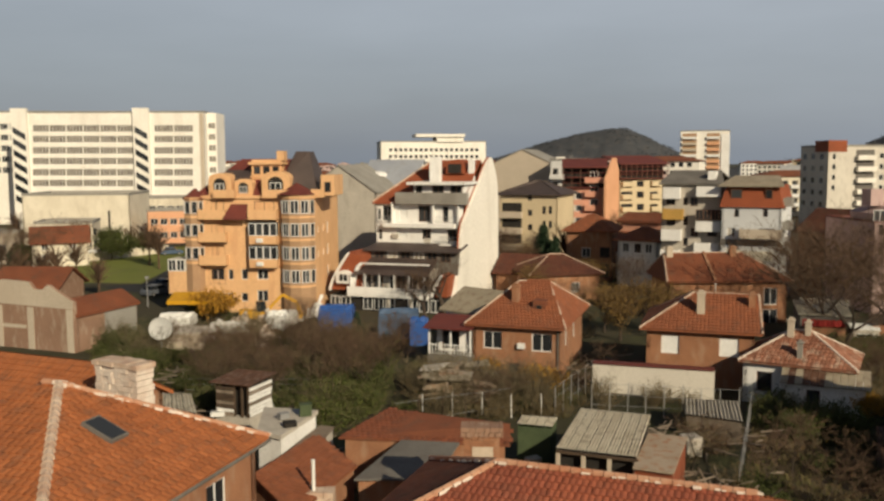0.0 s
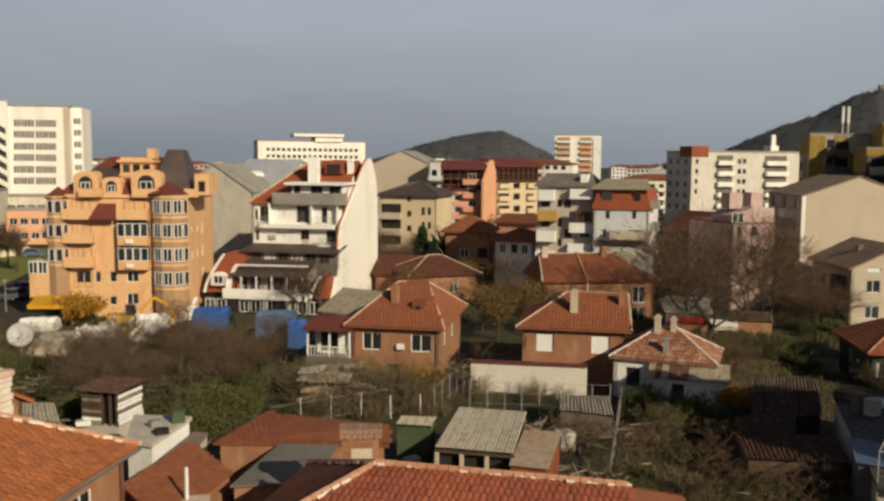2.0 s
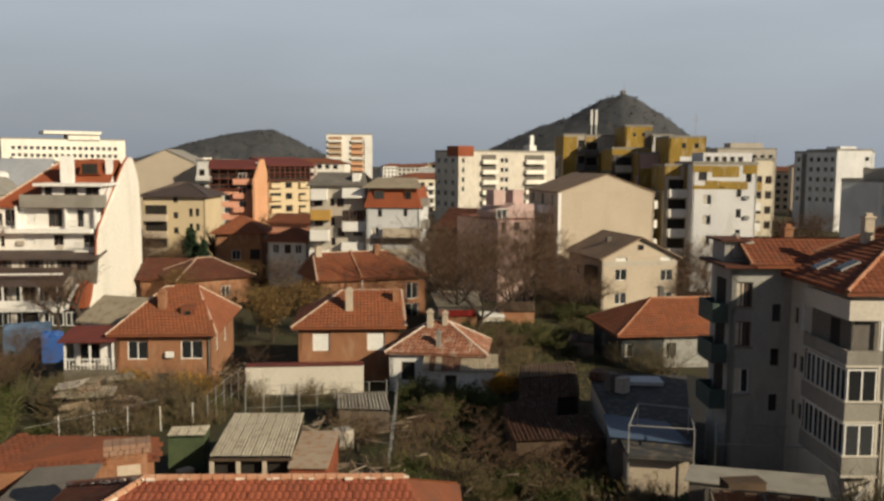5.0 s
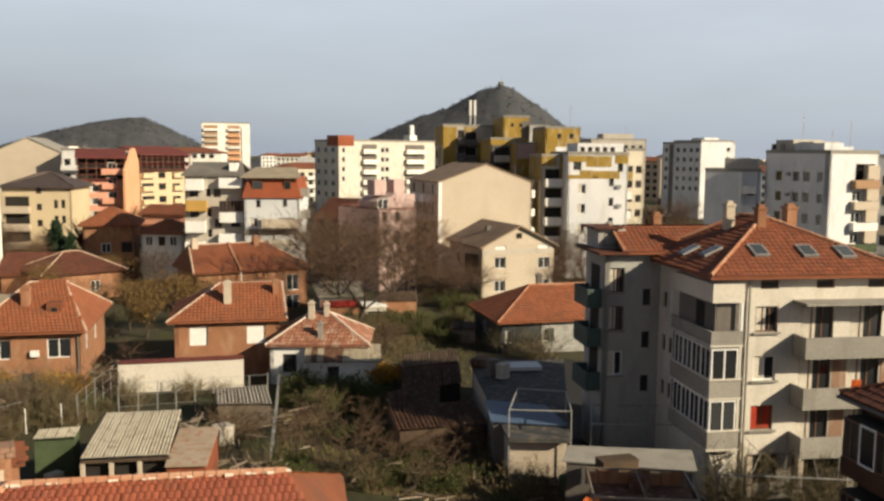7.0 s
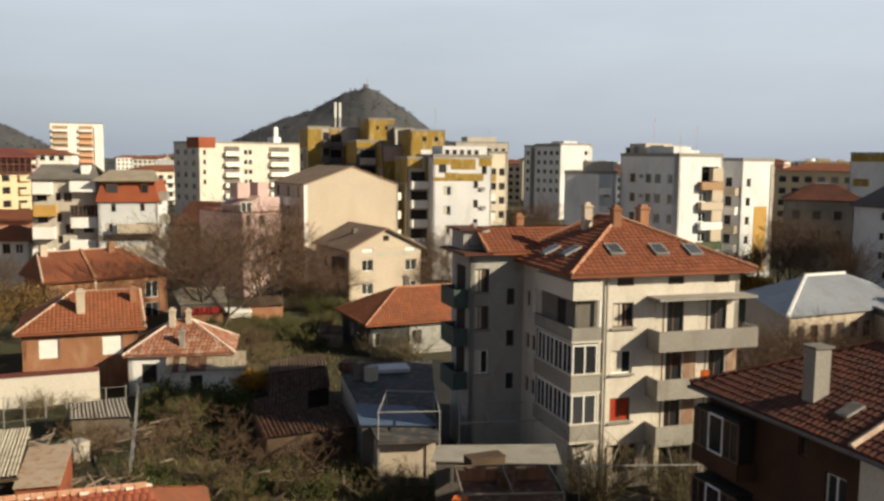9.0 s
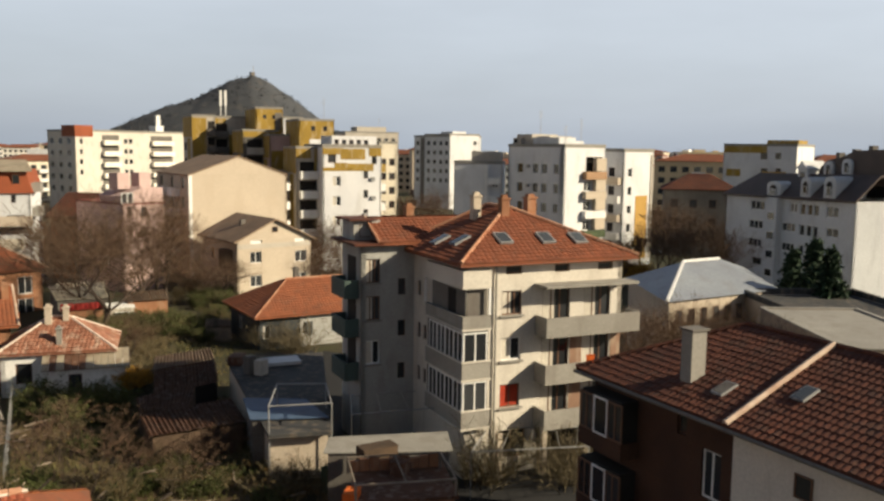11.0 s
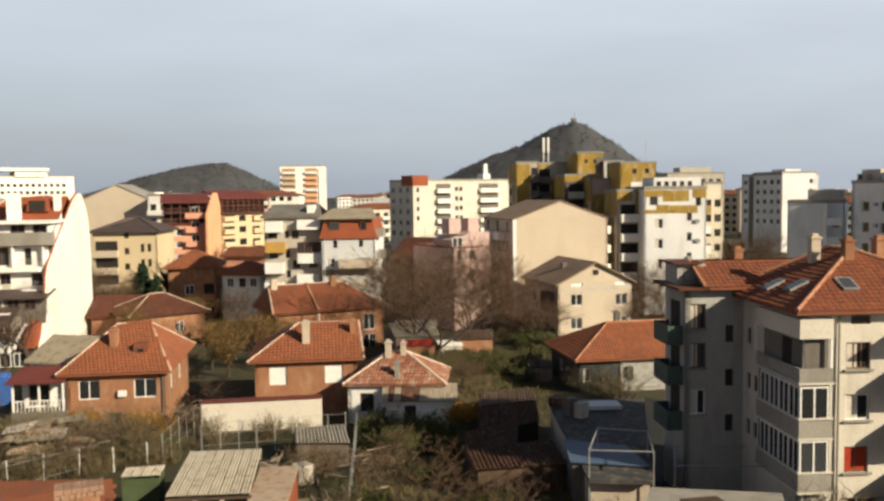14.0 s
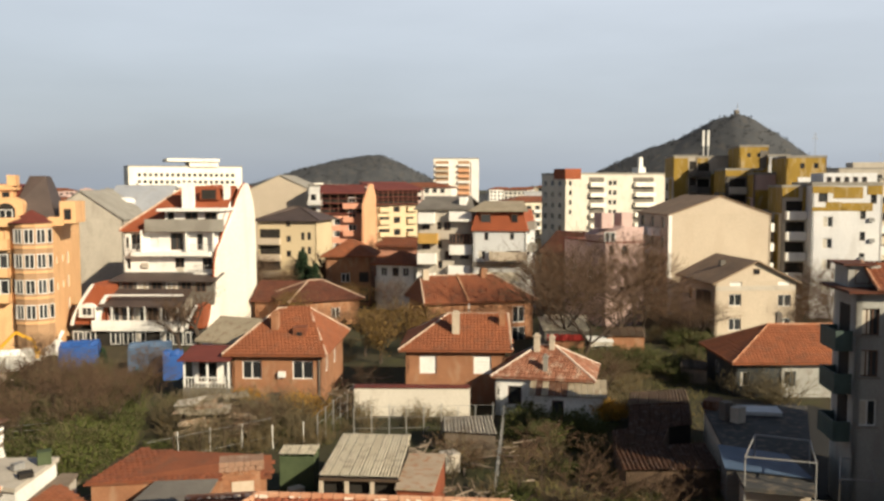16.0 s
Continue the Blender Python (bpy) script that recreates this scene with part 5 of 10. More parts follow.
add_wall(b, "front", L, 12, HI, [(1.13, 12.24, 1.17, 1.01, "dark"), (1.18, 9.60, 1.17, 1.15, "dark"), (2.98, 12.26, 0.59, 1.01, "dark"), (3.04, 9.64, 0.59, 1.15, "dark"), (3.10, 7.01, 0.59, 1.01, "dark"), (4.17, 8.22, 0.94, 1.14, "brown"), (4.07, 12.14, 0.94, 1.14, "brown"), (6.40, 8.29, 1.21, 1.12, "dark")], "beige_grey")
for q in ("right", "left", "back"):
    add_wall(b, q, L, 12, HI, (), "beige_grey")
for x0, x1, y0, y1, mm in ((1177, 1207, 332, 349, "white"), (1177, 1213, 368, 384, "ochre_plain"), (1175, 1210, 403, 420, "white"), (1174, 1208, 438, 452, "white"), (1236, 1278, 388, 403, "white"), (1234, 1276, 424, 438, "white"), (1236, 1278, 330, 345, "white")):
    u0, u1 = (x0 - 1173) / 105 * L, (x1 - 1173) / 105 * L
    z0, z1 = HI - (y1 - 325) / 13.1, HI - (y0 - 325) / 13.1
    balcony(b, I, (u0 + u1) / 2, z0, u1 - u0, 1.1, z1 - z0, mm)
for k in range(4):
    window(b, Matrix.Translation((L * 0.66 + 0.95 * k, -1.0, HI - (386 - 325) / 13.1)), 0.93, 1.35, "brown")
    window(b, Matrix.Translation((L * 0.62 + 1.1 * k, -0.07, HI - (456 - 325) / 13.1)), 1.0, 1.4, "white")
bm = bmesh.new()
sheet(bm, [(-0.4, -0.5, HI), (L + 0.4, -0.5, HI), (L - 0.6, 5, HI + 1.6), (0.6, 5, HI + 1.6)], 0.2)
sheet(bm, [(0.6, 5, HI + 1.6), (L - 0.6, 5, HI + 1.6), (L + 0.4, 12, HI), (-0.4, 12, HI)], 0.2)
bmesh.ops.recalc_face_normals(bm, faces=bm.faces[:])
part("roof", bm, "dim", b)
bm = bmesh.new()
box(bm, L * 0.75, 1.0, HI, L * 0.88, 3.5, HI + 1.5)
part("roof_hut", bm, "white", b)
b, L = block("apartment_building", "pale blue apartment block with a red mansard storey", "building", (34.90, 108.83), (41.11, 105.56), 11, 12.21, "skyblue", flat=None, front=[(1.21, 8.47, 0.98, 1.16, "curtain"), (1.81, 11.00, 0.56, 0.97, "dark"), (5.18, 11.09, 0.55, 0.95, "dark"), (1.44, 6.03, 1.72, 1.05, "curtain")], right=grid([2, 5], [2, 4.8, 7.4], 1.2, 1.4))
HM, HN = 12.21, 14.84
bm = bmesh.new()
v = [[bm.verts.new((x, y, z)) for x, y in ((i, i), (L - i, i), (L - i, 11 - i), (i, 11 - i))] for i, z in ((-0.25, HM), (0.45, HN))]
for k in range(4):
    bm.faces.new((v[0][k], v[0][(k + 1) % 4], v[1][(k + 1) % 4], v[1][k]))
bm.faces.new(v[1])
bm.faces.new(v[0][::-1])
part("mansard", bm, "mansard", b)
for x0, x1 in ((1296, 1314), (1357, 1368)):
    window(b, Matrix.Translation((((x0 + x1) / 2 - 1279) / 106 * L, 0.02, HM + 0.9)), (x1 - x0) / 13.7, 1.3, "dark")
bm = bmesh.new()
sheet(bm, [(-0.5, -0.3, HN + 0.02), (L + 0.3, -0.3, HN + 0.02), (L - 1.0, 6, HN + 1.2), (0.6, 6, HN + 1.2)], 0.12)
part("roof", bm, "corrugated", b)
balcony(b, I, 4.75, 8.6, 4.8, 1.2, 1.0, "beige")
balcony(b, I, 4.09, 5.94, 4.0, 1.2, 1.0, "cream")
# shade behind the balcony, drawn as a thin dark sheet
stripe(b, I, 4.42, 8.74, 6.37, 9.64, "dark", 0.02, "loggia")
bm = bmesh.new()
box(bm, -0.05, -0.06, 7.48, L + 0.05, -0.003, 8.18)
part("band", bm, "dim", b)
for k in range(3):
    balcony(b, side("right", L, 11), 2.5, 12.21 + 0.3 - 2.9 * k, 3.0, 1.0, 0.9, "concrete")

# ---- white panel block with a red roof hut ----
b, L = block("panel_block", "white panel block with a red roof hut and balconies", "building", (92.16, 208.87), (123.61, 211.88), 13, 21.07, "cream_wall", left=grid([2, 6, 10], [21.07 - 3 - 2.9 * k for k in range(5)], 1.8, 1.5, "row"), front=[(1.53, 18.11, 0.83, 1.30, "one"), (13.52, 18.20, 1.07, 1.34, "one"), (14.95, 18.21, 1.08, 1.34, "one"), (1.52, 15.63, 0.83, 1.31, "one"), (13.52, 15.64, 1.07, 1.35, "one"), (14.95, 15.64, 1.08, 1.35, "one"), (1.51, 13.14, 0.83, 1.32, "one"), (13.53, 13.08, 1.07, 1.36, "one"), (14.96, 13.07, 1.08, 1.36, "one"), (1.50, 10.65, 0.83, 1.33, "one"), (13.53, 10.51, 1.07, 1.37, "one"), (14.96, 10.49, 1.08, 1.37, "one")])
bm = bmesh.new()
box(bm, -0.1, -0.1, 21.07 - 1.2, 4.6, 6, 22.6)
part("roof_hut", bm, "mansard", b)
for k in range(5):
    balcony(b, I, 9.28, 18.06 - 2.7 * k, 4.6, 1.2, 1.0, "hospital")
    # grey sheets above the balconies paint loggia shade on the flat wall
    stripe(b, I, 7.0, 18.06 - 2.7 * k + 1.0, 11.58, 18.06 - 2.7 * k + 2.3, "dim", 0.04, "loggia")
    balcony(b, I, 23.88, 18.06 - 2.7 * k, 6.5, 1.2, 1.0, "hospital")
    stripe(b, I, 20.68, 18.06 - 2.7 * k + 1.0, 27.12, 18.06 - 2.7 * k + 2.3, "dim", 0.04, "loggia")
bm = bmesh.new()
box(bm, 22.93, 1, 21.07 + 0.5, 25.2, 4, 23.03)
box(bm, 23.5, 1.5, 23.03, 24.63, 2.2, 25.78)
part("lift_hut", bm, "white", b)

# ---- pink building ----
b, L = block("apartment_building", "pink apartment building with white attic balconies", "building", (49.99, 100.56), (55.63, 100.99), 11, 10.74, "pink", flat="maroon", parapet=0.2, front=[(0.85, 9.32, 0.68, 1.19, "dark"), (2.82, 9.24, 0.87, 1.21, "dark"), (0.85, 6.97, 0.68, 1.06, "dark"), (2.83, 6.87, 0.87, 1.08, "dark")], left=grid([3, 7], [3, 6], 1.2, 1.4))
bm = bmesh.new()
prism(bm, [(0.5, 10.74), (L, 10.74), (L, 12.72), (L * 0.5, 12.87), (0.3, 11.77)], 0.2, 6)
att = part("attic", bm, "pink", b)
for x, zb, zt_ in ((1.36, 345, 318), (4.32, 345, 306)):
    bm = bmesh.new()
    box(bm, x - 0.8, 2, 12.58, x + 0.8, 4, 14.55)
    part("roof_hut", bm, "pink", b)
window(b, Matrix.Translation((0.68, 0.13, 10.89)), 1.6, 1.3, "white")
house("house", "house with a red tiled roof beside the pink building", (48.71, 118.69), (54.16, 109.65), 9, 8.6, 11.4, "x", "brick", "roof_dark", cap=False)

# ---- beige gable building, gabled house in front ----
m, L = frame2((61.76, 105.56), (75.63, 102.39))
HL = 14.17
b, L = house("apartment_building", "beige apartment building with a blank gable wall", (61.76, 105.56), (75.63, 102.39), 15, HL, 16.63 + 0.1, "y", "beige", "roof_brown", left=grid([2.5, 7.5, 12.5], [1.2 + 2.75 * k for k in range(5)], 1.3, 1.5, "dark"), ov=0.12, cap=False, category="building")
for q in b.children:
    if q.name.startswith("wall") and abs(abs(q.matrix_local.to_euler().z) - math.pi / 2) < 0.1 and q.matrix_local.translation.x < 1:
        q.data.materials[0] = M["white_panel"]
stripe(b, I, 0.02, 0.0, 0.5, HL - 0.1, "white", 0.04, "corner_trim")
for k in range(1, 5):
    balcony(b, side("left", L, 15), 5.0, 0.2 + 2.75 * k, 2.6, 1.1, 0.95, "white")
    balcony(b, side("left", L, 15), 10.0, 0.2 + 2.75 * k, 2.6, 1.1, 0.95, "white")
    balcony(b, side("right", L, 15), 2.2, 0.9 + 2.75 * k, 2.6, 0.9, 0.95, "white")
b, L = house("house", "beige rendered gabled house with a weathered roof", (58.29, 88.89), (68.07, 87.20), 11, 6.9, 9.3, "y", "beige", "roof_brown", front=[(2.45, 3.95, 1.5, 1.4, "row"), (8.5, 3.8, 1.6, 1.4, "row"), (2.45, 1.05, 1.5, 1.4, "row"), (8.5, 1.0, 1.6, 1.4, "row"), (2.5, 6.05, 1.5, 0.7, "shutter"), (8.4, 6.05, 1.5, 0.7, "shutter")], left=[(7.5, 3.9, 1.4, 1.5, "brown"), (3.5, 3.9, 1.2, 1.4, "dark"), (7.5, 1.0, 1.2, 1.4, "dark")], ov=0.5, cap=False)
window(b, Matrix.Translation((5.0, -0.07, 7.65)), 0.75, 0.65, "brown")
for q in b.children:
    if q.name.startswith("window") and 5.4 < q.matrix_local.translation.z < 7.0:
        q.data = q.data.copy()
        q.data.materials[0] = M["orange_brown"]
bm = bmesh.new()
box(bm, -0.9, 1.2, 3.3, -0.004, 3.4, 5.6)
part("side_veranda", bm, "wood", b)
chimney(b, L * 0.3, 5, 7.3, 8.9, 0.6, "dim", False)
stripe(b, I, 0.1, 5.75, L - 0.1, 6.3, "beige_grey", 0.03, "band")

# ---- ochre-topped panel block ----
b, L = block("panel_block", "white panel block with ochre painted top storeys", "building", (80.30, 100.06), (88.63, 96.52), 10, 18.01, "white_panel", front=[(2.1, 18.01 - 5.6 - 2.9 * k, 1.25, 1.4, "curtain") for k in range(4)] + [(6.6, 18.01 - 4.5 - 2.9 * k, 0.7, 1.2, "dark") for k in range(4)] + [(1.4, 18.01 - 2.2, 1.2, 1.2, "dark"), (7.9, 18.01 - 2.4, 0.8, 1.9, "dark")])
HN = 18.01
for x0, z0, x1, z1 in ((0.03, HN - 3.4, L * 0.5, HN - 2.9), (0.03, HN - 1.0, L * 0.35, HN - 0.1), (L * 0.3, HN - 1.7, L * 0.72, HN - 0.15), (L * 0.42, HN - 3.4, L * 0.86, HN - 2.3), (L * 0.78, HN - 1.2, L - 0.03, HN + 0.3), (L * 0.2, HN - 2.9, L * 0.42, HN - 2.2)):
    stripe(b, I, x0, z0, x1, z1, "ochre", 0.04)
bm = bmesh.new()
box(bm, L * 0.22, 2, HN, L - 0.1, 8, HN + 1.75)
part("roof_storey", bm, "white_panel", b)
for k in range(5):
    window(b, Matrix.Translation((L * 0.3 + 1.15 * k, 1.935, HN + 0.5)), 0.6, 0.7, "dark")
for k in range(4):
    balcony(b, side("right", L, 10), 1.8, HN - 3.4 - 2.9 * k, 2.6, 0.9, 1.0, "ochre" if k == 0 else "white")
for u, z in ((7.4, 10.4), (6.2, 7.9), (7.3, 13.2)):
    stripe(b, I, u, z, u + 0.7, z + 0.5, "metal", 0.3, "air_conditioner")


def stepped_block(label, p0, p1, D, H, wall_mat, panels, balconies=(), holes=(), roof="concrete", cap=None):
    """One stair of the stepped panel estate: walls, painted panels (x0, x1 as shares, depth below the top), stacked balconies and windows."""
    b, L = block("panel_block", label, "building", p0, p1, D, H, wall_mat, flat=roof, parapet=0.35, front=holes, group="stepped panel blocks")
    for x0, x1, za, zb, mm in panels:
        stripe(b, I, max(0.02, x0 * L), H - zb, min(L - 0.02, x1 * L), H - za, mm, 0.05)
    for x0, x1, n, z, mm in balconies:
        for k in range(n):
            balcony(b, I, (x0 + x1) / 2 * L, H - z - 2.85 * k, (x1 - x0) * L, 1.1, 1.0, mm)
            # dark sheet over each balcony in place of loggia shade
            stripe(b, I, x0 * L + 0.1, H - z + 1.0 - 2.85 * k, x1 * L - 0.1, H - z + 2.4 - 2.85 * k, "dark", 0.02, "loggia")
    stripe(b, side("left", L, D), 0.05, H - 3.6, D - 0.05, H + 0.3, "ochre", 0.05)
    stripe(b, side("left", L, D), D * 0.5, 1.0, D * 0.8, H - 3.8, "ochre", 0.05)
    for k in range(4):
        # side loggias are only dark sheets coloured like their shade
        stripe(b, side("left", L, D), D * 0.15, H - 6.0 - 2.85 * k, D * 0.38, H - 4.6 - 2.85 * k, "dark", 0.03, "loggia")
    if cap:
        bm = bmesh.new()
        box(bm, L * cap[0], 1.0, H, L * cap[1], D * 0.7, H + cap[2])
        part("roof_storey", bm, cap[3], b)
    return b, L


b, L = stepped_block("ochre and grey stepped panel block with phone masts", (82.64, 139.68), (86.39, 138.09), 12, 23.20, "beige_grey", [(0.0, 0.62, 0.2, 12.0, "ochre")], [(0.65, 1.0, 4, 3.2, "dim")])
b, L = stepped_block("grey stepped panel block with loggias and an ochre stair wall", (87.15, 139.28), (92.86, 136.85), 12, 23.11, "beige_grey", [(0.38, 0.92, 3.0, 12.0, "ochre"), (0.0, 0.3, 0.1, 1.0, "ochre")], [(0.0, 0.36, 4, 3.4, "dim")])
for x in (0.22 * L, 0.36 * L):
    bm = bmesh.new()
    box(bm, x - 0.2, 2.0, 23.11 + 2.2, x + 0.2, 2.3, 23.11 + 5.0)
    bar(bm, (x, 2.15, 23.11 - 0.2), (x, 2.15, 23.11 + 2.3), 0.1)
    part("phone_mast", bm, "enamel", b)
stepped_block("ochre roof storey of a stepped panel block", (88.58, 128.77), (92.94, 126.92), 9, 24.54, "ochre", [(0.72, 0.98, 0.6, 3.6, "dim")], (), [(1.6, 24.54 - 1.7, 0.6, 0.7, "dark"), (3.2, 24.54 - 1.7, 0.6, 0.7, "dark")])
stepped_block("grey panel block with an ochre top band", (83.46, 125.00), (88.92, 122.67), 10, 20.54, "dim", [(0.0, 1.0, 0.0, 0.95, "ochre")], [(0.1, 0.55, 4, 3.7, "beige_grey")])
stepped_block("white roof hut of a stepped panel block", (92.36, 126.10), (95.60, 124.71), 8, 22.91, "white_panel", ())
b, L = stepped_block("ochre panel block with a sunlit roof storey", (85.53, 112.48), (90.83, 110.22), 9, 22.19, "ochre", [(0.3, 0.95, 2.9, 4.2, "white_panel"), (0.3, 0.95, 5.0, 7.0, "beige_grey")], (), [(2.3, 22.19 - 1.6, 0.7, 0.8, "dark"), (4.3, 22.19 - 1.6, 0.7, 0.8, "dark")])
antenna(b, L * 0.9, 4, 22.19, 4)
stepped_block("rose-grey panel block with ochre panels below", (84.73, 119.27), (89.46, 117.25), 9, 19.77, "pink", [(0.05, 0.95, 2.4, 9.0, "ochre"), (0.75, 1.0, 0.0, 2.0, "dim")])
stepped_block("grey panel block with white stacked balconies", (78.52, 103.99), (82.53, 102.27), 8, 17.79, "beige_grey", [(0.0, 0.5, 0.0, 1.4, "ochre"), (0.62, 1.0, 0.0, 3.4, "ochre")], [(0.1, 0.72, 5, 4.3, "white")])
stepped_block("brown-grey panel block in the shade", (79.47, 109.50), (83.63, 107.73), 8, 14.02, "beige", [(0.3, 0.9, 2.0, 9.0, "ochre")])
block("panel_block", "cream panel block with ochre loggias", "building", (116.12, 127.28), (119.6, 125.8), 14, 18.9, "cream", front=grid([1.0, 2.8], [14.6 - 2.8 * k for k in range(5)], 1.2, 1.4, "brown"))
b, L = block("panel_block", "far grey panel block with a stepped roof", "building", (196.0, 232.0), (214.0, 224.3), 14, 23.2, "beige_grey", front=grid([2 + 2.6 * k for k in range(7)], [20.0 - 2.8 * k for k in range(4)], 1.6, 1.5, "one"))
bm = bmesh.new()
box(bm, L * 0.25, 2, 23.2, L * 0.8, 9, 25.4)
part("roof_storey", bm, "beige_grey", b)
antenna(b, L * 0.7, 4, 25.4, 3)

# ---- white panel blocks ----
# white wall given the bluish tone to carry its shade in the colour
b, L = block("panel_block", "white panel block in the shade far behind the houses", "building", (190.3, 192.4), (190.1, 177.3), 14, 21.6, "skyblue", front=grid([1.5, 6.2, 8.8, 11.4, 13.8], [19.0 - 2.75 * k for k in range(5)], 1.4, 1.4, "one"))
stripe(b, I, 2.8, 1.0, 4.6, 21.4, "dim", 0.05, "stair_wall")
b, L = block("panel_block", "sunlit white panel block far behind the houses", "building", (190.1, 177.3), (201.1, 175.3), 13, 22.1, "white_panel", front=[(9.6, 19.2 - 2.75 * k, 1.2, 1.3, "one") for k in range(5)])
bm = bmesh.new()
box(bm, L * 0.3, 3, 22.11, L * 0.75, 9, 23.3)
part("roof_hut", bm, "white_panel", b)
# low wing with a glazed corner tower
b, L = block("panel_block", "low white panel wing with a balcony tower at its corner", "building", (102.9, 94.9), (107.4, 88.6), 6, 15.7, "white_panel", front=[(6.6, 15.7 - 3.6 - 2.9 * k, 1.1, 1.4, "one") for k in range(4)])
bm = bmesh.new()
box(bm, 5.0, -0.8, 0.0, 5.5, -0.004, 15.6)
part("balcony_tower", bm, "white", b)
for k in range(3):
    balcony(b, I, L - 1.2, 12.6 - 2.9 * k, 2.0, 0.9, 1.0, "white")
bm = bmesh.new()
box(bm, 2.6, 1.5, 15.71, 7.4, 5.5, 17.7)
box(bm, 6.0, 0.8, 15.71, 7.4, 1.49, 17.0)
part("roof_hut", bm, "beige_grey", b)
HP = 18.5
b, L = block("panel_block", "white panel block with dark windows, recessed loggias and roof huts", "building", (106.02, 75.70), (114.47, 74.16), 12.64, HP, "white_panel", front=[(4.9, 18.5 - 3.6 - 2.95 * k, 1.5, 1.4, "white") for k in range(1, 5)], extra=[(6.2, 14.7, 3.4, 2.4)], left=grid([2.8, 6.3, 8.3, 11.0], [HP - 4.0 - 2.95 * k for k in range(5)], 1.3, 1.5, "one"))
mlh = side("left", L, 12.64)
for u0, u1, y0, y1, h in ((0.2, 3.8, 1.5, 7.0, 2.0), (4.1, 7.0, 2.2, 7.0, 1.7), (0.2, 2.0, 0.7, 1.49, 1.4)):
    bm = bmesh.new()
    box(bm, u0, y0, HP + 0.01, u1, y1, HP + h)
    hut = part("roof_hut", bm, "beige_grey", b, at=mlh)
    bm = bmesh.new()
    box(bm, u0 + 0.3, y0 - 0.03, HP + 0.6, u0 + 1.0, y0 - 0.004, HP + 1.3)
    part("hatch", bm, "dark", hut)
antenna(b, 3.0, 8.6, HP + 2.0, 3.8)
antenna(b, 3.0, 3.0, HP, 3.4)
for k in range(4):
    stripe(b, mlh, 4.5, HP - 3.2 - 2.95 * k, 5.1, HP - 2.7 - 2.95 * k, "metal", 0.3, "air_conditioner")
bm = bmesh.new()
box(bm, L * 0.2, 3, 18.51, L * 0.6, 9, 20.0)
box(bm, L * 0.68, 4, 18.51, L * 0.92, 8, 19.5)
part("roof_hut", bm, "skyblue", b)
for k, mm in enumerate(("orange_brown", "beige", "white", "green_paint")):
    balcony(b, I, 6.0, 13.9 - 2.95 * k, 4.4, 0.9, 1.0, mm)
    stripe(b, I, 6.0, 15.0 - 2.95 * k, 8.1, 16.9 - 2.95 * k, "beige", 0.8, "loggia_wall")
antenna(b, L * 0.85, 4, 18.5, 4.6)
b, L = block("panel_block", "sunlit white panel block with an ochre panel", "building", (118.2, 73.14), (125.03, 71.9), 14, 17.95, "white_panel", front=[(1.5, 17.95 - 3.9 - 2.9 * k, 0.9, 1.3, "one") for k in range(5)], left=grid([3.0, 7.0, 11.5], [17.95 - 3.9 - 2.9 * k for k in range(5)], 1.3, 1.4, "brown"))
stripe(b, I, L * 0.42, 1.0, L * 0.82, 17.95 - 6.9, "ochre_plain", 0.05)
stripe(b, I, L * 0.9, 1.0, L * 0.97, 17.5, "beige_grey", 0.12, "stair_wall")
for k in range(5):
    balcony(b, side("left", L, 14), 12.3, 17.95 - 5.0 - 2.9 * k, 2.8, 0.9, 1.0, ("beige", "white", "beige", "white", "white")[k])


# ---- ochre-white block and pale block with dark mansard ----
b, L = block("panel_block", "white panel block with ochre bands", "building", (171.50, 82.43), (173.38, 68.10), 14, 19.4, "white_panel", front=[(8.13, 16.77, 1.36, 1.31, "dark"), (10.89, 16.82, 1.13, 1.30, "dark"), (8.31, 13.89, 1.35, 1.08, "dark"), (11.07, 13.97, 1.12, 1.07, "dark")])
stripe(b, I, 0.0, 18.07, L * 0.6, 19.4, "ochre", 0.06)
stripe(b, I, L * 0.05, 13.27, L * 0.25, 14.73, "ochre", 0.06)
balcony(b, I, L * 0.72, 13.16, 4.5, 1.0, 1.2, "ochre_plain")
bm = bmesh.new()
box(bm, L * 0.58, 1, 19.4, L, 8, 20.63)
part("roof_storey", bm, "ochre", b)
m, L = frame2((110.50, 52.38), (98.19, 31.97))
HS = 12.96
b, L = block("apartment_building", "pale blue apartment block with dark mansard roof and dormers", "building", (110.50, 52.38), (98.19, 31.97), 13, HS, "skyblue", flat=None, front=[(6.72, 10.93, 2.8, 1.14, "row"), (6.52, 8.55, 2.8, 1.05, "row"), (6.46, 6.24, 2.7, 1.05, "row"), (7.03, 3.95, 2.0, 1.0, "one"), (13.64, 11.12, 1.3, 1.1, "row"), (12.9, 8.75, 2.5, 1.03, "row"), (12.9, 6.4, 2.3, 1.0, "row"), (20.24, 11.0, 1.95, 1.2, "row"), (20.38, 8.8, 2.0, 1.0, "row"), (20.5, 6.4, 2.0, 1.1, "row")] + [(u, z, 0.87, 1.27, "one") for z in (6.1, 8.5, 10.95) for u in (15.3, 16.5, 17.6)])
bm = bmesh.new()
sheet(bm, [(-0.3, -0.5, HS - 0.3), (L + 0.5, -0.5, HS + 0.1), (L + 0.5, 2.6, HS + 2.9), (3.1, 2.6, HS + 2.5)], 0.25)
bmesh.ops.recalc_face_normals(bm, faces=bm.faces[:])
part("mansard", bm, "slate", b)
bm = bmesh.new()
sheet(bm, [(3.1, 2.6, HS + 2.5), (L + 0.5, 2.6, HS + 2.9), (L + 0.5, 13.5, HS), (-0.3, 13.5, HS - 0.3)], 0.25)
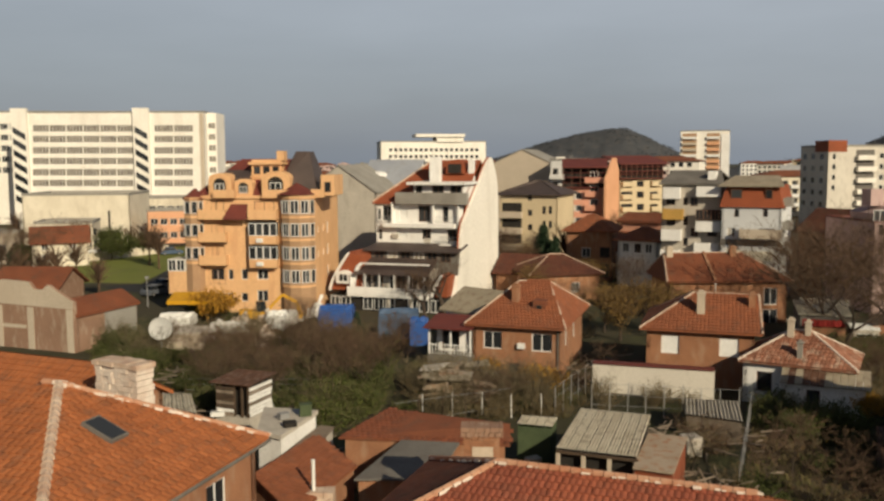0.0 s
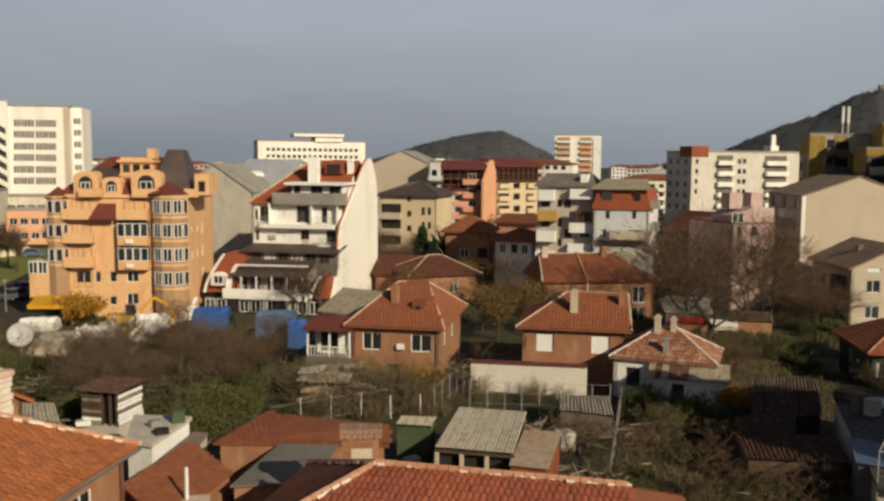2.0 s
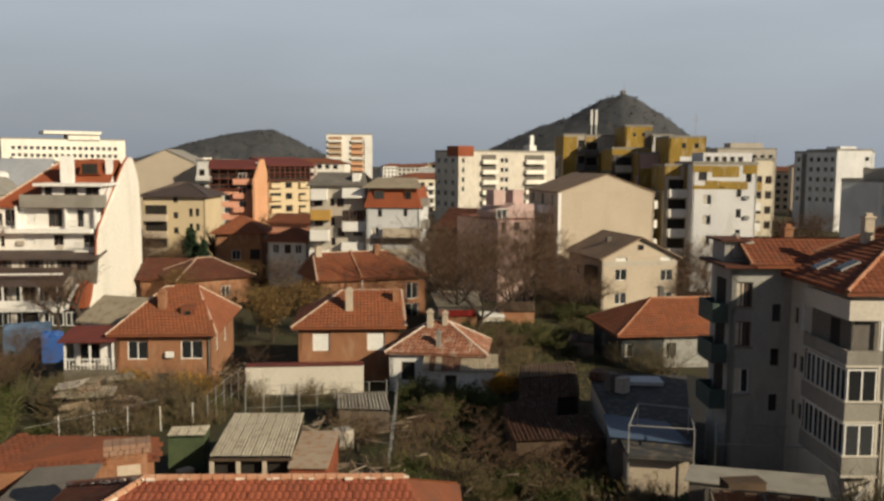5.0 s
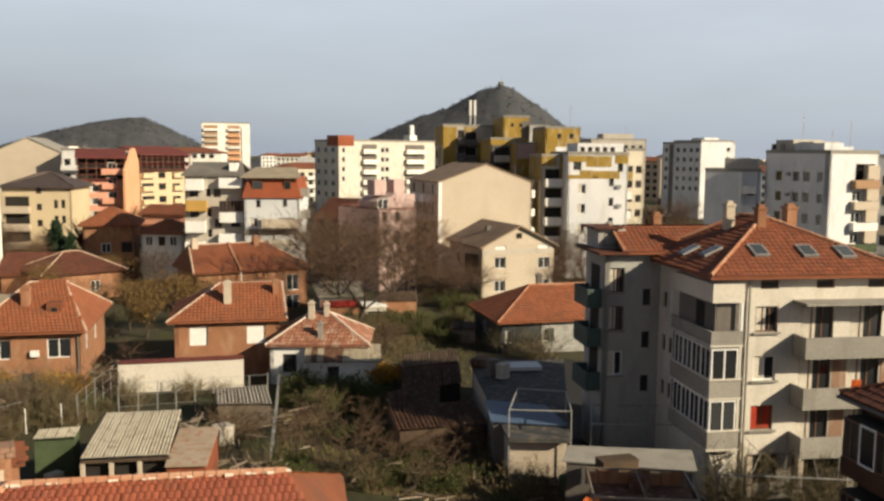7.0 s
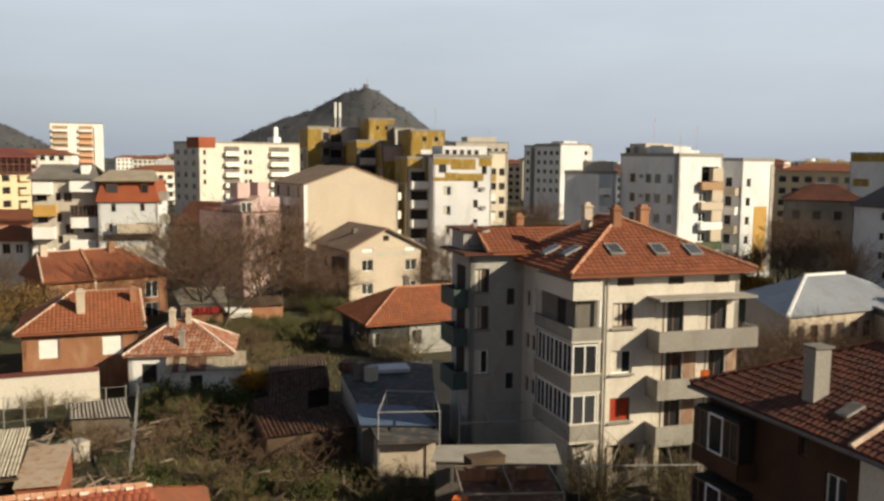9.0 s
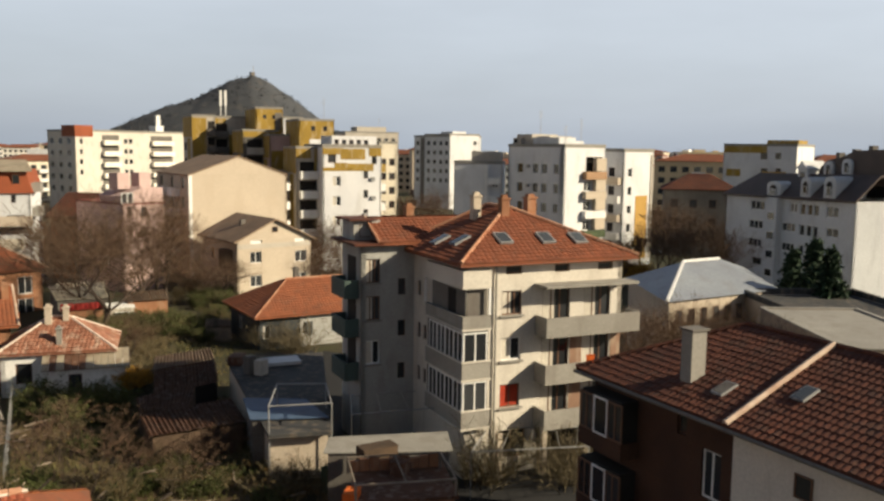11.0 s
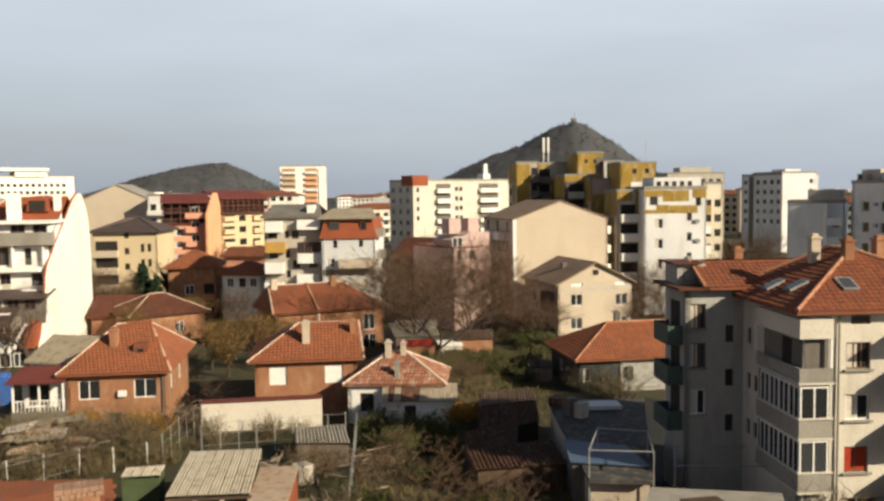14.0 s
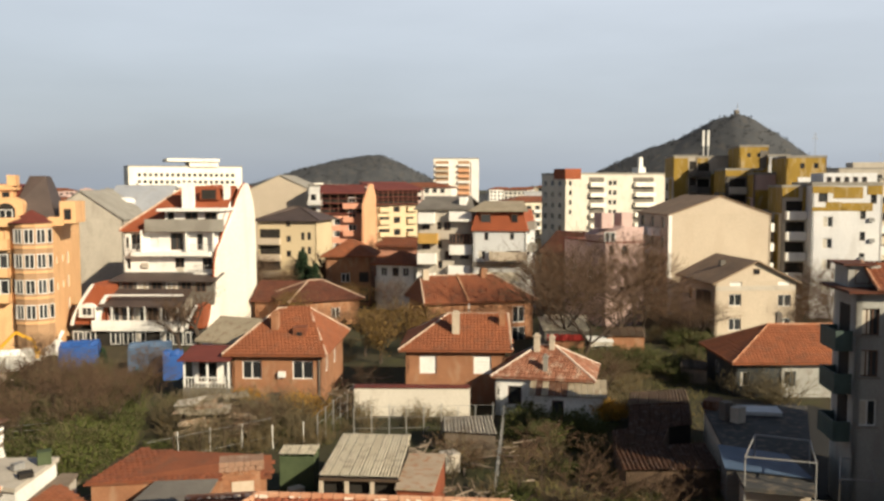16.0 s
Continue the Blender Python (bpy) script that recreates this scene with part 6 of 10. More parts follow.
bmesh.ops.recalc_face_normals(bm, faces=bm.faces[:])
part("mansard", bm, "slate", b)
for u, z, w, h in ((10.2, HS - 0.3, 2.6, 2.0), (16.0, HS + 0.1, 1.7, 2.3), (20.0, HS + 0.1, 1.9, 2.5)):
    dormer(b, I, u, -0.35, w, 4, z, h, "skyblue", "white", True)
# stair bay between the window columns, with its own gable
bm = bmesh.new()
box(bm, 9.4, -0.7, 0.0, 11.5, -0.004, HS - 0.3)
bay = part("stair_bay", bm, "skyblue", b)
for z in (9.94, 7.58, 5.28, 3.0):
    window(b, Matrix.Translation((10.45, -0.765, z)), 1.45, 1.0, "one")
bm = bmesh.new()
box(bm, 11.2, 2.2, HS + 0.4, 12.9, 5.0, 16.2)
prism(bm, [(11.0, 16.2), (13.1, 16.2), (12.05, 17.2)], 2.0, 5.0)
twr = part("attic_tower", bm, "skyblue", b)
window(b, Matrix.Translation((12.05, 2.13, 14.9)), 0.8, 0.9, "dark")
# higher dark mansard behind, with its own round dormer
bm = bmesh.new()
prism(bm, [(13.2, 14.6), (L + 0.5, 14.6), (L + 0.5, 18.6), (19.4, 18.4), (17.0, 17.6), (15.0, 17.3), (13.9, 16.4)], 3.2, 9.0)
part("upper_mansard", bm, "slate", b)
dormer(b, I, 15.6, 2.9, 1.5, 2.0, 15.3, 1.9, "skyblue", "dark", True)
dormer(b, I, 18.6, 2.9, 1.5, 2.0, 15.6, 1.9, "skyblue", "dark", True)
bm = bmesh.new()
for k in range(3):
    box(bm, 14.2 + 2.6 * k, 5, 16.5, 14.8 + 2.6 * k, 5.8, 18.2 + 0.4 * k)
part("chimney", bm, "dim", b)

# ---- cream four-storey building ----
def corner_building():
    m, L = frame2((34.44, 30.76), (43.78, 26.99))
    b = thing("apartment_building", m, "cream four-storey apartment building with balconies and red tiled hip roof", "building")
    D, H = 7.4, 12.0
    wz = [3.8, 6.45, 9.0]
    front = [(2.78, wz[0], 1.25, 1.32, "red"), (2.8, wz[1], 1.25, 1.3, "curtain"), (2.8, wz[2], 1.25, 1.35, "brown3"), (2.95, 0.9, 1.8, 1.6, "brown")]
    front += [(u, 11.25, 1.0, 0.45, "dark") for u in (2.9, 6.0, 8.9)]
    front += [(u, z - 0.75, 1.8, 2.1, "brown3") for z in wz for u in (5.65, 8.4)]
    add_wall(b, "front", L, D, H, front, "cream_wall")
    add_wall(b, "left", L, D, H, [(u, z + 0.25, 0.5, 0.9, "dark") for z in wz for u in (1.0, 1.9)], "cream_wall")
    add_wall(b, "right", L, D, H, [(u, z, 1.2, 1.3, "white") for z in wz for u in (2.5, 7)], "cream_wall")
    add_wall(b, "back", L, D, H, (), "cream_wall")
    for z in wz:
        stripe(b, I, 2.05, z - 0.1, 3.55, z, "concrete", 0.14, "window_sill")
    for z in (5.42, 2.85):
        stripe(b, I, 9.4, z, L - 0.02, z + 2.45, "brick_pale", 0.03, "brick_panel")
        stripe(b, I, 6.62, z, 7.42, z + 2.3, "brick_pale", 0.02, "brick_panel")
    # long balconies and their canopy
    for z in (7.95, 5.32, 2.75):
        balcony(b, I, 7.4, z, 6.2, 1.25, 0.95, "concrete")
    bm = bmesh.new()
    box(bm, 4.2, -1.35, 10.55, 10.3, -0.004, 10.68)
    part("canopy", bm, "concrete", b)
    # glazed corner bay, storeys one above another
    for k, z in enumerate((2.95, 5.65)):
        bm = bmesh.new()
        slab(bm, [(-0.35, -0.35), (1.35, -0.35), (1.35, -0.004), (-0.004, -0.004), (-0.004, 4.6), (-0.35, 4.6)], z, z + 0.95)
        bay = part("bay_parapet", bm, "concrete", b)
        # dark filling behind the bay windows paints the shade inside
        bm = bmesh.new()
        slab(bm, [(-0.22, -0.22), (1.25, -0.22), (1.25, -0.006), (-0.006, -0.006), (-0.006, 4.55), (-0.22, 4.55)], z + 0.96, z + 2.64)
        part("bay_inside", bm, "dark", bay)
        window(b, Matrix.Translation((0.42, -0.36, z + 0.96)), 1.45, 1.65, "white")
        for q in range(4):
            window(b, Matrix.Translation((-0.34, 0.25 + 1.1 * q, z + 0.96)) @ Matrix.Rotation(radians(-90), 4, "Z"), 1.12, 1.65, "white")
    for z in (2.9, 3.92, 5.6, 6.62, 8.36):
        bm = bmesh.new()
        slab(bm, [(-0.42, -0.42), (1.4, -0.42), (1.4, -0.355), (-0.355, -0.355), (-0.355, 4.65), (-0.42, 4.65)], z, z + 0.09)
        part("ledge", bm, "cream_wall", b)
    # open loggia on top; flat grey sheets on the walls give its shade
    bm = bmesh.new()
    slab(bm, [(-0.35, -0.35), (1.35, -0.35), (1.35, -0.004), (-0.004, -0.004), (-0.004, 4.6), (-0.35, 4.6)], 8.4, 8.6)
    part("loggia_floor", bm, "concrete", b)
    stripe(b, I, 0.06, 8.65, 1.28, 10.6, "dim", 0.02, "loggia")
    stripe(b, side("left", L, D), D - 4.4, 8.65, D - 0.1, 10.6, "dim", 0.02, "loggia")
    stripe(b, side("left", L, D), D - 2.2, 8.65, D - 1.2, 10.4, "dark", 0.04, "door")
    bm = bmesh.new()
    slab(bm, [(-0.35, -0.35), (1.35, -0.35), (1.35, -0.22), (-0.22, -0.22), (-0.22, 4.6), (-0.35, 4.6)], 8.61, 9.15)
    part("loggia_parapet", bm, "concrete", b)
    bm = bmesh.new()
    slab(bm, [(-0.35, -0.35), (1.35, -0.35), (1.35, -0.004), (-0.004, -0.004), (-0.004, 4.6), (-0.35, 4.6)], 10.62, 11.6)
    part("bay_head", bm, "cream_wall", b)
    for x, y in ((1.28, -0.28), (-0.28, 4.8)):
        bm = bmesh.new()
        box(bm, x - 0.07, y - 0.05, 9.16, x + 0.06, y + 0.05, 10.61)
        part("post", bm, "frame", b)
    bm = bmesh.new()
    bar(bm, (1.75, -0.12, 11.7), (1.75, -0.12, 0.2), 0.06, n=6)
    part("rain_pipe", bm, "concrete", b)
    # ground storey: openings given as a flat near-black shade sheet, and piers
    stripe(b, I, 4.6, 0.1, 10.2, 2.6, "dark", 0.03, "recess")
    for x in (1.6, 4.4, 7.2, 9.9):
        bm = bmesh.new()
        box(bm, x - 0.15, -1.2, 0, x + 0.15, -0.9, 2.78)
        part("pier", bm, "beige", b)
    # roof with gutter
    ov = 0.65
    x0, y0, x1, y1 = -ov, -ov, L + ov, D + 1.3
    bm = bmesh.new()
    zr = 14.55
    r0, r1 = (4.9, 4.7, zr), (4.6, 6.6, zr)
    e = [(x0, y0, H), (x1, y0, H), (x1, y1, H), (x0, y1, H)]
    vv = [bm.verts.new(q) for q in e + [r0, r1]]
    for q in ((0, 1, 4), (1, 2, 5, 4), (2, 3, 5), (3, 0, 4, 5)):
        bm.faces.new([vv[i] for i in q])
    lo = [bm.verts.new((q[0], q[1], q[2] - 0.16)) for q in e]
    for k in range(4):
        bm.faces.new((lo[k], lo[(k + 1) % 4], vv[(k + 1) % 4], vv[k]))
    bm.faces.new(lo[::-1])
    roof = part("roof", bm, "roof", b)
    tiles(b, [e[0], e[1], r0, r0], 0.3, 0.36, "tile_brown", 300, 3)
    tiles(b, [e[3], e[0], r0, r1], 0.3, 0.36, "tile_brown", 0, 4)
    bm = bmesh.new()
    for p, q in ((e[0], r0), (e[1], r0), (r0, r1), (e[3], r1)):
        p, q = Vector(p), Vector(q)
        n = int((q - p).length / 0.36)
        for k in range(n):
            bar(bm, p.lerp(q, k / n) + Vector((0, 0, 0.09)), p.lerp(q, (k + 0.9) / n) + Vector((0, 0, 0.11)), 0.12, 0.1, 6)
    tagged(part("ridge_tiles", bm, "ridge_clay", roof), kind="stuff")

    def on_front(x, f):
        """A place on the front slope: x along it, f up it."""
        return Vector((x, y0 + (r0[1] - y0) * f, H + (zr - H) * f))
    slope = math.degrees(math.atan2(zr - H, r0[1] - y0))
    for x, f in ((2.9, 0.38), (5.6, 0.36), (7.7, 0.34)):
        bm = bmesh.new()
        box(bm, -0.42, -0.55, 0.0, 0.42, 0.55, 0.12)
        p = on_front(x, f)
        sk = part("skylight", bm, "metal", b, at=Matrix.Translation(p + Vector((0, 0, 0.09))) @ Matrix.Rotation(radians(slope), 4, "X"))
        bm = bmesh.new()
        box(bm, -0.33, -0.45, 0.121, 0.33, 0.45, 0.14)
        part("pane", bm, "sky_glass", sk)
    slope_l = math.degrees(math.atan2(zr - H, r0[0] - x0))
    for y, f in ((2.9, 0.30), (4.9, 0.24)):
        bm = bmesh.new()
        box(bm, -0.55, -0.42, 0.0, 0.55, 0.42, 0.12)
        sk = part("skylight", bm, "metal", b, at=Matrix.Translation((x0 + (r0[0] - x0) * f, y, H + (zr - H) * f + 0.09)) @ Matrix.Rotation(radians(-slope_l), 4, "Y"))
        bm = bmesh.new()
        box(bm, -0.45, -0.33, 0.121, 0.45, 0.33, 0.14)
        part("pane", bm, "sky_glass", sk)
    chimney(b, 4.3, 3.9, 13.6, 15.1, 0.5, "brick")
    chimney(b, 3.2, 5.4, 13.2, 15.2, 0.5, "beige")
    chimney(b, 7.4, 6.2, 12.6, 15.0, 0.6, "brick")
    chimney(b, 0.6, 9.6, 12.6, 14.3, 0.5, "brick")
    # rear wing
    WX, WD = -3.4, 3.2
    wing_at = Matrix.Translation((WX, D - 0.2, 0))
    bm = bmesh.new()
    wz2 = [5.05, 7.75, 10.0]
    wall(bm, -WX, 12.4, [(0.25, z, 0.95, 1.45) for z in wz2] + [(2.35, z + 0.2, 0.5, 1.0) for z in wz])
    part("wing_wall", bm, "wing_render", b, at=wing_at)
    for z, z2 in zip(wz, wz2):
        window(b, wing_at @ Matrix.Translation((0.725, 0.1, z2)), 0.95, 1.45, "brown3" if z > 5 else "curtain")
        window(b, wing_at @ Matrix.Translation((2.6, 0.1, z + 0.2)), 0.5, 1.0, "dark")
        stripe(b, wing_at, 0.15, z2 - 0.1, 1.3, z2, "concrete", 0.12, "window_sill")
    wing_left = Matrix.Translation((WX, D + WD, 0)) @ Matrix.Rotation(radians(-90), 4, "Z")
    bm = bmesh.new()
    wall(bm, WD + 0.2, 12.4)
    part("wing_wall", bm, "wing_render", b, at=wing_left)
    for z in (4.2, 6.85, 9.2):
        balcony(b, wing_left, 1.7, z, 2.6, 0.9, 0.95, "teal_paint")
        # dark sheet on the wing wall stands for shade behind the balcony
        stripe(b, wing_left, 0.9, z + 0.2, 2.5, z + 2.3, "dark", 0.02, "loggia")
    bm = bmesh.new()
    box(bm, WX, D + WD, 0, 8.0, D + WD + 0.2, 12.4)
    part("wing_wall", bm, "cream_wall", b)
    gx, ze, zt = WX + 0.9, 12.45, 13.75
    for quad in ([(gx, D - 0.8, ze), (6.0, D - 0.8, ze), (6.0, D + 1.9, zt), (gx, D + 1.9, zt)], [(gx, D + 1.9, zt), (6.0, D + 1.9, zt), (6.0, D + WD + 0.8, ze), (gx, D + WD + 0.8, ze)]):
        bm = bmesh.new()
        sheet(bm, quad, 0.16)
        part("wing_roof", bm, "roof", b)
        tiles(b, quad if quad[0][1] < D else [quad[2], quad[3], quad[0], quad[1]], 0.3, 0.36, "tile_brown", 0, 71, 0.02)
    bm = bmesh.new()
    for k in range(8):
        f0, f1 = k / 8, (k + 0.9) / 8
        bar(bm, (gx, D - 0.8 + 2.7 * f0, ze + 0.1 + 1.3 * f0), (gx, D - 0.8 + 2.7 * f1, ze + 0.12 + 1.3 * f1), 0.1, 0.08, 6)
    part("verge_tiles", bm, "ridge_clay", b)
    # canopy slab under the gable, attic room behind it
    bm = bmesh.new()
    box(bm, WX - 0.6, D - 0.8, ze - 0.16, gx + 0.3, D + WD + 0.8, ze - 0.01)
    part("canopy", bm, "roof_dark", b)
    bm = bmesh.new()
    box(bm, WX, D + 1.2, ze, gx + 0.8, D + WD + 0.2, zt - 0.12)
    attic = part("attic_room", bm, "wing_render", b)
    bm = bmesh.new()
    box(bm, WX - 0.35, D + 0.9, zt - 0.115, gx + 0.5, D + WD + 0.5, zt)
    part("attic_slab", bm, "roof_dark", attic)
    window(b, Matrix.Translation((WX + 0.75, D + 1.2, ze + 0.15)), 0.8, 0.8, "dark")
    return b


corner_building()
for u, z in ((6.9, 6.2),):
    mm, LL = frame2((34.44, 30.76), (43.78, 26.99))
    bm = bmesh.new()
    v = [bm.verts.new((u + 0.55 * (k % 4) / 3, -1.28 - 0.02 * ((k % 4) % 2), z + 0.5 - 0.55 * (k // 4))) for k in range(8)]
    for k in range(3):
        bm.faces.new((v[k], v[k + 1], v[k + 5], v[k + 4]))
    bmesh.ops.solidify(bm, geom=bm.faces[:], thickness=0.02)
    tw = part("towel", bm, "orange_cloth", None)
    tw.matrix_world = mm
    tagged(tw, "orange towel hung over a balcony parapet", "towel")

# ---- brick house with the dark tiled roof ----
def dark_house():
    p0, p1 = (30.86, 20.14), (24.30, 1.90)
    m, L = frame2(p0, p1)
    b = thing("house", m, "dark brick house with a weathered dark red tiled roof", "house")
    D, H, zr = 9.6, 8.8, 11.0
    add_wall(b, "front", L, D, H, [(6.85, 5.65, 0.95, 1.8, "white"), (5.3, 7.6, 0.5, 0.8, "dark"), (4.6, 3.0, 0.7, 1.0, "dark")], "dark_brick")
    for q in ("left", "right", "back"):
        add_wall(b, q, L, D, H, (), "dark_brick")
    stripe(b, I, 7.9, 2.0, L, H - 0.4, "cream_wall", 0.06, "rendered_wall")
    for z in (6.0, 3.1):
        bm = bmesh.new()
        box(bm, 0.1, -0.9, z - 0.12, 2.9, -0.004, z + 0.55)
        bay = part("glazed_balcony", bm, "dark_brick", b)
        # near-black filling gives the glazed balcony its inner shade
        bm = bmesh.new()
        box(bm, 0.2, -0.8, z + 0.56, 2.8, -0.005, z + 2.2)
        part("interior", bm, "dark", bay)
        for k in range(3):
            window(b, Matrix.Translation((0.58 + 0.93 * k, -0.87, z + 0.56)), 0.92, 1.55, "brown" if k != 1 else "one")
        window(b, Matrix.Translation((0.17, -0.45, z + 0.56)) @ Matrix.Rotation(radians(-90), 4, "Z"), 0.8, 1.55, "brown")
    window(b, Matrix.Translation((10.9, -0.13, 7.2)), 0.7, 0.8, "brown")
    bm = bmesh.new()
    box(bm, 8.4, -2.2, 4.6, L, -0.07, 4.85)
    part("terrace_slab", bm, "concrete", b)
    ov = 0.6
    e = [(-ov, -ov, H), (L, -ov, H), (L, D + ov, H), (-ov, D + ov, H)]
    r0, r1 = (3.6, D / 2, zr), (L, D / 2, zr)
    bm = bmesh.new()
    vv = [bm.verts.new(q) for q in e + [r0, r1]]
    for q in ((0, 1, 5, 4), (1, 2, 5), (2, 3, 4, 5), (3, 0, 4)):
        bm.faces.new([vv[i] for i in q])
    lo = [bm.verts.new((q[0], q[1], q[2] - 0.15)) for q in e]
    for k in range(4):
        bm.faces.new((lo[k], lo[(k + 1) % 4], vv[(k + 1) % 4], vv[k]))
    bm.faces.new(lo[::-1])
    roof = part("roof", bm, "roof_dark", b)
    tiles(b, [e[0], e[1], r1, r0], 0.26, 0.36, "roof_dark", 300, 8, 0.03)
    tiles(b, [e[3], e[0], r0, r0], 0.26, 0.36, "roof_dark", 0, 9, 0.03)
    bm = bmesh.new()
    a, c = Vector((8.0, -ov, H + 0.1)), Vector((7.8, D / 2, zr + 0.12))
    bar(bm, a, c, 0.13, 0.13, 6)
    part("mortar_strip", bm, "cap", roof)
    bm = bmesh.new()
    for p, q in ((r0, r1), (e[0], r0)):
        p, q = Vector(p), Vector(q)
        n = int((q - p).length / 0.36)
        for k in range(n):
            bar(bm, p.lerp(q, k / n) + Vector((0, 0, 0.08)), p.lerp(q, (k + 0.9) / n) + Vector((0, 0, 0.1)), 0.12, 0.09, 6)
    tagged(part("ridge_tiles", bm, "roof_dark", roof), kind="stuff")
    bm = bmesh.new()
    box(bm, 4.38, 0.65, 9.0, 4.95, 1.35, 11.35)
    ch = part("chimney", bm, "concrete", b)
    bm = bmesh.new()
    box(bm, 4.3, 0.57, 11.35, 5.03, 1.43, 11.43)
    part("chimney_cap", bm, "dim", ch)
    slope = math.degrees(math.atan2(zr - H, D / 2 + ov))
    for x, f, mm in ((6.4, 0.28, "dim"), (9.1, 0.46, "sky_glass")):
        bm = bmesh.new()
        box(bm, -0.28, -0.42, 0.0, 0.28, 0.42, 0.09)
        sk = part("skylight", bm, "metal", b, at=Matrix.Translation((x, -ov + (D / 2 + ov) * f, H + (zr - H) * f + 0.08)) @ Matrix.Rotation(radians(slope), 4, "X"))
        bm = bmesh.new()
        box(bm, -0.23, -0.36, 0.091, 0.23, 0.36, 0.10)
        part("pane", bm, mm, sk)
    bm = bmesh.new()
    bar(bm, (-ov, -ov - 0.06, H - 0.1), (L, -ov - 0.06, H - 0.1), 0.08, n=6)
    part("gutter", bm, "dim", b)


dark_house()

# ---- hall with the pale metal roof ----
hm, HL_ = frame2((69.07, 40.94), (63.08, 34.27))
b = thing("hall", hm, "long hall with a pale metal hipped roof and stone-coloured walls", "building")
pA, pB, pC, pD = [Vector((*q, 0)) for q in ((70.40, 42.60), (61.70, 33.66), (74.32, 30.34), (85.92, 38.81))]
inv = hm.inverted()
q4 = [inv @ q for q in (pA, pB, pC, pD)]
HE = 6.3
bm = bmesh.new()
lo = [bm.verts.new((q.x, q.y, 0)) for q in q4]
hi = [bm.verts.new((q.x, q.y, HE)) for q in q4]
for k in range(4):
    bm.faces.new((lo[k], lo[(k + 1) % 4], hi[(k + 1) % 4], hi[k]))
bm.faces.new(hi)
part("wall", bm, "beige", b)
c4 = sum(q4, Vector()) / 4
ra, rb = (q4[0] + q4[1]) / 2, (q4[2] + q4[3]) / 2
r0, r1 = ra.lerp(rb, 0.3), ra.lerp(rb, 0.62)
bm = bmesh.new()
ee = [bm.verts.new((*(c4 + (q - c4) * 1.05).xy, HE)) for q in q4]
tt = [bm.verts.new((r0.x, r0.y, 8.4)), bm.verts.new((r1.x, r1.y, 8.4))]
for q in ((ee[0], ee[1], tt[0]), (ee[1], ee[2], tt[1], tt[0]), (ee[2], ee[3], tt[1]), (ee[3], ee[0], tt[0], tt[1])):
    bm.faces.new(q)
bm.faces.new(ee[::-1])
roof = part("roof", bm, "hall_roof", b)
bm = bmesh.new()
bar(bm, (c4 + (q4[1] - c4) * 1.05).xy.to_3d() + Vector((0, 0, HE + 0.05)), (r0.x, r0.y, 8.45), 0.16, 0.14)
bar(bm, (r0.x, r0.y, 8.45), (r1.x, r1.y, 8.45), 0.14)
part("ridge_cap", bm, "enamel", roof)
d = (q4[2] - q4[1])
fm = Matrix.Translation(q4[1]) @ Matrix.Rotation(math.atan2(d.y, d.x), 4, "Z")
for k in range(9):
    window(b, fm @ Matrix.Translation((1.2 + d.length / 9.2 * k, -0.07, 4.2)), 0.7, 1.3, "brown")
block("garage", "low flat-roofed pale service building", "building", (71.33, 32.24), (59.19, 19.33), 10, 6.0, "beige", flat="felt", front=[(6, 2.4, 3.0, 1.2, "dark"), (12, 2.2, 1.2, 1.2, "white")])
block("garage", "low shed with pale flat roof sheets", "shed", (60.98, 25.97), (51.58, 16.87), 7, 6.9, "stone", flat="concrete", parapet=0.1)


# ---- houses in the middle ----
b, L = house("house", "brick house with a red hipped roof and yellow-leaved windows", (2.56, 72.8), (9.6, 70.5), 11.5, 4.4, 7.4, (0.38, 0.45, 0.72, 0.5), "brick", "tile_plain", front=[(1.7, 2.3, 1.6, 1.5, "row"), (5.9, 2.3, 1.7, 1.5, "row"), (3.6, 0.2, 1.0, 1.0, "dark")], right=[(3, 2.3, 1.2, 1.5, "white"), (7, 2.3, 1.2, 1.5, "white")], ov=0.6)
chimney(b, L * 0.42, 2.6, 5.4, 7.3, 0.6, "brick")
dormer(b, I, L * 0.72, 1.6, 1.1, 2.0, 5.3, 1.0, "roof", "dark", False)
bm = bmesh.new()
box(bm, 3.9, -0.3, 2.5, 4.5, -0.004, 2.95)
part("air_conditioner", bm, "enamel", b)
bm = bmesh.new()
bar(bm, (L - 0.15, -0.1, 4.3), (L - 0.15, -0.1, 0), 0.06, n=6)
part("rain_pipe", bm, "dim", b)
# veranda at its side
vm, vl = frame2((-1.3, 73.2), (2.4, 72.0))
b = thing("veranda", vm, "old white veranda with a maroon tin roof beside the brick house", "veranda")
bm = bmesh.new()
box(bm, 0, 0, 0, vl, 3.5, 1.7)
part("base", bm, "dim", b)
bm = bmesh.new()
box(bm, 0.3, 1.6, 1.7, vl, 3.5, 4.0)
part("back_wall", bm, "white", b)
for x in (0.05, vl * 0.5, vl - 0.2):
    bm = bmesh.new()
    box(bm, x, 0.05, 1.7, x + 0.14, 0.2, 4.05)
    part("post", bm, "frame", b)
bm = bmesh.new()
for k in range(14):
    box(bm, 0.1 + k * vl / 14, 0.1, 1.7, 0.16 + k * vl / 14, 0.15, 2.5)
box(bm, 0, 0.08, 2.5, vl, 0.17, 2.58)
part("railing", bm, "enamel", b)
window(b, Matrix.Translation((1.6, 1.53, 1.9)), 1.5, 1.6, "brown")
bm = bmesh.new()
sheet(bm, [(-0.3, -0.4, 4.05), (vl + 0.1, -0.4, 4.05), (vl + 0.1, 3.6, 4.6), (-0.3, 3.6, 4.6)], 0.1)
part("roof", bm, "maroon", b)
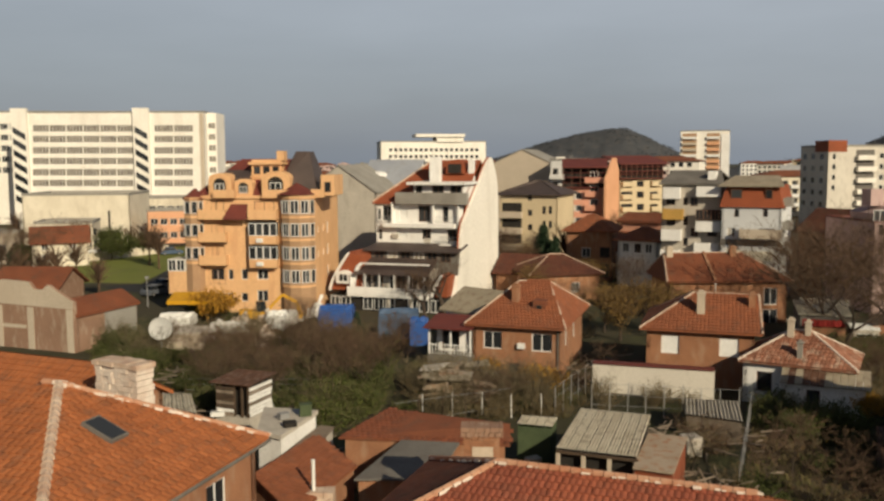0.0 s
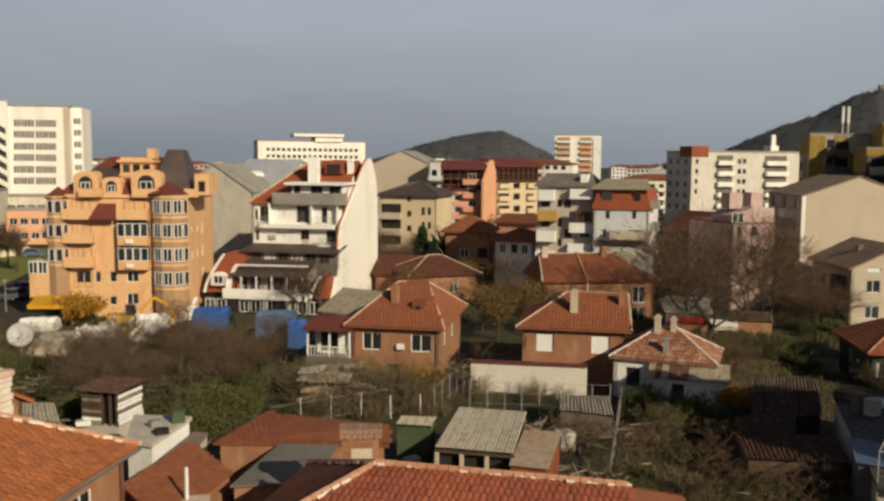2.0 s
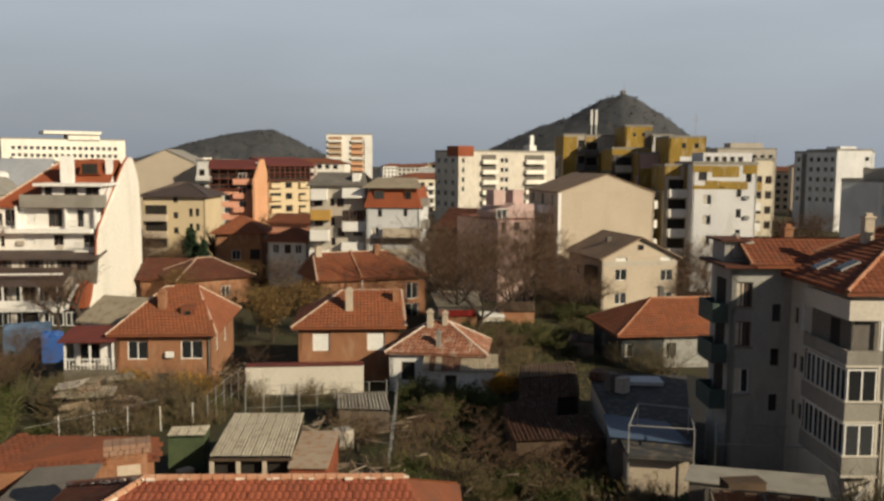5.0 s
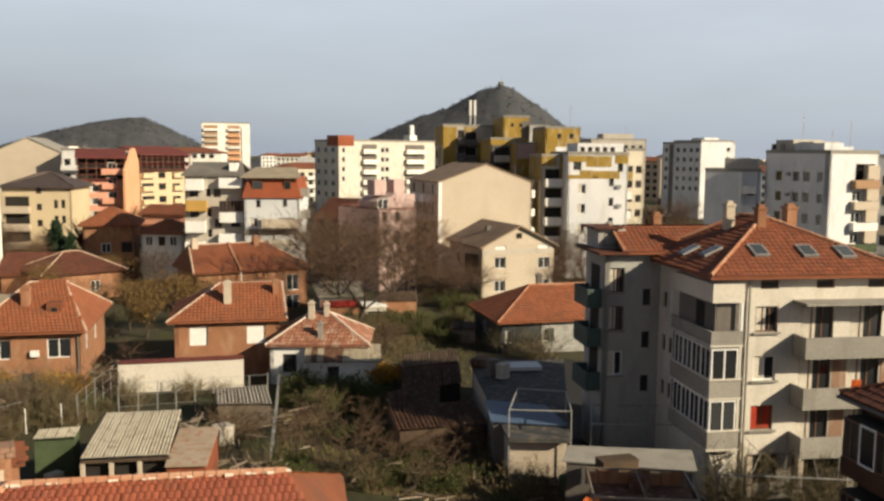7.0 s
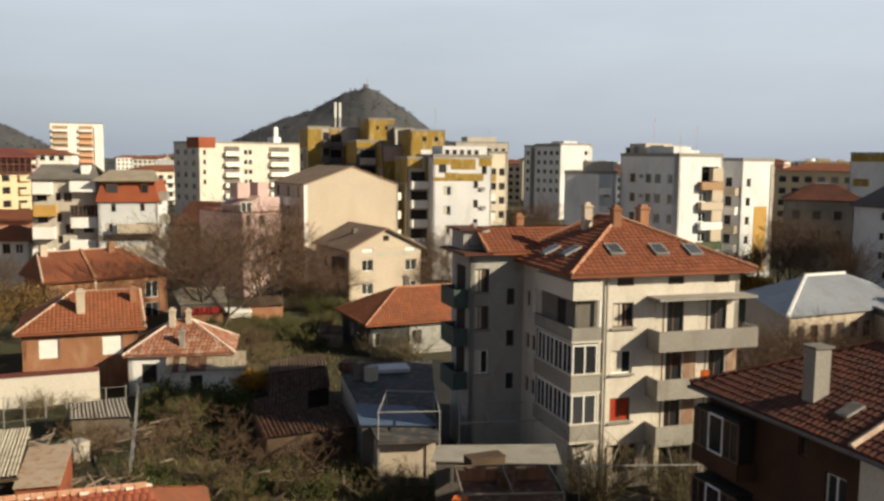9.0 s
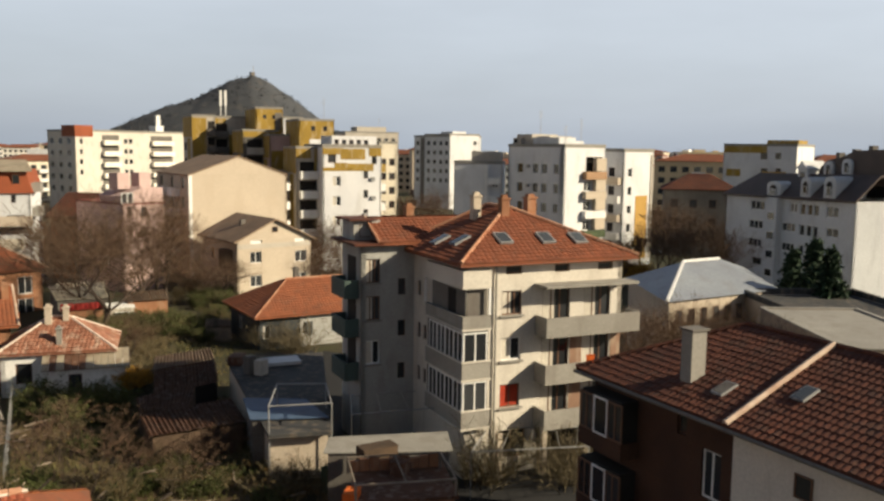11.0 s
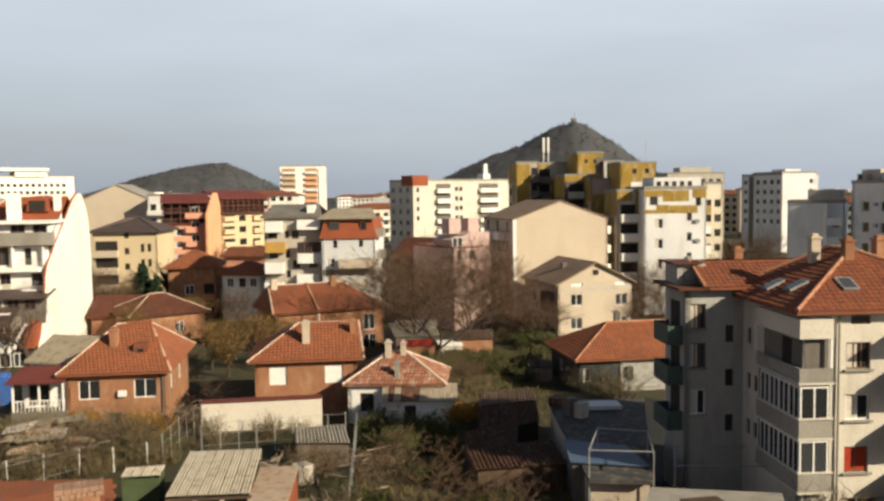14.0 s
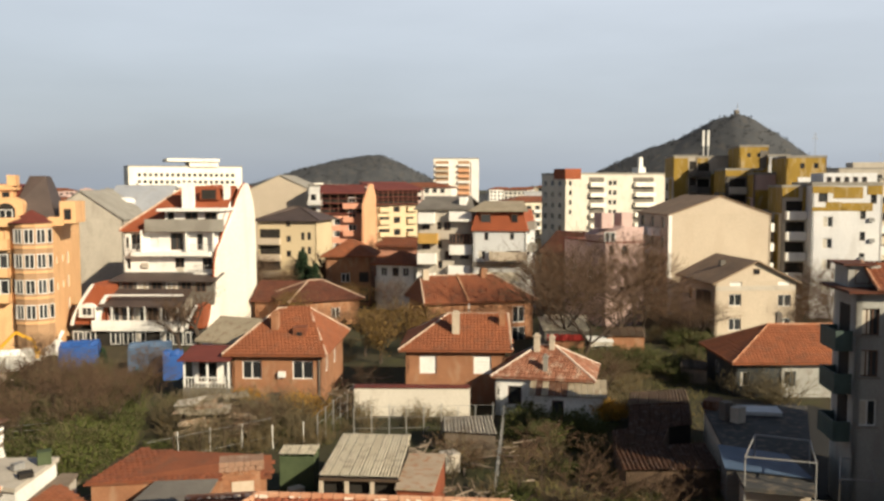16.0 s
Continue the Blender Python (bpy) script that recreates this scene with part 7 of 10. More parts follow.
b, L = house("house", "white side house with a grey sheet roof", (0.30, 86.30), (5.08, 82.14), 7, 3.6, 5.2, "x", "white", "corrugated", cap=False)

b, L = house("house", "brick house with a red roof and white roller shutters", (16.5, 69.6), (24.3, 67.0), 8, 4.6, 7.0, (0.42, 0.5, 1.04, 0.5), "brick", "tile_plain", front=[(1.85, 2.55, 1.4, 1.5, "shutter"), (6.35, 2.55, 1.45, 1.5, "shutter")], ov=0.55)
chimney(b, L * 0.5, 1.6, 5.0, 7.3, 0.6, "beige")
chimney(b, L - 0.2, 2.6, 4.6, 7.2, 0.5, "brick")
b, L = house("house", "brick house with a long old red tiled roof", (25.2, 95.5), (38.2, 95.8), 8, 4.7, 7.4, (0.02, 0.5, 0.72, 0.5), "brick", "roof", front=[(11.2, 2.0, 1.5, 1.9, "white"), (11.2, -0.2, 1.6, 1.7, "white"), (2, 1.5, 1.2, 1.4, "white")], ov=0.5)
bm = bmesh.new()
bar(bm, (L * 0.37, -0.5, 4.8), (L * 0.37, 4.0, 7.5), 0.2, 0.2)
part("party_wall", bm, "brick", b)
bm = bmesh.new()
bar(bm, (L * 0.37, -0.6, 4.6), (L * 0.37, -0.6, 0), 0.07, n=6)
part("rain_pipe", bm, "enamel", b)
chimney(b, 0.8, 3.6, 6, 8.0, 0.7, "beige")
chimney(b, L * 0.62, 3.6, 6.4, 8.0, 0.7, "brick")
b, L = house("house", "small house with a hipped tiled roof among trees", (11.4, 111), (20.6, 113), 8, 3.4, 5.6, (0.4, 0.5, 0.6, 0.5), "brick", "roof_dark", front=[(2, 1, 1.2, 1.3, "white"), (6, 1, 1.2, 1.3, "white")])
b, L = house("house", "long low house with an old tiled roof", (7.31, 118.07), (13.52, 115.51), 8, 3.2, 5.2, "x", "brick", "roof_dark", cap=False)
b, L = house("house", "brick house with a hipped red roof and dark veranda", (18.7, 131.00), (25.2, 128.93), 8, 7.6, 9.9, (0.45, 0.5, 0.55, 0.5), "brick", "tile_plain", front=[(3, 3.6, 1.3, 1.4, "white"), (6, 3.6, 2.0, 1.6, "dark"), (6, 0.6, 2.0, 2.2, "dark")], ov=0.7, cap=False)
b, L = house("house", "small white house with a shallow tiled roof", (25.41, 125.75), (30.34, 122.59), 7, 6.7, 8.3, (0.4, 0.5, 0.6, 0.5), "white", "tile_plain", front=[(1.2, 4.9, 1.0, 1.3, "white"), (3.0, 4.9, 1.0, 1.3, "brown"), (4.6, 4.9, 1.0, 1.3, "white")], ov=0.7, cap=False)
b, L = house("house", "brick house with a tiled roof in the back row", (30.14, 147.24), (35.92, 142.84), 8, 8.03, 9.22, "x", "salmon", "roof", cap=False)

# white house with the patched roof
b, L = house("house", "small white house with an old patched tiled roof", (22.5, 64.2), (29.0, 60.6), 5.5, 3.15, 5.2, (0.42, 0.5, 0.58, 0.5), "white", "patched", front=[(1.5, 0.9, 1.1, 1.5, "dark")], left=[(2.5, 1, 1.1, 1.4, "dark")], ov=0.35, cap="cap_white")
chimney(b, L * 0.4, 2.2, 4.6, 6.0, 0.45, "beige")
chimney(b, L * 0.56, 2.4, 4.6, 5.9, 0.4, "beige")
chimney(b, L * 0.52, 0.4, 3.4, 4.7, 0.36, "concrete")
am, al = frame2((24.3, 60.9), (29.0, 58.6))
b = thing("annex", am, "white annex with a rusty patched sheet roof", "house")
add_wall(b, "front", al, 2.2, 2.3, [(1.9, 0.4, 0.9, 1.5, "dark")], "white")
add_wall(b, "left", al, 2.2, 2.3, (), "white")
add_wall(b, "right", al, 2.2, 2.3, (), "white")
for k in range(12):
    bm = bmesh.new()
    x0, x1 = -0.3 + (al + 0.6) * k / 12, -0.3 + (al + 0.6) * (k + 1) / 12
    sheet(bm, [(x0 + 0.01, -0.4, 2.35), (x1 - 0.01, -0.4, 2.35), (x1 - 0.01, 2.3, 3.1), (x0 + 0.01, 2.3, 3.1)], 0.05 + 0.02 * (k % 2))
    part("roof_sheet", bm, "rust" if k in (1, 3, 4, 5) else "corrugated", b)

# garden wall, white
wm, wlen = frame2((11.7, 67.0), (20.4, 64.3))
b = thing("garden_wall", wm, "white rendered garden wall with a dark coping", "wall")
bm = bmesh.new()
wall(bm, wlen, 2.25, thick=0.25)
part("wall", bm, "cream_wall", b)
for k in range(11):
    bm = bmesh.new()
    box(bm, wlen * k / 11 + 0.01, -0.12, 2.26, wlen * (k + 1) / 11 - 0.01, 0.9, 2.33 + 0.015 * (k % 3))
    part("coping", bm, "maroon", b)

# low house with the skylight
# wall colour carries the cream building's shadow over this front
b, L = house("house", "low house with shade-darkened blue-grey walls, red tiled roof and skylight", (44.1, 63.83), (57.5, 60.0), 8.5, 3.05, 5.6, (0.3, 0.5, 0.84, 0.5), "slate_render", "tile_plain", front=[(0.5, 1.0, 1.1, 1.2, "curtain"), (4.05, 1.0, 0.9, 1.2, "white")], left=[(3.0, 1.0, 1.2, 1.2, "white")], ov=0.6, cap="ridge_clay")
for u0, u1, z0, z1 in ((3.8, 4.0, 0.0, 3.0), (5.0, 10.4, 0.0, 3.0), (4.0, 5.0, 0.0, 0.95), (4.0, 5.0, 2.25, 3.0)):
    stripe(b, I, u0, z0, u1, z1, "wing_render", 0.05, "pale_wall")
bm = bmesh.new()
box(bm, -0.3, -0.42, 0, 0.3, 0.42, 0.1)
window(b, Matrix.Translation((6.15, -0.052, 2.0)), 0.45, 0.4, "dark")
window(b, Matrix.Translation((7.35, -0.052, 1.9)), 0.55, 0.5, "dark")
part("skylight", bm, "enamel", b, at=Matrix.Translation((9.1, 1.4, 4.15)) @ Matrix.Rotation(radians(28), 4, "X"))
chimney(b, 5.2, 4.6, 5.2, 6.4, 0.45, "dim")

# ---- foreground roofs ----
def clay_house():
    p0, p1 = (-24.6, 28.6), (-12.15, 24.7)
    m, L = frame2(p0, p1)
    b = thing("house", m, "brick house with a bright clay tiled hip roof", "house")
    D, H = 13.1, 5.95
    add_wall(b, "right", L, D, H - 0.1, [(10.0, 3.6, 1.5, 1.6, "white"), (5.0, 3.6, 1.5, 1.6, "white")], "brick")
    add_wall(b, "front", L, D, H - 0.1, (), "brick")
    add_wall(b, "left", L, D, H - 0.1, (), "brick")
    add_wall(b, "back", L, D, H - 0.1, (), "brick")
    ov = 0.45
    e = [(-ov, -ov, H), (L + ov, -ov, H), (L + ov, D + ov, H), (-ov, D + ov, H)]
    r0, r1 = (5.9, 8.75, 9.0), (6.65, 8.75, 9.0)
    bm = bmesh.new()
    vv = [bm.verts.new(q) for q in e + [r0, r1]]
    for q in ((0, 1, 5, 4), (1, 2, 5), (2, 3, 4, 5), (3, 0, 4)):
        bm.faces.new([vv[i] for i in q])
    lo = [bm.verts.new((q[0], q[1], q[2] - 0.15)) for q in e]
    for k in range(4):
        bm.faces.new((lo[k], lo[(k + 1) % 4], vv[(k + 1) % 4], vv[k]))
    bm.faces.new(lo[::-1])
    roof = part("roof", bm, "tile", b)
    tiles(b, [e[1], e[2], r1, r1], 0.32, 0.38, "tile", 300, 11, 0.03)
    tiles(b, [e[0], e[1], r1, r0], 0.32, 0.38, "tile", 0, 12, 0.03)
    tiles(b, [e[2], e[3], r0, r1], 0.32, 0.38, "tile", 0, 13, 0.03)
    for p, q, rr in ((e[1], r1, 0.2), (e[2], r1, 0.12), (e[3], r0, 0.12), (r0, r1, 0.15)):
        p, q = Vector(p), Vector(q)
        n = max(1, int((q - p).length / 0.42))
        bm = bmesh.new()
        for k in range(n):
            bar(bm, p.lerp(q, k / n) + Vector((0, 0, 0.1)), p.lerp(q, (k + 0.92) / n) + Vector((0, 0, 0.14)), rr * 1.1, rr * 0.75, 8)
        tagged(part("hip_tiles", bm, "cap" if rr > 0.19 else "ridge_clay", roof), kind="stuff")
    rr = random.Random(6)
    p, q = Vector(e[2]), Vector(r1)
    bm = bmesh.new()
    for k in range(90):
        f = 1 - rr.random() ** 1.6
        c = p.lerp(q, f) + Vector((rr.uniform(-0.2, 0.2), rr.uniform(-0.2, 0.2), 0.1))
        w = rr.uniform(0.07, 0.2)
        bar(bm, c, c + (q - p).normalized() * w * 1.8, w * 0.5, w * 0.35, 5)
    tagged(part("mortar", bm, "cap_white", roof), kind="stuff")
    bm = bmesh.new()
    box(bm, -0.75, -0.5, 0, 0.75, 0.5, 0.16)
    sk = part("roof_hatch", bm, "dim", b, at=Matrix.Translation((9.7, 7.6, 7.72)) @ Matrix.Rotation(radians(24), 4, "Y"))
    bm = bmesh.new()
    box(bm, -0.66, -0.42, 0.161, 0.66, 0.42, 0.18)
    part("pane", bm, "glass", sk)
    bm = bmesh.new()
    bar(bm, (L + ov + 0.05, -ov, H - 0.1), (L + ov + 0.05, D + ov, H - 0.1), 0.08, n=6)
    part("gutter", bm, "dim", b)
    bm = bmesh.new()
    bar(bm, (L + 0.1, D - 0.4, H - 0.2), (L + 0.1, D - 0.4, 0), 0.07, n=6)
    part("rain_pipe", bm, "rust", b)


clay_house()


def rubble(bm, x0, x1, y0, y1, z0, z1, s, rnd):
    """Uneven stones stacked into a rough wall."""
    z = z0
    while z < z1:
        h = s * rnd.uniform(0.7, 1.1)
        x = x0
        while x < x1:
            w = s * rnd.uniform(0.9, 1.8)
            j = [rnd.uniform(-0.05, 0.05) for _ in range(4)]
            box(bm, x, y0 + j[0], z, min(x + w - 0.02, x1 + 0.05), y1 + j[1], z + h - 0.02 + j[2] * 0.3)
            x += w
        z += h


rnd = random.Random(5)
cm, cl = frame2((-15.48, 38.27), (-13.21, 36.99))
b = thing("chimney_stack", cm, "big old white plastered chimney stack with crumbling sides", "chimney")
bm = bmesh.new()
rubble(bm, 0, cl, 0, 0.9, 4.5, 9.11, 0.32, rnd)
tagged(part("masonry", bm, "cap_white", b), kind="stuff")
bm = bmesh.new()
box(bm, 0.15, 0.06, 0.0, cl - 0.15, 0.84, 9.04)
part("core", bm, "white", b)
bm = bmesh.new()
rubble(bm, -0.1, cl + 0.1, -0.1, 1.0, 9.11, 9.26, 0.3, rnd)
tagged(part("broken_cap", bm, "cap", b), kind="stuff")

b, L = house("house", "neighbouring house with an orange clay tiled roof", (-27.6, 42.6), (-18.2, 38.6), 8, 6.0, 8.2, "x", "brick", "tile", ov=0.4, cap=False)
tiles(b, [(-0.4, -0.4, 5.8), (L + 0.4, -0.4, 5.8), (L + 0.4, 4, 8.2), (-0.4, 4, 8.2)], 0.32, 0.38, "tile", 60, 21, 0.03)
chimney(b, 0.6, 0.6, 5.5, 8.2, 1.0, "cap")


def ridge_house():
    x, y = Vector((0.934, -0.358, 0)), Vector((0.358, 0.934, 0))
    o = Vector((2.0, 31.25, 0)) - 4.2 * x - 4.5 * y
    m, L = frame2(o.xy, (o + x * 15).xy)
    b = thing("house", m, "house with a red pantile roof and white mortared ridges", "house")
    D, H, zr = 9.0, 4.9, 6.95
    for q in ("front", "right", "left", "back"):
        add_wall(b, q, 15, D, H - 0.1, (), "brick")
    e = [(-0.4, -0.4, H), (15.4, -0.4, H), (15.4, D + 0.4, H), (-0.4, D + 0.4, H)]
    r0, r1 = (4.2, 4.5, zr), (13.2, 4.5, zr)
    bm = bmesh.new()
    vv = [bm.verts.new(q) for q in e + [r0, r1]]
    for q in ((0, 1, 5, 4), (1, 2, 5), (2, 3, 4, 5), (3, 0, 4)):
        bm.faces.new([vv[i] for i in q])
    lo = [bm.verts.new((q[0], q[1], q[2] - 0.15)) for q in e]
    for k in range(4):
        bm.faces.new((lo[k], lo[(k + 1) % 4], vv[(k + 1) % 4], vv[k]))
    bm.faces.new(lo[::-1])
    roof = part("roof", bm, "roof", b)
    tiles(b, [e[0], e[1], r1, r0], 0.24, 0.36, "tile_red", 300, 31, 0.03)
    # left hip, turned from the sun, is coloured darker than the front
    tiles(b, [e[3], e[0], r0, r0], 0.24, 0.36, "roof_dark", 0, 32, 0.03)
    tiles(b, [e[2], e[3], r0, r1], 0.24, 0.36, "tile", 0, 33, 0.03)
    rr = random.Random(3)
    for p, q in ((r0, r1), (e[0], r0), (e[3], r0)):
        p, q = Vector(p), Vector(q)
        n = int((q - p).length / 0.38)
        bm = bmesh.new()
        for k in range(n):
            bar(bm, p.lerp(q, k / n) + Vector((0, 0, 0.1)), p.lerp(q, (k + 0.92) / n) + Vector((0, 0, 0.13)), 0.14, 0.11, 7)
        tagged(part("ridge_tiles", bm, "ridge_clay", roof), kind="stuff")
        bm = bmesh.new()
        for k in range(n * 3):
            c = p.lerp(q, (k + rr.random()) / (n * 3)) + Vector((rr.uniform(-0.16, 0.16), rr.uniform(-0.16, 0.16), 0.09))
            s = rr.uniform(0.08, 0.2)
            bar(bm, c, c + (q - p).normalized() * s * 1.6, s * 0.5, s * 0.35, 5)
        tagged(part("mortar", bm, "cap_white", roof), kind="stuff")


ridge_house()
rnd = random.Random(9)
cm, cl = frame2((0.83, 36.29), (2.44, 36.22))
b = thing("chimney_stack", cm, "wide brick chimney stack with half its plaster gone", "chimney")
zt_ = 6.36
k_rows = 12
one = None
bm = bmesh.new()
box(bm, 0, 0, 0, 0.25, 0.12, 0.075)
one = bpy.data.meshes.new("brick")
bm.to_mesh(one)
bm.free()
one.materials.append(M["brick"])
bm = bmesh.new()
box(bm, 0.05, 0.03, 0, cl - 0.05, 0.77, zt_ - 0.02)
part("core", bm, "brick", b)
for k in range(k_rows):
    n = int(cl / 0.27)
    for q in range(n):
        part("brick", one, "brick", b, at=Matrix.Translation((0.01 + q * 0.27 + (0.1 if k % 2 else 0), rnd.uniform(-0.005, 0.008), zt_ - 0.1 - k * 0.09)))
bm = bmesh.new()
box(bm, cl * 0.25, -0.03, zt_ - 1.25, cl * 0.8, -0.008, zt_ - 0.45)
part("plaster", bm, "beige", b)
bm = bmesh.new()
rubble(bm, -0.08, cl + 0.05, -0.08, 0.85, zt_, zt_ + 0.22, 0.22, rnd)
tagged(part("broken_cap", bm, "brick_pale", b), kind="stuff")

# low sheds and roofs in the near yard
def lean(name, label, quad, z, material, walls="dim", thick=0.1, category="shed", ribs=0, group="", courses=""):
    """A shed roof over four ground corners (front left, front right, back right, back left) with heights z, on walls."""
    o = Vector((*quad[0], 0))
    b = thing(name, Matrix.Translation(o), label, category, group)
    c = [Vector((q[0], q[1], h)) - o for q, h in zip(quad, z)]
    ctr = sum(c, Vector()) / 4
    bm = bmesh.new()
    lo = [bm.verts.new((*(ctr + (q - ctr) * 0.93).xy, 0)) for q in c]
    hi = [bm.verts.new((*(ctr + (q - ctr) * 0.93).xy, q.z - thick - 0.02)) for q in c]
    for k in range(4):
        bm.faces.new((lo[k], lo[(k + 1) % 4], hi[(k + 1) % 4], hi[k]))
    part("wall", bm, walls, b)
    if ribs:
        n = ribs
        for k in range(n):
            a0, a1 = c[0].lerp(c[1], k / n), c[0].lerp(c[1], (k + 0.96) / n)
            b0, b1 = c[3].lerp(c[2], k / n), c[3].lerp(c[2], (k + 0.96) / n)
            bm = bmesh.new()
            w = 3
            va = [bm.verts.new(a0.lerp(a1, q / (2 * w)) + Vector((0, 0, 0.07 * (q % 2)))) for q in range(2 * w + 1)]
            vb = [bm.verts.new(b0.lerp(b1, q / (2 * w)) + Vector((0, 0, 0.07 * (q % 2)))) for q in range(2 * w + 1)]
            for q in range(2 * w):
                bm.faces.new((va[q], va[q + 1], vb[q + 1], vb[q]))
            bmesh.ops.solidify(bm, geom=bm.faces[:], thickness=0.015)
            part("roof_sheet", bm, material, b)
    else:
        bm = bmesh.new()
        sheet(bm, [tuple(q) for q in c], thick)
        part("roof", bm, material, b)
    if courses:
        tiles(b, [tuple(q) for q in c], 0.3, 0.36, courses, 120, len(label), 0.03)
    return b


# near-black walls behind the posts paint the shade inside the open shed
b = lean("shed", "open shed with a pale corrugated roof", [(6.08, 46.17), (10.16, 44.58), (12.30, 50.50), (8.37, 51.98)], (2.5, 2.5, 3.0, 3.0), "corrugated_pale", "dark", ribs=8)
fm_, fl_ = frame2((6.21, 46.00), (10.09, 44.52))
off_ = b.matrix_world.inverted() @ fm_
for k in range(4):
    bm = bmesh.new()
    box(bm, fl_ * k / 3 - 0.1, -0.1, 0, fl_ * k / 3 + 0.1, 0.1, 2.3)
    part("post", bm, "beige", b, at=off_)
bm = bmesh.new()
box(bm, -0.1, -0.08, 2.3, fl_ + 0.1, 0.08, 2.42)
part("beam", bm, "wood", b, at=off_)
bm = bmesh.new()
box(bm, fl_ * 0.34, -0.03, 0, fl_ * 0.98, 0.03, 1.1)
part("board_panel", bm, "wood_grey", b, at=off_)
lean("shed", "low shed with rusty flat roof sheets and red boards", [(9.72, 43.62), (11.61, 42.78), (13.78, 48.00), (11.73, 48.75)], (2.3, 2.3, 2.5, 2.5), "rust_pale", "salmon_dark", 0.08)
lean("shed", "green painted shed with a corrugated roof", [(4.34, 50.58), (6.39, 49.89), (6.87, 51.02), (4.73, 51.51)], (2.5, 2.5, 2.7, 2.7), "corrugated_pale", "green_paint", ribs=4)
b = lean("outbuilding", "long outbuilding with an old red tiled roof", [(-5.79, 46.95), (3.57, 45.48), (3.72, 47.34), (-3.20, 50.45)], (2.9, 2.9, 3.5, 3.5), "roof", "brick", courses="tile_brown")
lean("outbuilding", "small outbuilding with an orange tiled roof", [(-6.6, 37.2), (-4.43, 43.52), (-6.7, 45.89), (-9.03, 40.0)], (2.5, 2.5, 3.4, 3.4), "tile_plain", "brick", courses="tile_plain")
lean("outbuilding", "outbuilding with a grey felt roof", [(-4.34, 41.13), (-0.45, 41.09), (0.87, 45.68), (-2.27, 46.20)], (2.7, 2.7, 3.0, 3.0), "dim", "brick")
b = lean("shed", "white walled shed with a pale flat concrete roof", [(-10.57, 48.24), (-9.03, 47.3), (-7.6, 51.9), (-11.05, 52.69)], (2.9, 2.9, 3.0, 3.0), "beige_grey", "white", 0.25)
window(b, b.matrix_world.inverted() @ frame2((-10.4, 48.2), (-9.1, 47.5))[0] @ Matrix.Translation((0.6, 0.2, 1.6)), 0.6, 0.8, "brown")
lean("shed", "low lean-to with a mossy flat roof", [(-9.0, 46.2), (-7.6, 46.0), (-6.6, 51.5), (-7.5, 51.8)], (2.0, 2.0, 2.1, 2.1), "stone", "beige_grey", 0.15)
def outhouse():
    """A hut of upright and level boards on a low base, open to one side, under a rusty sheet roof."""
    m, L = frame2((-15.3, 57.9), (-13.0, 57.0))
    b = thing("outhouse", m, "old hut of white and dark boards with a rusty tin roof", "hut")
    rnd = random.Random(23)
    bm = bmesh.new()
    box(bm, -0.2, -0.2, 0, L + 0.2, 2.9, 1.0)
    part("base", bm, "beige_grey", b)
    # black box in the hut takes the place of shade between the boards
    bm = bmesh.new()
    box(bm, 0.1, 0.3, 1.01, L - 0.1, 2.6, 3.1)
    part("interior", bm, "dark", b)
    for x, y in ((0, 0), (L * 0.55, 0), (L * 0.8, 0), (L, 0), (L, 2.7)):
        bm = bmesh.new()
        box(bm, x - 0.07, y - 0.07, 1.0, x + 0.07, y + 0.07, 3.25)
        part("post", bm, "wood", b)
    for k in range(8):
        bm = bmesh.new()
        z = 1.05 + k * 0.25
        box(bm, L + 0.08, 0.0 + rnd.uniform(-0.08, 0.08), z, L + 0.12, 2.7 + rnd.uniform(-0.1, 0.1), z + 0.21)
        part("board", bm, "white" if k not in (3, 6) else "wood_grey", b)
        bm = bmesh.new()
        box(bm, 0.0 + rnd.uniform(-0.05, 0.05), -0.12, z, L * 0.55, -0.08, z + 0.2)
        part("board", bm, "white" if k == 1 else "wood" if k % 3 else "wood_grey", b)
    for k in range(6):
        bm = bmesh.new()
        x0 = -0.4 + (L + 0.8) * k / 6
        sheet(bm, [(x0, -0.4, 3.3), (x0 + L / 6 + 0.1, -0.4, 3.3 + rnd.uniform(-0.03, 0.03)), (x0 + L / 6 + 0.1, 3.0, 3.45), (x0, 3.0, 3.45)], 0.04)
        part("roof_sheet", bm, "rust", b)


outhouse()
lean("shed", "low shed with pale tin roof beside the chimney", [(-20.52, 56.95), (-15.52, 53.88), (-17.12, 58.21), (-21.00, 59.46)], (2.2, 2.2, 2.3, 2.3), "corrugated_pale", "dim", ribs=5)
# grey garage with pipe frame, sheds in the shade
lean("garage", "long garage with a grey felt roof and a yellow end wall", [(26.41, 37.44), (29.23, 35.67), (40.17, 50.06), (33.86, 53.20)], (2.8, 2.8, 2.9, 2.9), "felt", "beige", 0.2)
lean("shed", "low shed with blue-grey roof sheets", [(26.96, 39.99), (30.33, 37.27), (31.61, 41.00), (29.02, 43.77)], (2.98, 2.98, 3.0, 3.0), "blue_pale", "dim", 0.05)
lean("shed", "tumbledown shed with rusty roof sheets", [(23.06, 43.99), (28.71, 42.86), (30.0, 46.5), (24.2, 47.4)], (1.9, 1.8, 2.2, 2.1), "rust", "wood", ribs=7)
lean("shed", "sagging shed with rusty patched roof sheets", [(24.4, 47.6), (27.4, 47.2), (30.2, 50.9), (26.0, 51.2)], (1.9, 2.0, 2.3, 2.0), "rust", "wood", ribs=5)
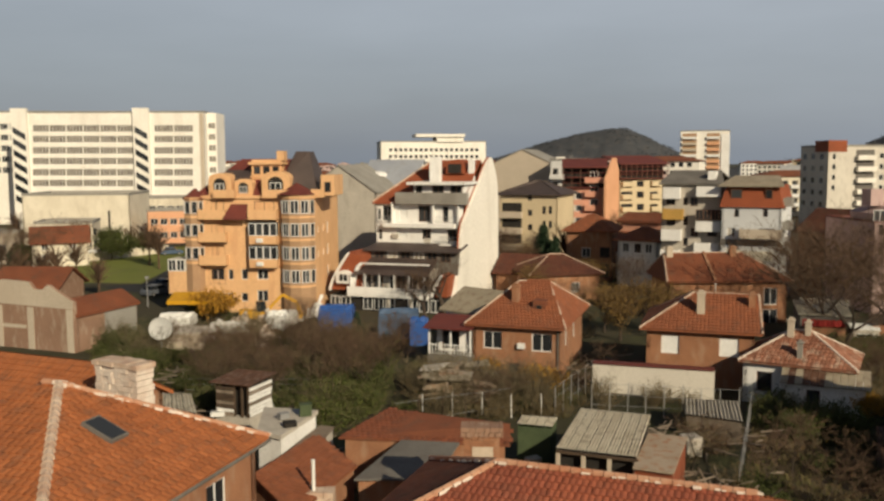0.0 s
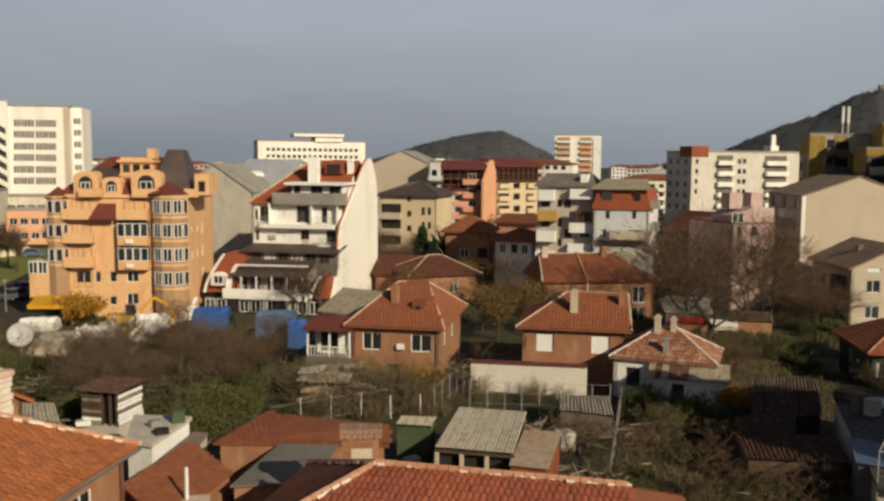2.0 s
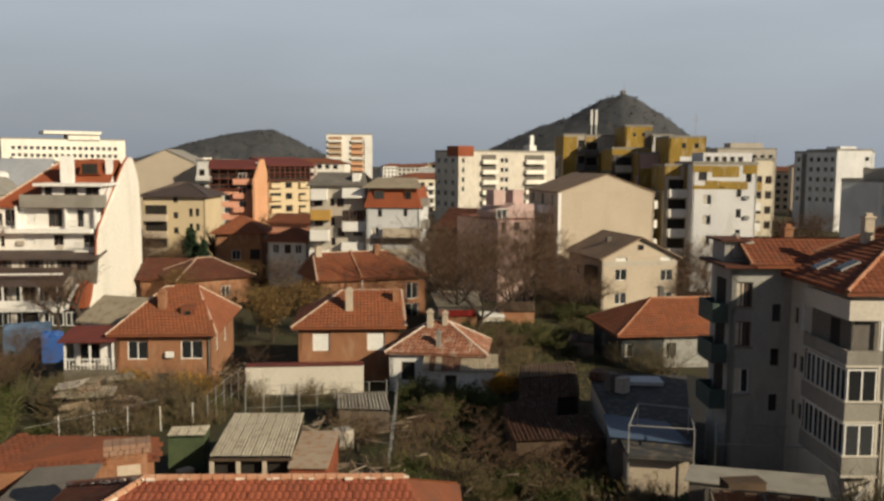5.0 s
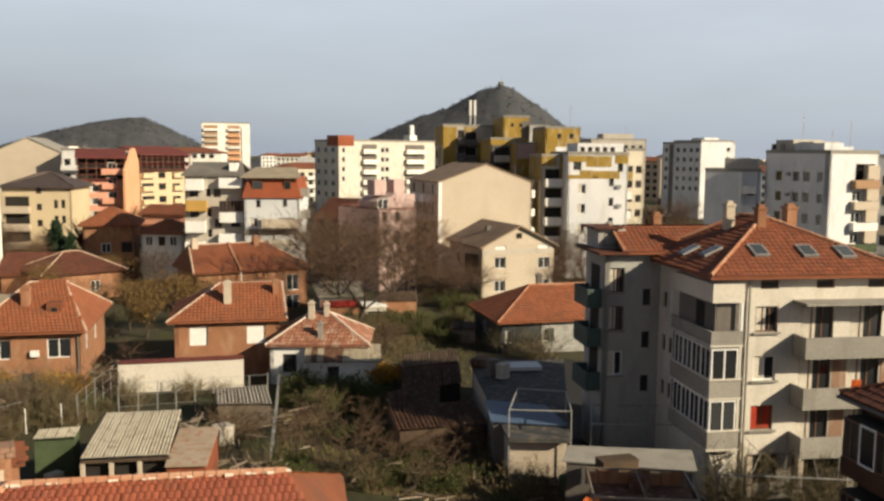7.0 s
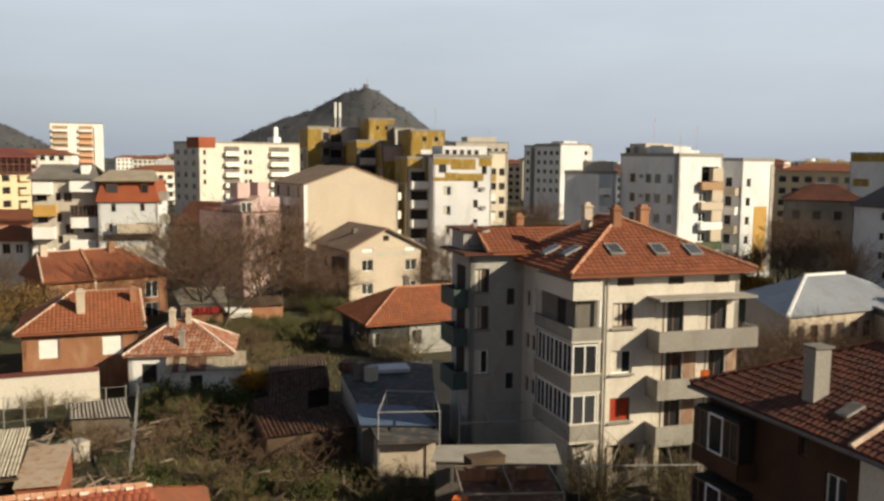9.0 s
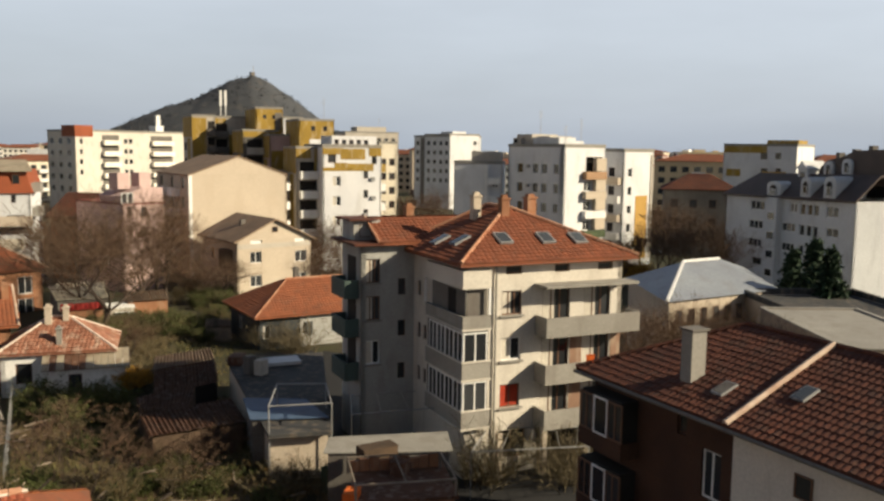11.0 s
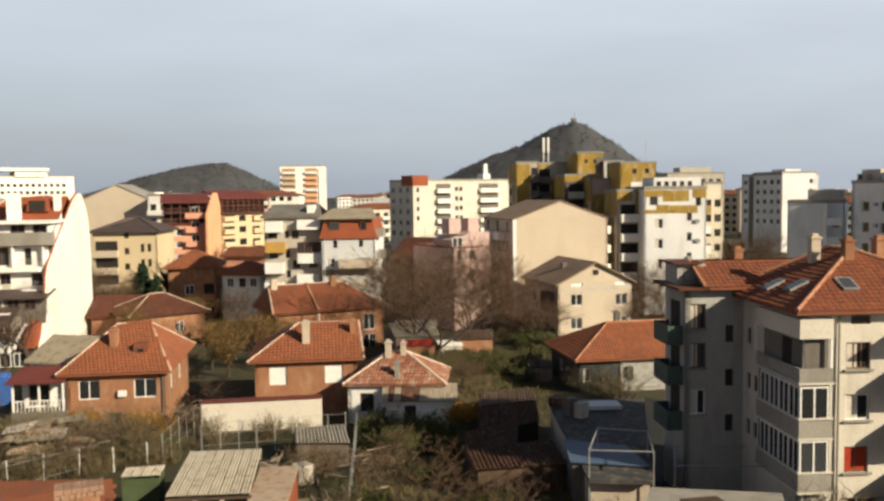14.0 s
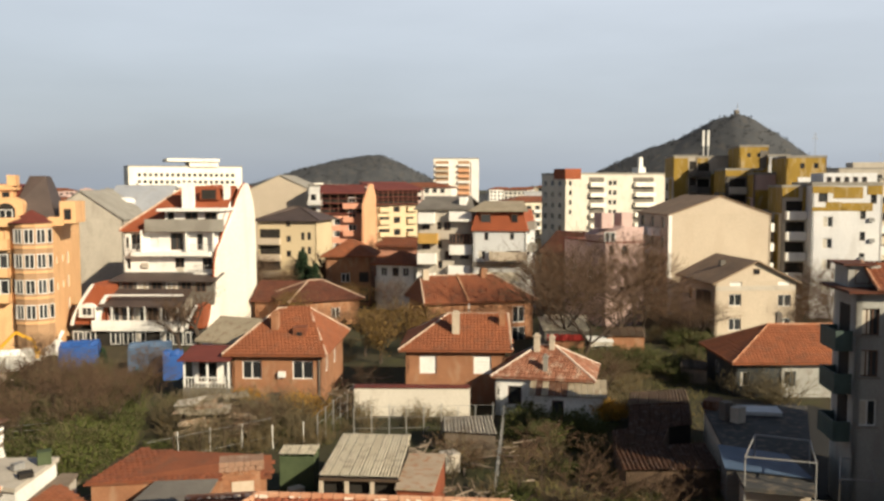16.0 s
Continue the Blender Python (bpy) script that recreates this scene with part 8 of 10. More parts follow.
lean("shed", "low shed with a red-brown sheet roof", [(27.4, 51.6), (32.3, 51.6), (34.4, 55.4), (29.6, 55.6)], (1.7, 1.8, 2.2, 2.3), "rust", "dark", ribs=6)
lean("shed", "low shed with a grey-brown ridge of sheets", [(29.6, 55.9), (34.6, 55.7), (37.2, 60.6), (32.3, 60.5)], (2.3, 2.2, 1.9, 2.0), "roof_brown", "rust", ribs=6)
lean("shed", "brick outbuilding with a cluttered roof", [(23.46, 27.28), (27.26, 24.57), (29.96, 28.16), (25.98, 30.24)], (3.0, 3.0, 3.0, 3.0), "rust", "brick", 0.15)
lean("shed", "glasshouse shed with a pale sheet roof", [(26.62, 33.14), (31.45, 28.79), (33.26, 30.88), (28.16, 34.59)], (2.9, 2.9, 3.0, 3.0), "concrete", "dim", 0.06)
lean("shed", "shed with an arched pale tin roof", [(36.54, 89.11), (40.94, 86.82), (42.28, 89.64), (38.01, 91.85)], (2.6, 2.6, 3.4, 3.4), "corrugated_pale", "dim", ribs=5)
def junk_shack():
    """A heap-like shack of overlapping grey sheets and boards."""
    m, L = frame2((-1.6, 63.4), (3.6, 63.0))
    b = thing("shack", m, "collapsing shack of overlapping grey boards and sheets", "shack")
    rnd = random.Random(88)
    bm = bmesh.new()
    box(bm, 0.2, 0.6, 0, L - 0.2, 4.4, 1.5)
    part("frame", bm, "wood", b)
    for k in range(26):
        x, z = rnd.uniform(-0.3, L - 1.2), rnd.uniform(0.1, 1.5)
        w, h = rnd.uniform(0.9, 2.2), rnd.uniform(0.12, 0.3)
        bm = bmesh.new()
        box(bm, 0, -0.03, 0, w, 0.02, h)
        part("board", bm, rnd.choice(("wood_grey", "wood_grey", "wood", "rust_pale")), b, at=Matrix.Translation((x, 0.45 - 0.02 * k % 0.3, z)) @ pose(0, 0, 0, rnd.uniform(-12, 12), rnd.uniform(-14, 14), rnd.uniform(-6, 6)))
    for k in range(14):
        x, y = rnd.uniform(-0.5, L - 1.4), rnd.uniform(0.2, 3.6)
        bm = bmesh.new()
        sheet(bm, [(0, 0, 0), (rnd.uniform(1.2, 2.2), 0, 0.05), (rnd.uniform(1.2, 2.2), rnd.uniform(0.8, 1.6), 0.1), (0, rnd.uniform(0.8, 1.6), 0)], 0.04)
        part("roof_sheet", bm, rnd.choice(("wood_grey", "beige_grey", "rust_pale", "corrugated")), b, at=Matrix.Translation((x, y, 1.55 + 0.12 * y + 0.02 * k)) @ pose(0, 0, 0, rnd.uniform(0, 14), rnd.uniform(-8, 8), rnd.uniform(-25, 25)))


junk_shack()
lean("shed", "patched grey sheet shed beside the white wall", [(15.78, 55.71), (19.05, 54.00), (20.02, 57.94), (16.61, 58.72)], (1.5, 1.5, 1.7, 1.7), "beige_grey", "wood_grey", ribs=5)
# brick gable house on the far side of the gardens
gm, gl = frame2((-45.2, 85.7), (-35.0, 81.7))
b = thing("gable_wall", gm, "old brick gable wall with patches of plaster", "wall")
bm = bmesh.new()
prism(bm, [(0, 0), (gl, 0), (gl, 4.9), (gl * 0.72, 6.4), (gl * 0.66, 5.9), (gl * 0.56, 5.9), (gl * 0.5, 6.6), (gl * 0.2, 6.7), (0, 6.3)], 0.0, 0.4)
part("wall", bm, "brick_pale", b)
bm = bmesh.new()
prism(bm, [(0, 4.35), (gl, 4.2), (gl, 4.92), (gl * 0.72, 6.42), (gl * 0.66, 5.92), (gl * 0.56, 5.92), (gl * 0.5, 6.62), (gl * 0.2, 6.72), (0, 6.32)], -0.05, -0.004)
part("plaster", bm, "beige", b)
for x in (gl * 0.1, gl * 0.47, gl - 0.9):
    stripe(b, I, x, 0.0, x + 0.8, 4.15, "beige", 0.05, "pier")
stripe(b, I, 0.1, 2.0, gl * 0.45, 2.35, "beige", 0.03, "band")
b, L = house("house", "narrow house with a pale rendered side and red roof", (-38.8, 83.7), (-34.9, 82.15), 8.2, 3.7, 4.9, "y", "brick_pale", "roof", ov=0.25, cap=False)
stripe(b, side("right", L, 8.2), 3.6, 0.4, 8.1, 3.6, "concrete", 0.05, "rendered_wall")
b, L = house("house", "low house with a red roof beyond the brick gable", (-54.72, 104.85), (-46.66, 104.31), 7, 3.2, 5.2, "x", "brick_pale", "roof", cap=False)


# ---- trees and bushes ----
def stick(V, F, a, b, r0, r1, n):
    d = b - a
    q = d.to_track_quat("Z", "Y")
    o = len(V)
    for p, r in ((a, r0), (b, r1)):
        for k in range(n):
            V.append(tuple(p + q @ Vector((math.cos(k * math.tau / n) * r, math.sin(k * math.tau / n) * r, 0))))
    for k in range(n):
        F.append((o + k, o + (k + 1) % n, o + n + (k + 1) % n, o + n + k))


def leaf(V, F, p, s, rnd):
    a = Vector((rnd.gauss(0, 1), rnd.gauss(0, 1), rnd.gauss(0, 1))).normalized()
    c = a.cross(Vector((rnd.gauss(0, 1), rnd.gauss(0, 1), rnd.gauss(0, 1)))).normalized()
    o = len(V)
    V += [tuple(p - a * s), tuple(p + c * s * 0.6), tuple(p + a * s), tuple(p - c * s * 0.6)]
    F.append((o, o + 1, o + 2, o + 3))


def tree(label, seed, h=10.0, spread=0.42, levels=5, trunk=0.28, fork=0.22, leaves=0, leaf_mat="leaf_brown", leaf_size=0.12, kids=4, name="tree"):
    """A bare or thinly leaved tree at the origin: trunk and limbs, and a crown of twigs and leaves."""
    rnd = random.Random(seed)
    V, F, TV, TF, LV, LF = [], [], [], [], [], []

    def grow(p, d, length, r, level):
        steps = 3 if level < 3 else 2
        for k in range(steps):
            d = (d + Vector((rnd.gauss(0, 0.12), rnd.gauss(0, 0.12), rnd.gauss(0.04, 0.08)))).normalized()
            q = p + d * length / steps
            r2 = r * (0.82 if level < 4 else 0.7)
            if level < 3:
                stick(V, F, p, q, r, r2, 6 if level == 0 else 5)
            else:
                stick(TV, TF, p, q, max(r, 0.012), max(r2, 0.008), 3)
            p, r = q, r2
            if level >= 2 and leaves:
                for _ in range(leaves):
                    leaf(LV, LF, p + Vector((rnd.gauss(0, 0.3), rnd.gauss(0, 0.3), rnd.gauss(0, 0.3))), leaf_size * rnd.uniform(0.6, 1.3), rnd)
            if level and level < levels and k < steps - 1:
                side_d = (d + Vector((rnd.gauss(0, 0.8), rnd.gauss(0, 0.8), rnd.gauss(0.1, 0.4)))).normalized()
                grow(p, side_d, length * 0.62, r * 0.55, level + 1)
        if level < levels:
            n = kids if level < 2 else 3
            a0 = rnd.uniform(0, math.tau)
            for k in range(n):
                a = a0 + math.tau * k / n + rnd.gauss(0, 0.3)
                lean_ = spread * rnd.uniform(0.6, 1.5)
                side_d = (d + Vector((math.cos(a), math.sin(a), 0)) * lean_ * 1.6).normalized()
                grow(p, side_d, length * rnd.uniform(0.6, 0.85) if level else h * 0.3, r * 0.68, level + 1)
    grow(Vector((0, 0, -0.1)), Vector((0, 0, 1)), h * fork, trunk, 0)
    b = thing(name, Matrix.Identity(4), label, "tree")
    part("trunk", pydata("trunk", V, F, "bark"), "bark", b)
    tagged(part("branchwork", pydata("branchwork", TV, TF, "twig"), "twig", b), kind="stuff")
    if LF:
        tagged(part("crown", pydata("crown", LV, LF, leaf_mat), leaf_mat, b), kind="stuff")
    return b


def bush(label, seed, h=2.2, stems=45, leaves=0, leaf_mat="leaf", leaf_size=0.09, wide=1.0, name="bush"):
    rnd = random.Random(seed)
    TV, TF, LV, LF = [], [], [], []
    for _ in range(stems):
        a, r = rnd.uniform(0, math.tau), abs(rnd.gauss(0, 0.35)) * wide
        p = Vector((math.cos(a) * r, math.sin(a) * r, 0))
        d = Vector((math.cos(a) * rnd.uniform(0, 0.7) * wide, math.sin(a) * rnd.uniform(0, 0.7) * wide, 1)).normalized()
        length = h * rnd.uniform(0.5, 1.0)
        rad = rnd.uniform(0.012, 0.03)
        for k in range(4):
            d = (d + Vector((rnd.gauss(0, 0.2), rnd.gauss(0, 0.2), rnd.gauss(-0.03, 0.1)))).normalized()
            q = p + d * length / 4
            stick(TV, TF, p, q, rad, rad * 0.75, 3)
            rad *= 0.75
            p = q
            for _ in range(2):
                dd = (d + Vector((rnd.gauss(0, 0.7), rnd.gauss(0, 0.7), rnd.gauss(0, 0.5)))).normalized()
                e = p + dd * h * rnd.uniform(0.1, 0.3)
                stick(TV, TF, p, e, 0.011, 0.006, 3)
                for _ in range(leaves):
                    leaf(LV, LF, p.lerp(e, rnd.random()) + Vector((rnd.gauss(0, 0.1), rnd.gauss(0, 0.1), rnd.gauss(0, 0.1))), leaf_size * rnd.uniform(0.6, 1.4), rnd)
    b = thing(name, Matrix.Identity(4), label, "bush")
    tagged(part("brushwood", pydata("brushwood", TV, TF, "twig_olive"), "twig_olive", b), kind="stuff")
    if LF:
        tagged(part("foliage", pydata("foliage", LV, LF, leaf_mat), leaf_mat, b), kind="stuff")
    return b


def conifer(label, seed, h=7.0, r=1.9):
    rnd = random.Random(seed)
    V, F, LV, LF = [], [], [], []
    stick(V, F, Vector((0, 0, -0.1)), Vector((0, 0, h)), 0.16, 0.03, 6)
    for _ in range(260):
        z = h * rnd.uniform(0.06, 0.98)
        rr = r * (1 - z / h) ** 0.8 * rnd.uniform(0.65, 1.15) + 0.1
        a = rnd.uniform(0, math.tau)
        p, q = Vector((0, 0, z)), Vector((math.cos(a) * rr, math.sin(a) * rr, z - rr * 0.15 + rnd.gauss(0, 0.1)))
        stick(V, F, p, q, 0.03, 0.01, 3)
        for _ in range(22):
            leaf(LV, LF, p.lerp(q, rnd.uniform(0.35, 1.05)) + Vector((rnd.gauss(0, 0.12), rnd.gauss(0, 0.12), rnd.gauss(0, 0.12))), rnd.uniform(0.08, 0.2), rnd)
    b = thing("conifer", Matrix.Identity(4), label, "tree")
    part("trunk", pydata("trunk", V, F, "bark"), "bark", b)
    tagged(part("crown", pydata("crown", LV, LF, "conifer"), "conifer", b), kind="stuff")
    return b


def spread_out(proto, spots, seed, group):
    """Copies of a plant at (x, y, scale); the first spot takes the plant itself."""
    rnd = random.Random(seed)
    proto["group"] = group
    for k, (x, y, s) in enumerate(spots):
        if k == 0:
            ob = proto
        else:
            ob = copy_thing(proto, Matrix.Identity(4))
        ob.matrix_world = Matrix.Translation((x, y, -0.02)) @ Matrix.Rotation(rnd.uniform(0, math.tau), 4, "Z") @ Matrix.Diagonal((s * rnd.uniform(0.9, 1.15), s * rnd.uniform(0.9, 1.15), s, 1))


BARE = [tree("bare brown tree with a dense crown of twigs", 1, 10, 0.42, 5), tree("bare brown tree with spreading limbs", 2, 10, 0.55, 5), tree("bare tall tree with thin twigs", 3, 10, 0.35, 5, 0.25, 0.28)]
BR_LEAF = tree("tree with thin brown and yellow leaves", 4, 7, 0.5, 4, 0.2, 0.2, 3, "leaf_brown", 0.085)
GREEN = tree("round green leafy tree beside the lawn", 19, 6.0, 0.5, 4, 0.18, 0.15, 5, "leaf", 0.16)
spread_out(GREEN, [(-61.6, 160.9, 1.2), (-57.9, 170.7, 0.85), (-66.0, 158.0, 0.7), (-27.2, 101.0, 0.45), (-73.5, 150.0, 0.8)], 51, "green trees")
YEL = tree("small tree with bright yellow leaves", 6, 4.5, 0.5, 4, 0.12, 0.15, 4, "yellow_leaf", 0.14)
POLL = tree("old pollarded bare tree with thick crooked limbs", 8, 8, 0.7, 4, 0.4, 0.3, 0, kids=4)
spread_out(BARE[0], [(*(37.22, 84.46), 1.3), (*(-69.18, 153.40), 0.8), (*(58.00, 71.79), 0.75), (*(12.05, 127.73), 0.7), (*(104.76, 59.12), 0.9), (*(-72.00, 143.19), 0.9), (*(48.28, 87.92), 1.15), (*(-10.12, 69.56), 0.5), (*(-15.31, 70.65), 0.52), (*(-6.18, 66.01), 0.5), (*(-12.6, 64.2), 0.45), (*(-8.2, 73.5), 0.5), (*(-20.4, 72.0), 0.5), (*(-17.2, 66.4), 0.42), (*(-11.5, 76.5), 0.5), (*(-4.6, 72.0), 0.45), (*(-14.56, 78.96), 0.4), (*(5.57, 90.13), 0.5)], 1, "bare trees")
spread_out(BARE[1], [(*(36.32, 78.28), 1.2), (*(42.96, 83.94), 1.3), (*(57.05, 29.63), 0.75), (*(-75.89, 161.31), 0.7), (*(71.38, 94.34), 0.8), (*(60.00, 28.16), 0.7), (*(116.92, 116.84), 1.0), (*(-9.06, 75.76), 0.42), (*(-18.47, 76.08), 0.4), (*(50.31, 29.44), 0.7), (*(42.66, 120.99), 0.8), (*(64.99, 31.63), 0.7)], 2, "bare trees")
spread_out(BARE[2], [(*(41.5, 97.10), 1.0), (*(51.20, 95.43), 1.2), (*(52.39, 29.82), 0.7), (*(94.91, 47.84), 0.9), (*(-72.48, 170.51), 0.7), (*(76.09, 90.58), 0.8), (*(10.62, 135.88), 0.75), (*(118.80, 64.72), 1.0), (*(116.75, 109.83), 1.0), (*(33.81, 166.89), 0.8), (*(-14.38, 87.12), 0.45), (*(-4.91, 80.15), 0.4), (*(90.31, 43.59), 0.9), (*(24.11, 107.62), 0.6), (*(-25.26, 80.41), 0.35)], 3, "bare trees")
SAP = tree("thin bare garden sapling", 17, 4.0, 0.5, 4, 0.06, 0.25, 0, kids=3, name="sapling")
spread_out(SAP, [(19.2, 42.8, 1.0), (21.6, 42.2, 0.8), (22.6, 47.0, 0.9), (23.6, 41.9, 0.7), (26.0, 42.0, 0.8), (24.7, 48.2, 0.8), (20.0, 48.7, 1.1), (23.8, 39.7, 0.8), (17.5, 46.0, 1.0), (14.5, 49.5, 1.0), (2.6, 61.0, 0.9), (5.4, 63.0, 0.9), (9.0, 64.0, 1.0), (-8.5, 64.0, 1.1), (-12.0, 66.0, 1.2), (13.5, 72.5, 0.9), (30.5, 62.0, 1.0), (32.6, 66.0, 1.0)], 44, "saplings")
spread_out(POLL, [(*(0.35, 101.30), 1.0), (*(-1.89, 98.28), 0.8)], 4, "pollarded trees")
spread_out(BR_LEAF, [(*(17.83, 86.47), 0.95), (*(21.07, 87.79), 1.0), (*(17.08, 90.70), 0.85), (*(11.98, 111.66), 0.8), (*(40.74, 111.06), 0.9), (*(20.07, 116.58), 0.8), (*(99.14, 60.78), 1.0), (*(13.18, 139.68), 0.8)], 5, "brown-leaved trees")
spread_out(YEL, [(*(-25.71, 97.97), 0.95), (*(7.90, 65.83), 0.55), (*(101.59, 60.60), 0.9), (*(29.7, 58.6), 0.5), (*(30.3, 60.2), 0.35), (*(3.71, 71.20), 0.45), (*(7.60, 68.88), 0.45)], 6, "yellow-leaved trees")
CON = conifer("dark green conifer beside the buildings", 5)
spread_out(CON, [(*(16.29, 125.24), 1.0), (*(82.23, 32.11), 1.3), (*(79.13, 28.99), 1.5), (*(75.82, 26.36), 1.45), (*(-71.63, 143.37), 0.5), (*(-8.81, 87.86), 0.4), (*(14.83, 127.41), 1.25)], 7, "conifers")

rnd = random.Random(77)
B1 = bush("bare brown thicket of thin stems", 11, 3.0, 60, wide=1.3)
B2 = bush("low green and brown bush", 12, 1.8, 44, 7, "leaf", 0.06, 1.2)
B3 = bush("dry brown garden shrub", 13, 1.5, 26, 1, "leaf_brown", 0.035)
B4 = bush("low leafy green weeds", 14, 0.7, 40, 8, "leaf", 0.045, 1.5, "weeds")


def region(corners, n, seed):
    """Places spread over a four-cornered patch of ground."""
    r = random.Random(seed)
    a, b, c, d = [Vector(q) for q in corners]
    out = []
    for _ in range(n):
        u, v = r.random(), r.random()
        p = a.lerp(b, u).lerp(d.lerp(c, u), v)
        out.append((p.x, p.y, r.uniform(0.7, 1.25)))
    return out


THICKET = [(-19.50, 60.67), (-5.84, 60.46), (-3.11, 85.33), (-23.13, 91.54)]
spread_out(B1, region(THICKET, 24, 1) + region([(-29.10, 74.19), (-22.71, 74.07), (-25.67, 85.83), (-33.06, 86.00)], 6, 2) + region([(-3.40, 59.74), (8.52, 60.23), (9.58, 67.87), (-2.11, 69.85)], 16, 3), 21, "thicket")
spread_out(B2, region(THICKET, 26, 4) + region([(-9.24, 56.66), (-4.24, 60.43), (-5.80, 69.92), (-10.61, 68.23)], 22, 5) + region([(-27.61, 70.31), (-21.93, 68.43), (-30.59, 88.74), (-33.62, 86.01)], 14, 6) + region([(20.47, 55.13), (26.31, 53.04), (29.16, 59.60), (23.62, 64.49)], 7, 7) + region([(34.34, 77.95), (40.23, 72.88), (45.70, 82.70), (39.88, 87.63)], 12, 8) + region([(-28.30, 94.84), (-22.68, 94.70), (-25.27, 105.74), (-31.54, 105.91)], 6, 18) + region([(40.28, 68.37), (43.04, 66.88), (52.22, 81.21), (47.75, 83.59)], 8, 19), 22, "bushes")
spread_out(B3, region([(-3.40, 59.74), (8.82, 59.55), (11.14, 75.48), (-2.28, 75.75)], 46, 9) + region([(15.67, 44.01), (24.92, 35.60), (32.42, 47.59), (20.20, 55.36)], 16, 10) + region([(8.42, 59.56), (21.59, 60.03), (22.81, 65.96), (11.53, 66.16)], 12, 11) + region([(12.56, 45.61), (15.89, 45.57), (19.92, 57.45), (16.51, 57.50)], 10, 12) + region([(25.34, 35.21), (28.32, 32.50), (30.27, 34.75), (27.09, 37.63)], 8, 13), 23, "garden shrubs")
spread_out(B4, region(THICKET, 60, 14) + region([(15.67, 44.01), (25.34, 35.21), (33.88, 49.72), (22.03, 60.24)], 45, 15) + region([(-3.40, 59.74), (8.82, 59.55), (11.14, 75.48), (-2.28, 75.75)], 30, 16) + region([(-31.56, 74.24), (-20.07, 66.71), (-19.85, 78.29), (-33.16, 83.37)], 40, 17), 24, "weeds")

M["leaf_green"] = mat("fresh_green_leaves", (0.085, 0.10, 0.02), (0.05, 0.063, 0.015), 0.8, 2, 12, 0.0, jitter=0.4)
B5 = bush("fresh green leafy garden bush", 15, 1.9, 46, 8, "leaf_green", 0.06, 1.1)
spread_out(B5, region([(-9.4, 56.8), (-4.9, 57.0), (-5.9, 65.5), (-9.4, 65.8)], 13, 91) + region([(33.6, 74.6), (36.4, 73.4), (36.2, 75.2), (34.2, 76.0)], 3, 92) + region([(22.7, 56.8), (27.2, 57.6), (27.0, 54.0), (23.5, 53.0)], 5, 93) + [(-23.8, 78.0, 0.8), (-28.6, 80.6, 0.9)], 94, "green bushes")
# dry grass over the gardens
V, F = [], []
rnd = random.Random(55)
for corners, n in ((THICKET, 5000), ([(15.46, 44.20), (25.55, 35.02), (35.47, 52.04), (23.07, 63.01)], 7000), ([(-3.37, 59.08), (8.82, 59.55), (11.14, 75.48), (-2.28, 75.75)], 2500), ([(-31.56, 74.24), (-20.07, 66.71), (-21.05, 83.11), (-34.19, 86.02)], 2000), ([(36.16, 70.61), (41.53, 62.67), (52.78, 80.92), (43.85, 85.66)], 1500), ([(28.08, 59.56), (36.07, 55.16), (45.73, 71.07), (35.98, 76.32)], 1500)):
    ca, cb, cc, cd = [Vector((*q, 0)) for q in corners]
    for _ in range(n):
        u, v = rnd.random(), rnd.random()
        p = ca.lerp(cb, u).lerp(cd.lerp(cc, u), v)
        h = rnd.uniform(0.1, 0.45)
        a = rnd.uniform(0, math.tau)
        w = Vector((math.cos(a), math.sin(a), 0)) * rnd.uniform(0.02, 0.06)
        o = len(V)
        V += [tuple(p - w), tuple(p + w), tuple(p + Vector((rnd.gauss(0, 0.12), rnd.gauss(0, 0.12), h)))]
        F.append((o, o + 1, o + 2))
tagged(part("grass", pydata("grass", V, F, "dry_grass"), "dry_grass", None), "dry grass and weeds over the gardens", "grass", kind="stuff")

# scrub and small trees over the hills
for hm_, xs_, hz_, dep_ in HILLS:
    V, F = [], []
    rnd = random.Random(int(dep_))
    for _ in range(1500):
        x, v = rnd.uniform(xs_[0], xs_[-1]), rnd.uniform(-0.95, 0.12)
        h = float(np.interp(x, xs_, hz_))
        z = h * (1 - abs(v) ** 1.5) - 1.5
        if z < 8:
            continue
        s = rnd.uniform(0.5, 1.25)
        p = hm_ @ Vector((x, v * dep_, z))
        for _ in range(7):
            leaf(V, F, p + Vector((rnd.gauss(0, s), rnd.gauss(0, s), s + rnd.gauss(0, s * 0.6))), s * rnd.uniform(0.5, 1.0), rnd)
    # scrub takes the hill's haze-tinted colour
    scrub = part("scrub", pydata("scrub", V, F, "hill"), "hill", None)
    tagged(scrub, "dark scrub and small trees over the hill", "scrub", kind="stuff")
top_ = HILLS[0][0] @ Vector((3, 0, 0))
b = thing("mast", Matrix.Translation((top_.x, top_.y, 84)), "thin steel mast on top of the hill", "mast")
bm = bmesh.new()
bar(bm, (0, 0, 0), (0, 0, 14), 0.45, 0.2, 6)
part("pole", bm, "metal", b)
bm = bmesh.new()
box(bm, -3, -1, 2, 1.5, 2, 7.5)
part("hut", bm, "dim", b)

# far trees between the blocks, too many to count
V, F = [], []
rnd = random.Random(31)
